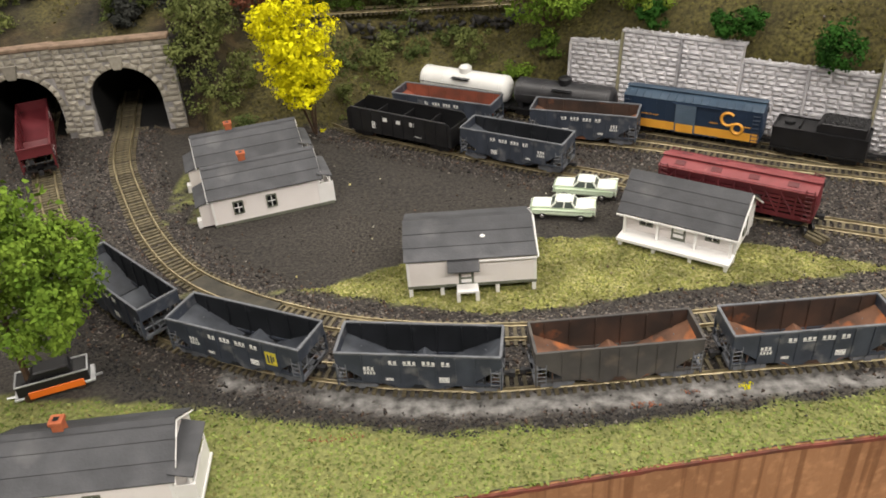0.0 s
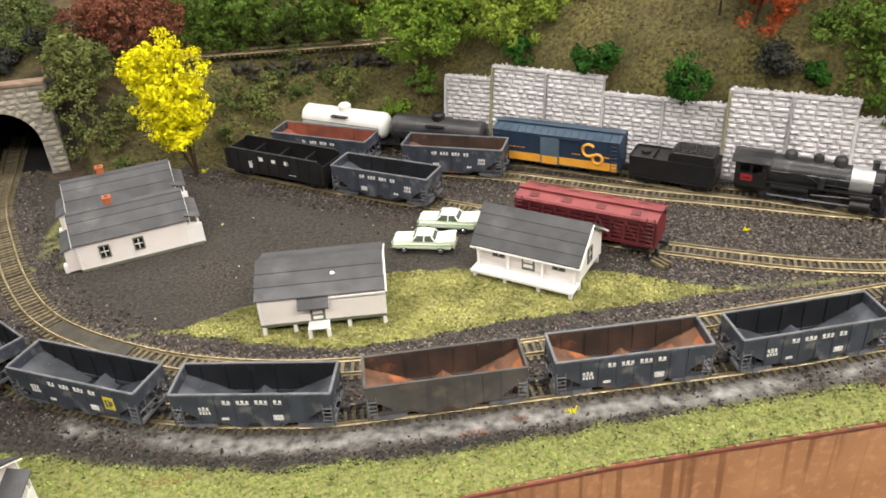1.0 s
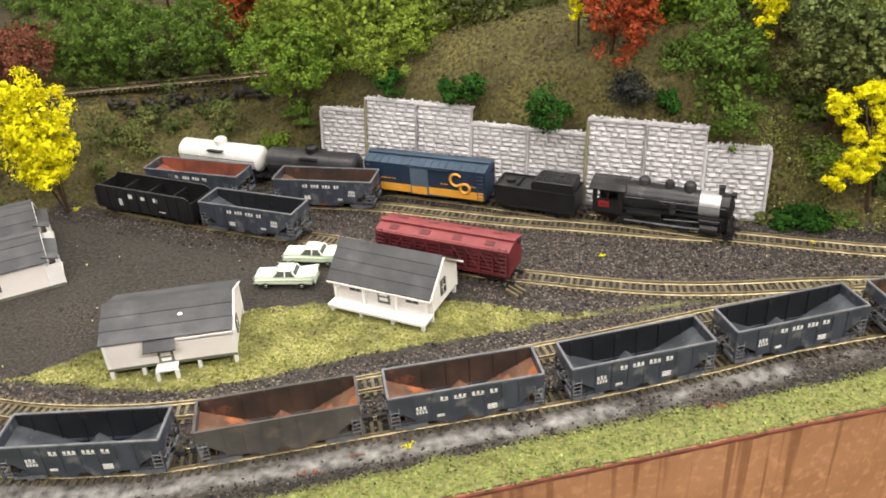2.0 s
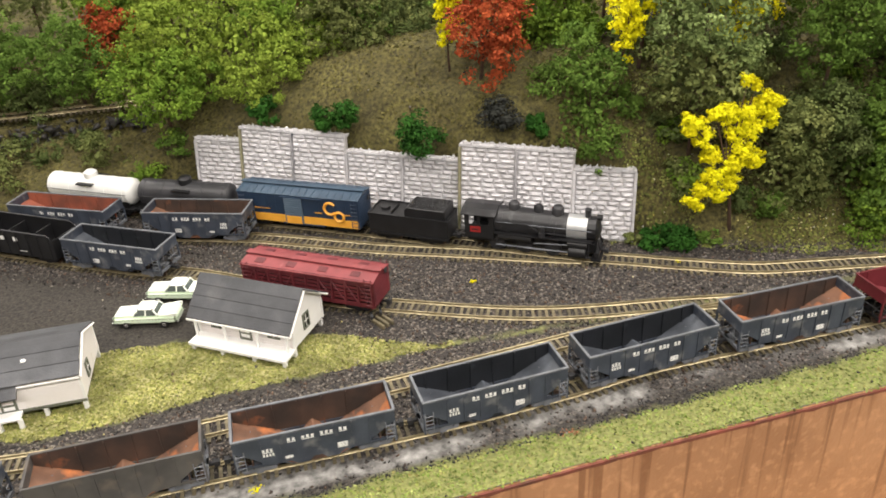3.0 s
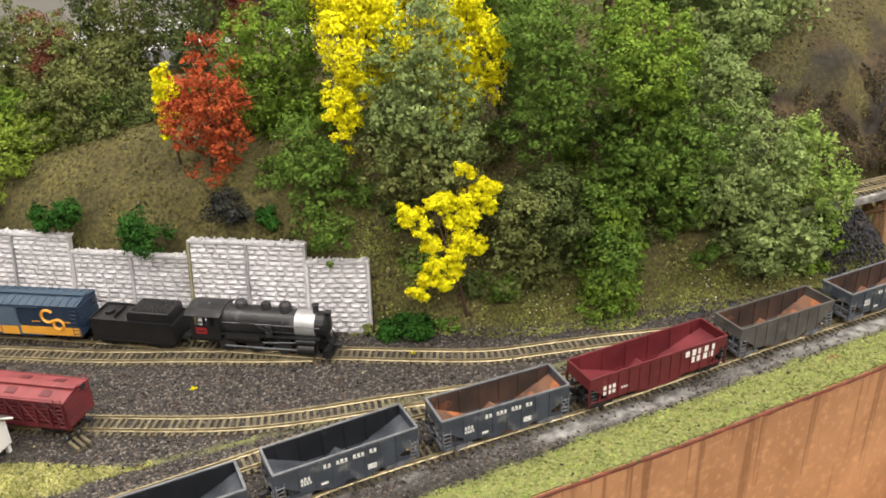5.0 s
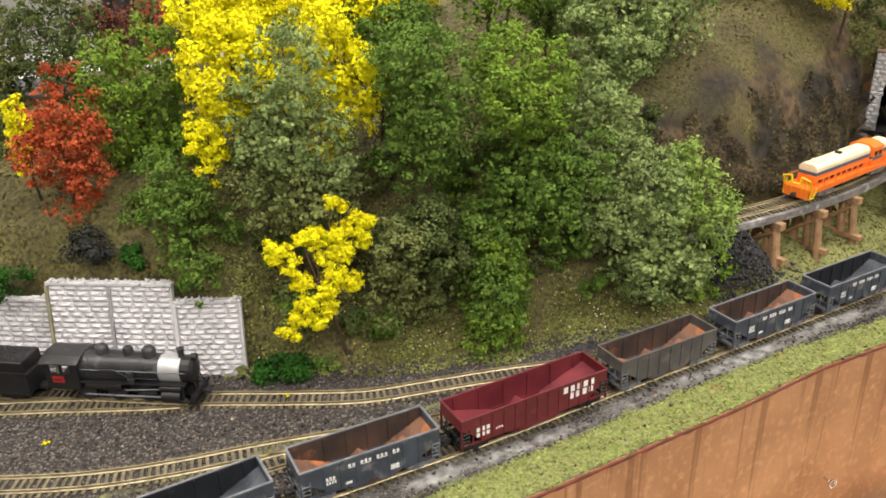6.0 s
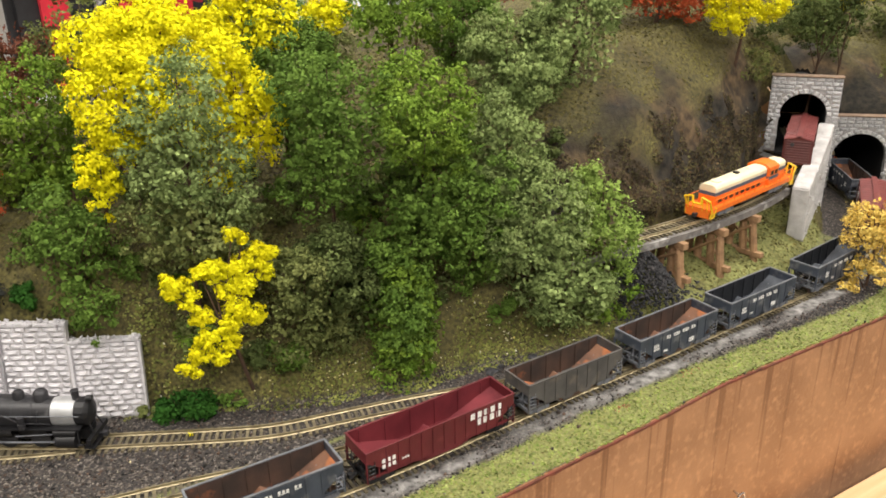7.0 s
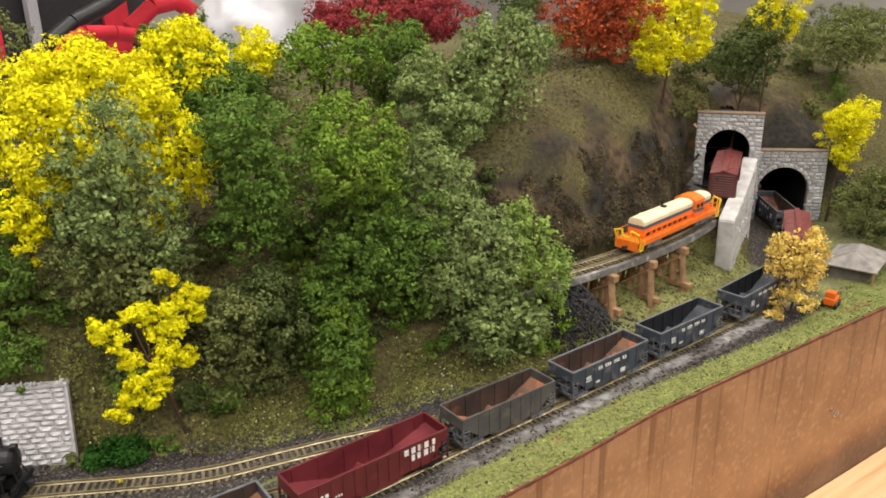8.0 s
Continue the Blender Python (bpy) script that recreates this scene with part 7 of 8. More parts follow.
def crown_points(rx, rz, n_clump, per, rng):
    """Leafy tufts on a crown of several uneven lobes: places and normals of the flakes, and the middles of the tufts."""
    n_lobe = int(rng.integers(7, 12))
    ld = rng.normal(size=(n_lobe, 3))
    ld /= np.linalg.norm(ld, axis=1)[:, None]
    lobe_c = ld * rng.uniform(0.35, 0.72, (n_lobe, 1))
    lobe_r = rng.uniform(0.30, 0.54, n_lobe)
    which = rng.integers(0, n_lobe, n_clump)
    d = rng.normal(size=(n_clump, 3)) + np.array((0, 0, 0.3))
    d /= np.linalg.norm(d, axis=1)[:, None]
    c = lobe_c[which] + d * (lobe_r[which] * rng.uniform(0.72, 1.08, n_clump))[:, None]
    deep = np.linalg.norm(c, axis=1)
    keep = (deep > rng.uniform(0.25, 0.62, n_clump)) & (rng.random(n_clump) > 0.45 * (c[:, 1] > 0.45))
    c, d = c[keep], d[keep]
    c = c * np.array([rx, rx, rz])
    cr = np.minimum(rng.uniform(0.0050, 0.0105, len(c)), 0.30 * rx)
    pts, nrm = clump_flakes(c, cr, per, rng, d)
    return pts, nrm, c


def inner_leaves(rx, rz, n, rng):
    """Larger leaves in the shaded heart of a crown: places and normals."""
    q = rng.normal(size=(n, 3))
    q /= np.linalg.norm(q, axis=1)[:, None]
    return q * rng.uniform(0.02, 0.62, (n, 1)) ** 0.6 * np.array((rx, rx, rz)), rng.normal(size=(n, 3)) + 0.5 * q


def tree(x, y, z, rx, rz, kind, label, base=None, dense=1.0, crumb=0.0015, name="tree", group="trees on the hillside", seed=0):
    rng = np.random.default_rng(seed + 11)
    area = (rx * rz + rx * rx) / 0.0045
    n_clump = int(max(20, 185 * area ** 0.85 * dense))
    pts, nrm, clumps = crown_points(rx, rz, n_clump, 44, rng)
    bx, by = base if base else (x, y + 0.004)
    bz = height(bx, by) - 0.006
    root = thing(name, pose(bx, by, bz), label, name.replace("_", " "), group)
    top = Vector((x - bx, y - by, z - bz))
    tr = Shape()
    low = Vector((0, 0, 0))
    r0 = 0.0011 + rx * 0.022
    spine = [low, low.lerp(top, 0.45) + Vector((rng.uniform(-1, 1) * 0.003, 0, 0)), top, top + Vector((0, 0, rz * 0.6))]
    for k in range(3):
        tr.rod(spine[k], spine[k + 1], r0 * (1 - 0.28 * k), 7, r0 * (1 - 0.28 * (k + 1)))
    part("trunk", tr, BARK, root, "thin brown trunk")
    for k in range(min(8, len(clumps))):
        c = Vector(clumps[k * max(1, len(clumps) // 8)]) + top
        s = low.lerp(top, rng.uniform(0.5, 1.0))
        part("limb", Shape().rod(s, c, r0 * 0.4, 5, r0 * 0.12), BARK, root)
    core, core_n = inner_leaves(rx, rz, int(420 * area), rng)
    size = np.r_[rng.uniform(0.6, 1.35, len(pts)) * crumb, rng.uniform(0.0022, 0.0036, len(core))]
    v, f = flakes(np.r_[pts, core] + np.array(top), np.r_[nrm, core_n], size, rng)
    share("crown", quick_mesh("crown", v, f, LEAF[kind]), root, Matrix())
    return root


LABELS = {"green": "bright green foam foliage tree", "mid": "mid green foam foliage tree", "lime": "light green foam foliage tree", "olive": "olive green foam foliage tree", "pale": "pale green foam foliage tree", "sage": "pale sage green foam foliage tree", "dark": "dark olive foam foliage tree", "yellow": "vivid yellow autumn foam tree", "ochre": "ochre autumn foam tree", "red": "orange-red autumn foam tree", "brown": "red-brown autumn foam tree", "crimson": "crimson autumn foam tree", "pine": "deep green round foam bush", "black": "blackish green foam bush"}
BACK_TREES = [
    (-0.075, 1.057, 0.159, 0.076, 0.055, "mid"),
    (-0.014, 1.052, 0.104, 0.043, 0.032, "dark"),
    (0.089, 1.081, 0.177, 0.039, 0.036, "red"),
    (0.160, 0.936, 0.142, 0.061, 0.046, "green"),
    (0.269, 0.965, 0.157, 0.073, 0.050, "lime"),
    (0.365, 0.985, 0.152, 0.062, 0.041, "lime"),
    (0.456, 0.949, 0.152, 0.060, 0.040, "olive"),
    (0.049, 1.041, 0.158, 0.049, 0.049, "mid"),
    (0.182, 0.985, 0.183, 0.061, 0.051, "lime"),
    (0.313, 1.011, 0.176, 0.067, 0.040, "green"),
    (0.438, 0.947, 0.155, 0.046, 0.036, "dark"),
    (0.502, 0.792, 0.228, 0.040, 0.052, "red"),
    (0.474, 0.815, 0.225, 0.013, 0.036, "yellow"),
    (0.345, 1.000, 0.190, 0.026, 0.046, "brown"),
    (0.160, 1.120, 0.225, 0.060, 0.055, "lime"),
    (0.240, 1.100, 0.225, 0.058, 0.055, "lime"),
    (0.320, 1.090, 0.220, 0.055, 0.052, "olive"),
    (0.080, 1.140, 0.225, 0.060, 0.055, "green"),
    (0.420, 1.050, 0.205, 0.050, 0.050, "olive"),
    (0.604, 0.837, 0.193, 0.042, 0.039, "green"),
    (0.591, 0.719, 0.145, 0.036, 0.055, "mid"),
    (-0.179, 1.004, 0.151, 0.065, 0.037, "brown"),
    (-0.236, 0.922, 0.130, 0.038, 0.038, "olive"),
]
SLOPE_TREES = [
    (0.769, 0.643, 0.093, 0.044, 0.054, "olive"),
    (0.852, 0.620, 0.075, 0.035, 0.055, "mid"),
    (0.397, 0.952, 0.195, 0.060, 0.090, "olive"),
    (0.579, 0.830, 0.230, 0.051, 0.070, "green"),
    (0.589, 0.770, 0.141, 0.042, 0.033, "mid"),
    (0.656, 0.742, 0.277, 0.049, 0.051, "yellow"),
    (0.747, 0.725, 0.263, 0.040, 0.058, "yellow"),
    (0.623, 0.713, 0.217, 0.015, 0.024, "yellow"),
    (0.692, 0.690, 0.248, 0.056, 0.088, "sage"),
    (0.684, 0.672, 0.170, 0.046, 0.031, "olive"),
    (0.815, 0.665, 0.254, 0.059, 0.064, "mid"),
    (0.895, 0.642, 0.255, 0.054, 0.049, "green"),
    (0.901, 0.635, 0.187, 0.056, 0.058, "mid"),
    (0.794, 0.645, 0.104, 0.042, 0.051, "dark"),
    (0.858, 0.615, 0.068, 0.041, 0.060, "green"),
    (0.867, 0.636, 0.141, 0.038, 0.043, "mid"),
]
RIDGE_TREES = [
    (0.991, 0.648, 0.199, 0.044, 0.055, "sage"),
    (0.998, 0.610, 0.128, 0.055, 0.067, "sage"),
    (1.066, 0.588, 0.138, 0.036, 0.054, "pale"),
    (1.020, 0.574, 0.079, 0.047, 0.045, "sage"),
    (0.941, 0.623, 0.133, 0.038, 0.049, "mid"),
    (0.926, 0.767, 0.323, 0.044, 0.035, "green"),
    (0.996, 0.762, 0.318, 0.045, 0.042, "mid"),
    (1.031, 0.712, 0.284, 0.046, 0.054, "sage"),
    (1.082, 0.742, 0.262, 0.036, 0.050, "dark"),
    (1.138, 0.737, 0.298, 0.054, 0.058, "sage"),
    (1.105, 0.904, 0.347, 0.071, 0.032, "crimson"),
    (1.053, 0.960, 0.343, 0.044, 0.025, "crimson"),
    (0.776, 0.780, 0.328, 0.040, 0.037, "yellow"),
    (0.707, 0.821, 0.322, 0.051, 0.032, "yellow"),
    (0.654, 0.838, 0.314, 0.037, 0.032, "yellow"),
    (0.869, 0.803, 0.325, 0.022, 0.022, "yellow"),
    (0.808, 0.769, 0.275, 0.050, 0.067, "mid"),
]
EAST_TREES = [
    (1.369, 0.849, 0.336, 0.066, 0.050, "red"),
    (1.462, 0.785, 0.326, 0.046, 0.050, "yellow"),
    (1.594, 0.764, 0.285, 0.041, 0.053, "dark"),
    (1.669, 0.782, 0.320, 0.034, 0.030, "yellow"),
    (1.758, 0.693, 0.160, 0.032, 0.048, "yellow"),
    (1.742, 0.627, 0.062, 0.047, 0.063, "olive"),
    (1.932, 0.826, 0.275, 0.078, 0.049, "olive"),
]
# tufts of the open-crowned yellow tree: x, y, z, radius
YELLOW_OPEN = [
    (0.710, 0.640, 0.168, 0.0068), (0.719, 0.639, 0.162, 0.0047), (0.727, 0.636, 0.145, 0.0140), (0.739, 0.637, 0.147, 0.0088),
    (0.734, 0.634, 0.131, 0.0088), (0.707, 0.634, 0.138, 0.0146), (0.689, 0.634, 0.141, 0.0125), (0.678, 0.633, 0.141, 0.0073),
    (0.698, 0.630, 0.121, 0.0104), (0.713, 0.631, 0.122, 0.0125), (0.704, 0.626, 0.103, 0.0146), (0.718, 0.626, 0.095, 0.0104),
    (0.689, 0.624, 0.093, 0.0156), (0.672, 0.625, 0.104, 0.0104), (0.664, 0.628, 0.121, 0.0104), (0.659, 0.631, 0.135, 0.0104),
    (0.650, 0.632, 0.142, 0.0062), (0.651, 0.629, 0.131, 0.0062), (0.673, 0.621, 0.084, 0.0104), (0.695, 0.621, 0.077, 0.0104),
    (0.666, 0.618, 0.074, 0.0104), (0.683, 0.618, 0.066, 0.0083), (0.652, 0.616, 0.068, 0.0062), (0.660, 0.615, 0.060, 0.0047),
]
OCHRE = [
    (1.413, 0.519, 0.066, 0.039, 0.054, "ochre"),
    (1.387, 0.514, 0.017, 0.034, 0.026, "ochre"),
]
seed = 0
for row in (BACK_TREES, SLOPE_TREES, RIDGE_TREES, EAST_TREES):
    for x, y, z, rx, rz, kind in row:
        seed += 1
        grow = 1.45 if row in (EAST_TREES,) or (row is RIDGE_TREES and y > 0.8) else 1.22
        z, rx, rz = z - 0.22 * rz, rx * grow, rz * 1.36
        by = y + 0.015
        while height(x, by) > z - rz * 0.3 and by > y - 0.05:
            by -= 0.01
        tree(x, y, z, rx, rz, kind, LABELS[kind] + " on the hillside", base=(x, by), seed=seed, dense=1.35 if kind == "yellow" else 0.78 if row is BACK_TREES else 1.0)
for i, (x, y, kind) in enumerate([(0.36, 1.03, "brown"), (0.44, 1.08, "olive"), (0.52, 1.02, "dark"), (0.30, 1.12, "olive"), (0.58, 1.08, "brown"), (0.66, 1.05, "olive"), (0.40, 1.17, "dark"), (0.74, 1.02, "mid"), (0.22, 1.16, "olive"), (0.10, 1.18, "mid"), (-0.02, 1.2, "olive"), (-0.14, 1.16, "dark"), (1.30, 0.93, "dark"), (1.12, 0.98, "olive"), (0.86, 1.04, "mid"), (0.96, 1.06, "olive")]):
    r = 0.045 + 0.012 * (i % 3)
    tree(x, y, height(x, y) + r * 1.5, r, r * 1.35, kind, LABELS[kind] + " on the ridge", base=(x, y + 0.01), seed=700 + i, dense=0.7)
tree(-0.242, 0.436, 0.118, 0.080, 0.076, "green", "large bright green foam tree beside the front track", base=(-0.25, 0.44), seed=91, dense=1.5, crumb=0.0016)


def joined_tree(rows, base, label, seed, dense):
    """A tree whose open crown is made of several boughs."""
    root = None
    for i, (x, y, z, rx, rz, kind) in enumerate(rows):
        if root is None:
            root = tree(x, y, z, rx, rz, kind, label, base=base, seed=seed, dense=dense)
            continue
        rng = np.random.default_rng(seed + i)
        pts, nrm, clumps = crown_points(rx * 0.95, rz, int(max(14, 45 * (rx * rz + rx * rx) / 0.0025 * dense)), 44, rng)
        off = np.array((x, y, z)) - np.array(root.matrix_basis.translation)
        share("bough", quick_mesh("bough", *flakes(pts + off, nrm, rng.uniform(0.6, 1.35, len(pts)) * 0.0017, rng), LEAF[kind]), root, Matrix())
        part("limb", Shape().rod((0, 0, 0), Vector(off), 0.0013, 5, 0.0006), BARK, root)
    return root


def open_tree(rows, base, kind, label, seed):
    """A sparse tree: bare limbs that each carry a ragged bough of small tufts."""
    rng = np.random.default_rng(seed)
    bx, by = base
    bz = height(bx, by) - 0.004
    root = thing("tree", pose(bx, by, bz), label, "tree", "trees on the hillside")
    fork = Vector((rows[12][0] - bx, rows[12][1] - by, rows[12][2] - bz))
    part("trunk", Shape().rod((0, 0, 0), fork * 0.55 + Vector((0.002, 0, 0)), 0.0021, 7, 0.0017).rod(fork * 0.55 + Vector((0.002, 0, 0)), fork, 0.0017, 7, 0.0012), BARK, root, "thin brown trunk")
    for x, y, z, r in rows:
        off = np.array((x - bx, y - by, z - bz))
        n = max(6, int(25 * (r / 0.010) ** 1.6))
        d = rng.normal(size=(n, 3))
        d /= np.linalg.norm(d, axis=1)[:, None]
        c = off + d * (r * 0.95 * rng.uniform(0.2, 1.0, (n, 1)) ** 0.6) * np.array((1, 0.8, 0.9))
        pts, nrm = clump_flakes(c, rng.uniform(0.0026, 0.0048, n), 40, rng, d)
        share("bough", quick_mesh("bough", *flakes(pts, nrm, rng.uniform(0.6, 1.3, len(pts)) * 0.0012, rng), LEAF[kind]), root, Matrix())
        part("limb", Shape().rod(fork, Vector(off), 0.0009, 5, 0.0004), BARK, root)
    return root


joined_tree([(-0.108, 0.848, 0.112, 0.046, 0.058, "yellow"), (-0.108, 0.845, 0.088, 0.044, 0.038, "yellow"), (-0.096, 0.843, 0.064, 0.030, 0.026, "yellow"), (-0.128, 0.845, 0.092, 0.036, 0.040, "yellow"), (-0.118, 0.843, 0.066, 0.030, 0.026, "yellow")], (-0.105, 0.86), "vivid yellow autumn foam tree by the sidings", 90, 1.2)
open_tree(YELLOW_OPEN, (0.712, 0.640), "yellow", "open-crowned vivid yellow tree leaning from the slope", 201)
joined_tree(OCHRE, (1.405, 0.515), "ochre autumn tree at the layout edge", 220, 0.8)


def bush(x, y, r, kind, label, seed, squash=0.8, z=None):
    rng = np.random.default_rng(seed)
    z = ground_z(x, y) if z is None else z - r * squash * 0.55
    pts, nrm, _ = crown_points(r, r * squash, int(14 + 1100 * r) * (2 if kind in ("pine", "black") else 1), 30, rng)
    v, f = flakes(pts, nrm, rng.uniform(0.6, 1.3, len(pts)) * 0.0017, rng)
    ob = new("bush", quick_mesh("bush", v, f, LEAF[kind]))
    ob.matrix_world = pose(x, y, z + r * squash * 0.55)
    return tagged(ob, label, "bush", "bushes on the slopes")


for i, (x, y, z, r, kind) in enumerate([(0.274, 0.881, 0.108, 0.019, "pine"), (0.338, 0.832, 0.112, 0.017, "pine"), (0.356, 0.826, 0.112, 0.018, "pine"), (0.434, 0.767, 0.095, 0.032, "pine"), (0.510, 0.757, 0.117, 0.024, "black"), (0.546, 0.740, 0.108, 0.015, "pine")]):
    bush(x, y, r, kind, LABELS[kind] + " on the slope above the wall", 300 + i, 0.9, z)
for i, (x, y, r, kind) in enumerate([(0.638, 0.657, 0.017, "pine"), (0.662, 0.648, 0.018, "pine"), (0.695, 0.642, 0.014, "mid"), (0.622, 0.665, 0.010, "olive")]):
    bush(x, y, r, kind, LABELS[kind].replace(" tree", " bush") + " at the end of the wall", 310 + i)
wild = np.random.default_rng(77)
for i in range(34):
    x, y = wild.uniform(-0.62, -0.24), wild.uniform(0.93, 1.14)
    kind = ("dark", "olive", "black", "dark")[i % 4]
    bush(x, y, wild.uniform(0.016, 0.034), kind, LABELS[kind].replace(" tree", " undergrowth") + " above the tunnels", 460 + i, 0.7)
for i in range(26):
    x, y = wild.uniform(1.48, 1.95), wild.uniform(0.78, 1.05)
    kind = ("dark", "olive", "dark", "mid")[i % 4]
    bush(x, y, wild.uniform(0.02, 0.045), kind, LABELS[kind].replace(" tree", " undergrowth") + " above the lower portal", 660 + i, 0.8)
for i in range(44):
    x = wild.uniform(0.63, 1.10)
    toe = np.interp(x, [0.62, 0.75, 0.95, 1.06], [0.678, 0.615, 0.585, 0.565])
    y = toe + wild.uniform(0.012, 0.15)
    bush(x, y, wild.uniform(0.012, 0.026), ("olive", "dark", "mid", "olive", "dark", "green")[i % 6], LABELS[("olive", "dark", "mid", "olive", "dark", "green")[i % 6]].replace(" tree", " undergrowth") + " on the slope", 500 + i, 0.8)
for i in range(46):
    x = wild.uniform(-0.22, 0.62)
    y = np.interp(x, [-0.22, 0.15, 0.4, 0.62], [1.09, 1.02, 0.93, 0.80]) + wild.uniform(0.0, 0.14)
    bush(x, y, wild.uniform(0.018, 0.036), ("olive", "dark", "mid", "olive")[i % 4], LABELS[("olive", "dark", "mid", "olive")[i % 4]].replace(" tree", " undergrowth") + " along the ridge", 600 + i, 0.9)
for i, (x, y, r, kind) in enumerate([(-0.215, 0.870, 0.034, "olive"), (-0.180, 0.840, 0.026, "dark"), (-0.235, 0.895, 0.034, "olive"), (-0.205, 0.905, 0.040, "olive"), (-0.06, 0.900, 0.030, "olive"), (-0.035, 0.938, 0.028, "olive"), (0.0, 0.978, 0.028, "dark"), (-0.07, 0.955, 0.032, "dark"),
                                    (0.08, 0.955, 0.028, "olive"), (0.125, 0.925, 0.026, "green"), (-0.13, 0.93, 0.035, "dark"), (0.16, 0.935, 0.022, "mid"), (-0.03, 0.97, 0.024, "olive"), (0.05, 0.985, 0.02, "dark")]):
    bush(x, y, r, kind, LABELS[kind].replace(" tree", " thicket") + " behind the sidings", 330 + i, 0.9)

# ---- loose ground cover ----
STONES = island_mat("mixed_ballast", [(0.022, 0.022, 0.022), (0.048, 0.043, 0.040), (0.080, 0.070, 0.062), (0.032, 0.030, 0.030), (0.136, 0.088, 0.064), (0.052, 0.046, 0.044), (0.240, 0.216, 0.192), (0.028, 0.026, 0.027), (0.068, 0.060, 0.056)], patch=0.35, pscale=25)
DARK_STONES = island_mat("dark_cinders", [(0.022, 0.022, 0.024), (0.05, 0.05, 0.052), (0.03, 0.03, 0.033), (0.075, 0.07, 0.07)])
GRASS = island_mat("yellow_green_turf", [(0.317, 0.317, 0.097), (0.220, 0.238, 0.062), (0.405, 0.370, 0.176), (0.282, 0.290, 0.079), (0.185, 0.207, 0.053), (0.334, 0.312, 0.114), (0.396, 0.365, 0.194)], patch=0.42, pscale=34)
FRONT_GRASS = island_mat("green_turf", [(0.192, 0.249, 0.056), (0.146, 0.205, 0.044), (0.281, 0.305, 0.110), (0.179, 0.235, 0.054), (0.133, 0.177, 0.044), (0.242, 0.277, 0.073), (0.223, 0.186, 0.069)], patch=0.5, pscale=70)
TURF = island_mat("olive_turf", [(0.083, 0.076, 0.024), (0.132, 0.118, 0.036), (0.066, 0.062, 0.02), (0.110, 0.098, 0.03), (0.165, 0.142, 0.048)], patch=0.35, pscale=30)
SCATTER = np.random.default_rng(21)


def scatter(name, label, count, xr, yr, want, size, material, base=(OCTA_V, OCTA_F), sink=0.3, flat=0.5):
    """Crumbs strewn where want(x, y) says so, as one thing of kind stuff."""
    x, y = SCATTER.uniform(*xr, count), SCATTER.uniform(*yr, count)
    ok = np.array([b > front_edge(a) - 0.0032 and SCATTER.random() < want(a, b) for a, b in zip(x, y)])
    x, y = x[ok], y[ok]
    s = SCATTER.uniform(*size, len(x))
    z = np.array([ground_z(a, b) for a, b in zip(x, y)]) + s * (0.5 - sink)
    if base is None:
        lean = np.array([(-steepness(a, b) * 0.5) for a, b in zip(x, y)])
        nrm = np.stack([np.zeros(len(x)), lean, np.ones(len(x))], 1) + 0.55 * SCATTER.normal(size=(len(x), 3))
        v, f = flakes(np.stack([x, y, z], 1), nrm, s * 1.25, SCATTER)
    else:
        v, f = chips(np.stack([x, y, z], 1), s, *base, flat=flat, rng=SCATTER)
    return tagged(new(name, quick_mesh(name, v, f, material)), label, name.split("_")[-1], kind="stuff")


def ballast_here(x, y):
    d = np.min((ALL_TRACK[:, 0] - x) ** 2 + (ALL_TRACK[:, 1] - y) ** 2)
    g, dust, scrub, soot = cover(x, y)
    if g > 0.5 or scrub > 0.5:
        return 0.02
    near = 1.0 if d < 0.045 ** 2 else (0.95 if x > 0.30 and y < 0.80 else 0.02)
    if d < 0.0085 ** 2:
        near = 0.35
    return near * (1 - 0.95 * dust)


scatter("track_ballast", "mixed grey and brown ballast crumbs along the tracks", 90000, (-0.48, 1.5), (0.38, 0.95), ballast_here, (0.0008, 0.0019), STONES, (TETRA_V, TETRA_F), flat=0.6)
CINDERS = island_mat("yard_cinders", [(0.012, 0.012, 0.012), (0.040, 0.036, 0.032), (0.020, 0.019, 0.018), (0.085, 0.072, 0.060), (0.028, 0.026, 0.025), (0.055, 0.045, 0.036)], patch=0.4, pscale=18)
scatter("yard_cinders", "fine dark cinders strewn over the yard", 13000, (-0.30, 0.36), (0.46, 0.92), lambda x, y: 0.75 if max(cover(x, y)[0], cover(x, y)[2]) < 0.3 and lawn(x, y) < -0.003 else 0, (0.0005, 0.0012), CINDERS, (TETRA_V, TETRA_F), flat=0.5, sink=0.6)


def coal_here(x, y):
    i = np.argmin((OUTER_XY[:, 0] - x) ** 2 + (OUTER_XY[:, 1] - y) ** 2)
    off = math.hypot(OUTER_XY[i, 0] - x, OUTER_XY[i, 1] - y)
    return 1.0 if OUTER_XY[i, 1] > y and 0.035 < off + 0.008 * noise.noise((x * 50, y * 50, 0)) < 0.062 and y > max(front_grass_line(x) - 0.003, front_edge(x) + 0.003) else 0.0


scatter("coal_chunks", "black coal chunks and cinders below the main track", 70000, (-0.42, 1.45), (0.38, 0.56), coal_here, (0.0006, 0.0013), DARK_STONES, (TETRA_V, TETRA_F), flat=0.5)
def front_grass_here(x, y):
    if y > front_grass_line(x) + 0.01 or y < front_edge(x) - 0.0022 - 0.001 * noise.noise((x * 120, 3, 0)):
        return 0.0
    return 1.0 if cover(x, y)[0] > 0.5 else 0.0


def hill_here(x, y):
    if height(x, y) < 0.001 or in_mouth(x, y):
        return 0.0
    _, _, scrub, soot = cover(x, y)
    return 0.0 if scrub < 0.5 or soot > 0.6 else 0.9


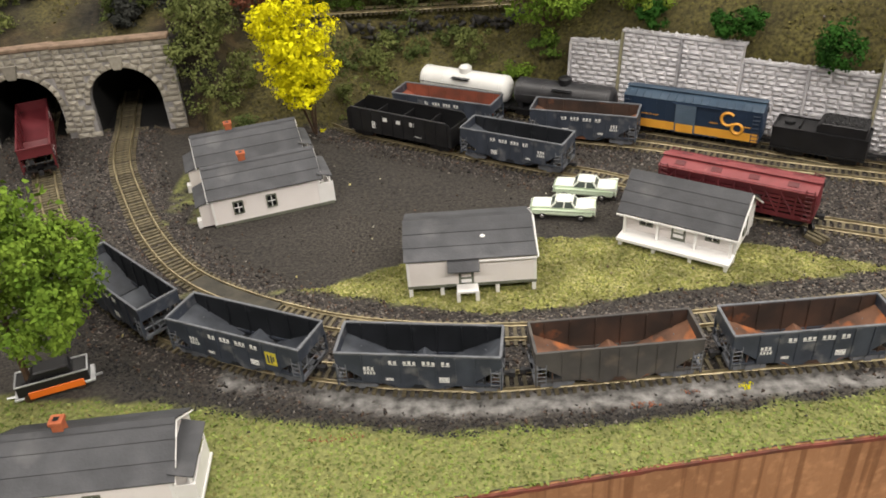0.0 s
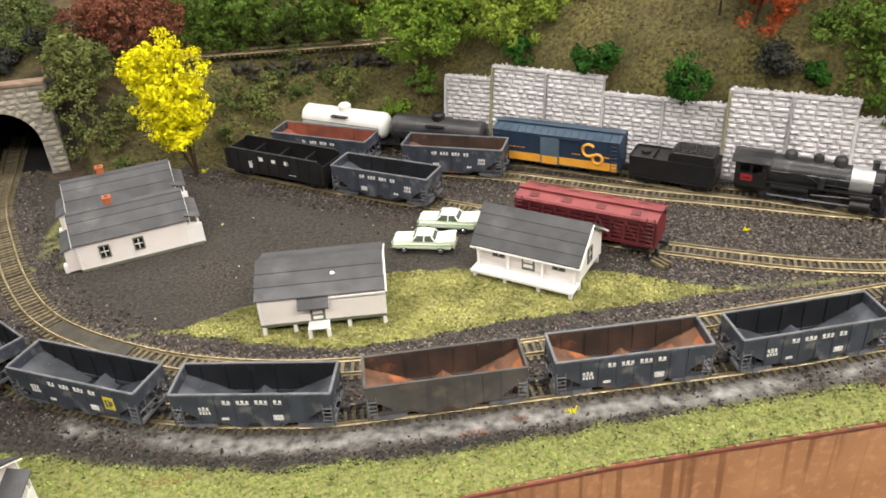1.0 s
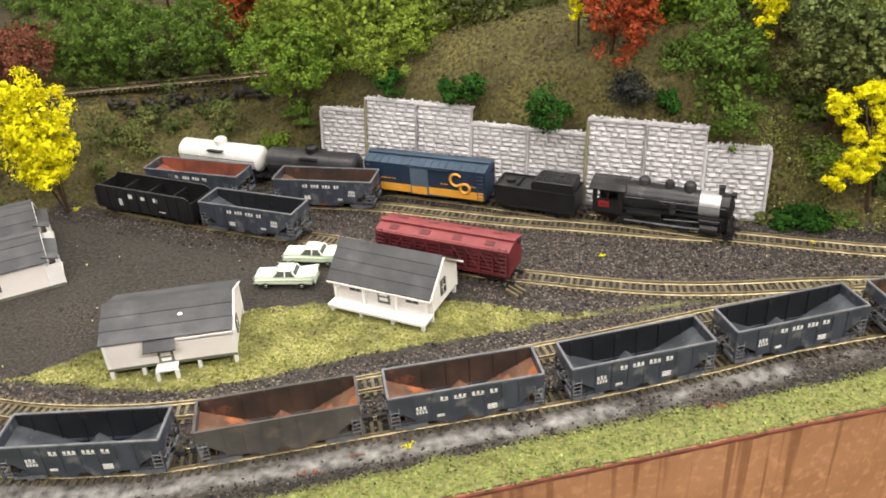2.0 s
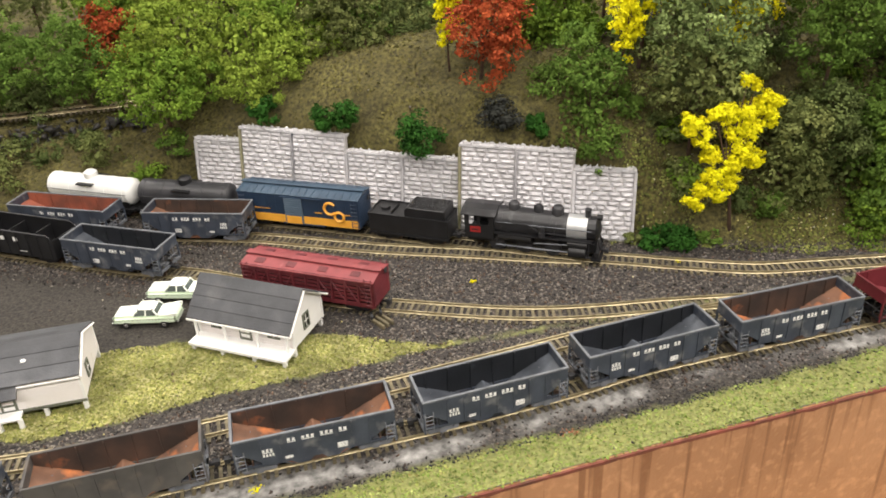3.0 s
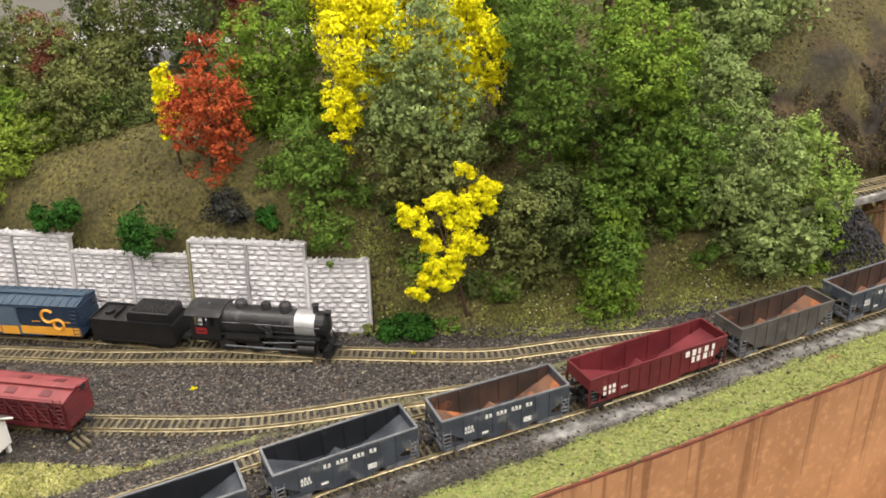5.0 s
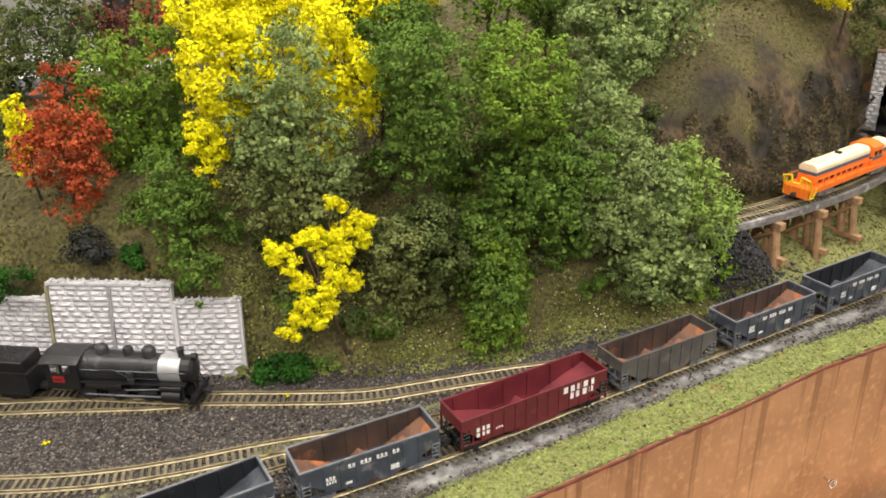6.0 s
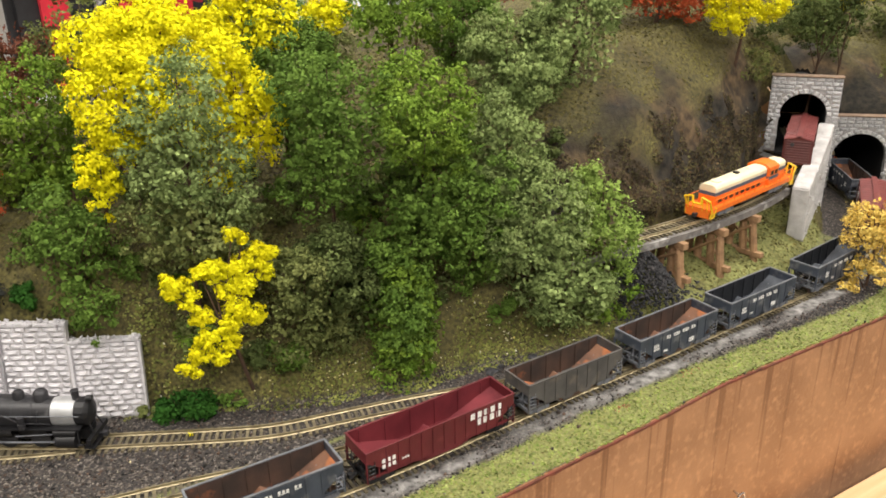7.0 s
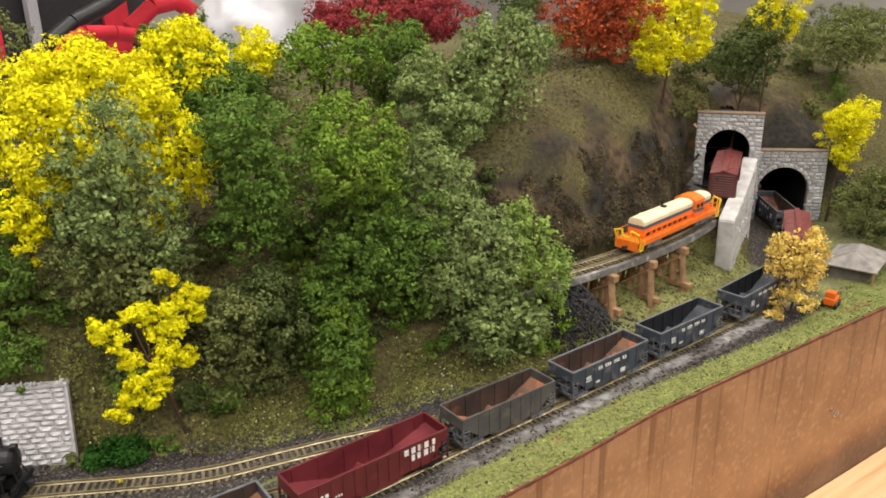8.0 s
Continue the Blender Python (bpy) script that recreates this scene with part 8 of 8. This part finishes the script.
scatter("front_grass", "green foam grass along the front edge", 150000, (-0.4, 1.75), (0.27, 0.56), front_grass_here, (0.0006, 0.0013), FRONT_GRASS, None)
scatter("lawn_grass", "yellow-green foam grass round the front cottages", 56000, (-0.08, 0.41), (0.50, 0.62), lambda x, y: 1.0 if lawn(x, y) > -0.002 + 0.004 * noise.noise((x * 90, y * 90, 0)) else 0, (0.0006, 0.0013), GRASS, None)
scatter("hillside_turf", "olive foam turf over the hillside", 135000, (-0.5, 1.95), (0.55, 1.12), hill_here, (0.0007, 0.0018), TURF, None)
RUST_DIRT = island_mat("orange_rust_dirt", [(0.30, 0.09, 0.045), (0.42, 0.16, 0.09), (0.22, 0.08, 0.05), (0.36, 0.22, 0.14)])
RUST_SPOTS = [(-0.028, 0.386, 0.024, 0.005), (0.173, 0.405, 0.014, 0.004), (0.205, 0.416, 0.012, 0.003), (0.469, 0.417, 0.012, 0.006), (0.996, 0.462, 0.014, 0.006), (1.09, 0.478, 0.02, 0.005), (1.486, 0.482, 0.035, 0.010)]
scatter("rust_dirt", "orange rust dirt spilled along the front track", 90000, (-0.08, 1.55), (0.37, 0.51), lambda x, y: max(0.9 - ((x - a) / c) ** 2 - ((y - b) / d) ** 2 + 0.5 * noise.noise((x * 150, y * 150, 2)) for a, b, c, d in RUST_SPOTS), (0.0005, 0.0011), RUST_DIRT, (TETRA_V, TETRA_F), flat=0.5, sink=0.1)
heap_rng = np.random.default_rng(31)
hp = heap_rng.normal(size=(2600, 2)) * np.array((0.026, 0.018))
hz = np.maximum(0.045 - 1.1 * np.hypot(hp[:, 0], hp[:, 1] * 1.3), 0)
hc = np.stack([hp[:, 0] + 1.135, hp[:, 1] + 0.590, hz + np.array([ground_z(a + 1.135, b + 0.590) for a, b in hp])], 1)
tagged(new("coal_heap", quick_mesh("coal_heap", *chips(hc, heap_rng.uniform(0.0012, 0.0030, len(hc)), rng=heap_rng), DARK_STONES)), "heap of black coal and cinders beside the trestle", "coal heap", kind="stuff")
TOE_GRASS = island_mat("slope_foot_turf", [(0.192, 0.211, 0.050), (0.136, 0.162, 0.040), (0.262, 0.260, 0.078), (0.164, 0.183, 0.046), (0.115, 0.134, 0.036)], patch=0.45, pscale=40)


def toe_here(x, y):
    toe = np.interp(x, [0.62, 0.75, 0.95, 1.06, 1.14], [0.678, 0.615, 0.585, 0.565, 0.553])
    return 0.95 if -0.012 < y - toe + 0.016 * noise.noise((x * 30, y * 30, 4)) < 0.034 else (0.5 if -0.01 < y - toe < 0.11 else 0.0)


scatter("foot_grass", "yellow-green foam grass along the foot of the slope", 52000, (0.60, 1.16), (0.54, 0.79), toe_here, (0.0007, 0.0017), TOE_GRASS, None)
SLOPE_MIX = island_mat("burnt_slope_flock", [(0.020, 0.017, 0.013), (0.055, 0.040, 0.023), (0.030, 0.025, 0.018), (0.085, 0.058, 0.030), (0.050, 0.045, 0.020), (0.10, 0.090, 0.034)], patch=0.75, pscale=26)


def slope_flock(count, x0, x1, h0, h1):
    """Flock on the steep burnt face, even over its height."""
    cols = np.linspace(x0, x1, 160)
    depth = np.linspace(0.58, 0.95, 180)
    rise = [np.maximum.accumulate([height(c, d) for d in depth]) for c in cols]
    k = SCATTER.integers(0, len(cols), count)
    h = SCATTER.uniform(h0, h1, count)
    x = cols[k] + SCATTER.uniform(-0.5, 0.5, count) * (x1 - x0) / 160
    y = np.array([np.interp(b, rise[a], depth) for a, b in zip(k, h)])
    ok = np.array([not in_mouth(a, b) and near_mouth(a, b) > 0.15 and noise.noise((a * 15, c * 15, 2)) + 0.7 * noise.noise((a * 45, c * 45, 5)) > -0.12 + 2.2 * max(c - 0.17, 0) / 0.1 for a, b, c in zip(x, y, h)])
    x, y, h = x[ok], y[ok], h[ok]
    y = y + np.array([crag(a, b) for a, b in zip(x, y)]) - 0.0006
    nrm = np.array((0, -0.9, 0.7)) + 0.5 * SCATTER.normal(size=(len(x), 3))
    v, f = flakes(np.stack([x, y, h], 1), nrm, SCATTER.uniform(0.0010, 0.0024, len(x)), SCATTER)
    tagged(new("slope_dirt", quick_mesh("slope_dirt", v, f, SLOPE_MIX)), "sooty brown flock on the burnt slope", "dirt", kind="stuff")


slope_flock(30000, 1.04, 1.55, 0.045, 0.235)
FLECK = island_mat("pale_leaf_flecks", [(0.75, 0.68, 0.40), (0.60, 0.52, 0.16), (0.80, 0.78, 0.66), (0.55, 0.45, 0.08)])
scatter("fallen_leaves", "pale yellow leaf flecks on the lower slope", 4200, (0.6, 1.09), (0.56, 0.75), lambda x, y: max(0.1, min(0.45 + 0.9 * noise.noise((x * 22, y * 22, 3)), 0.9)) if 0.003 < height(x, y) < 0.10 else 0, (0.0006, 0.0015), FLECK, sink=-0.6)
scatter("yard_litter", "scattered pale stones in the yard", 260, (-0.25, 0.7), (0.5, 0.9), lambda x, y: 0.3 if cover(x, y)[0] < 0.3 and cover(x, y)[2] < 0.3 else 0, (0.0008, 0.0016), FLECK, sink=0.1)
for i, (x, y, r) in enumerate([(0.244, 0.418, 0.0042), (0.648, 0.618, 0.003), (-0.098, 0.863, 0.003), (0.448, 0.637, 0.002)]):
    rng = np.random.default_rng(400 + i)
    c = rng.normal(size=(22, 3)) * r * 0.6
    c[:, 2] = np.abs(c[:, 2]) * 0.5
    ob = new("foam_crumb", quick_mesh("foam_crumb", *chips(c + np.array((x, y, 0.001)), rng.uniform(0.5, 1, 22) * 0.0013, rng=rng), LEAF["yellow"]))
    tagged(ob, "loose yellow foam crumb dropped on the ballast", "foam crumb", "loose foam crumbs")

def lump(x, y, z, r, material, label, seed):
    """A small craggy lump lying on the ground."""
    bm = bmesh.new()
    bmesh.ops.create_icosphere(bm, subdivisions=2, radius=r)
    for v in bm.verts:
        k = 1 + 0.45 * noise.noise(v.co / r * 1.3 + Vector((seed, 0, 0))) + 0.2 * noise.noise(v.co / r * 3.1 + Vector((0, seed, 0)))
        v.co = Vector((v.co.x * k * 1.15, v.co.y * k * 0.8, v.co.z * k * 0.6))
    me = bpy.data.meshes.new("cinder_lump")
    bm.to_mesh(me)
    bm.free()
    me.materials.append(material)
    ob = new("cinder_lump", me)
    ob.matrix_world = pose(x, y, z + r * 0.25)
    tagged(ob, label, "cinder", "loose cinder lumps")


for i, (x, y, r) in enumerate([(0.927, 0.573, 0.0065), (0.978, 0.577, 0.0050), (0.940, 0.577, 0.0035)]):
    lump(x, y, ground_z(x, y), r, IRON, "black cinder lump at the foot of the slope", 900 + i)
lump(0.476, 0.768, ground_z(0.476, 0.768), 0.009, IRON, "black cinder lump on the slope above the wall", 910)

# ---- tracks, with every tie ----
track("main_track", FLAT_LINES["outer"], "brass-railed curved main track with brown ties")
track("inner_track", FLAT_LINES["inner"], "empty brass-railed inner track curving to the tunnel")
track("yard_track", FLAT_LINES["ladder"], "brass-railed yard track under the stock car")
track("lead_track", FLAT_LINES["lead"], "brass-railed rear track under the steam locomotive")
track("siding_track", FLAT_LINES["siding"], "short brass-railed storage siding")
track("trestle_track", UP_LINE, "worn track across the timber trestle", z=UPPER_Z)
track("hillside_track", smooth_line(BACK_TRACK), "brass-railed track along the wooded hillside", z=0.085)
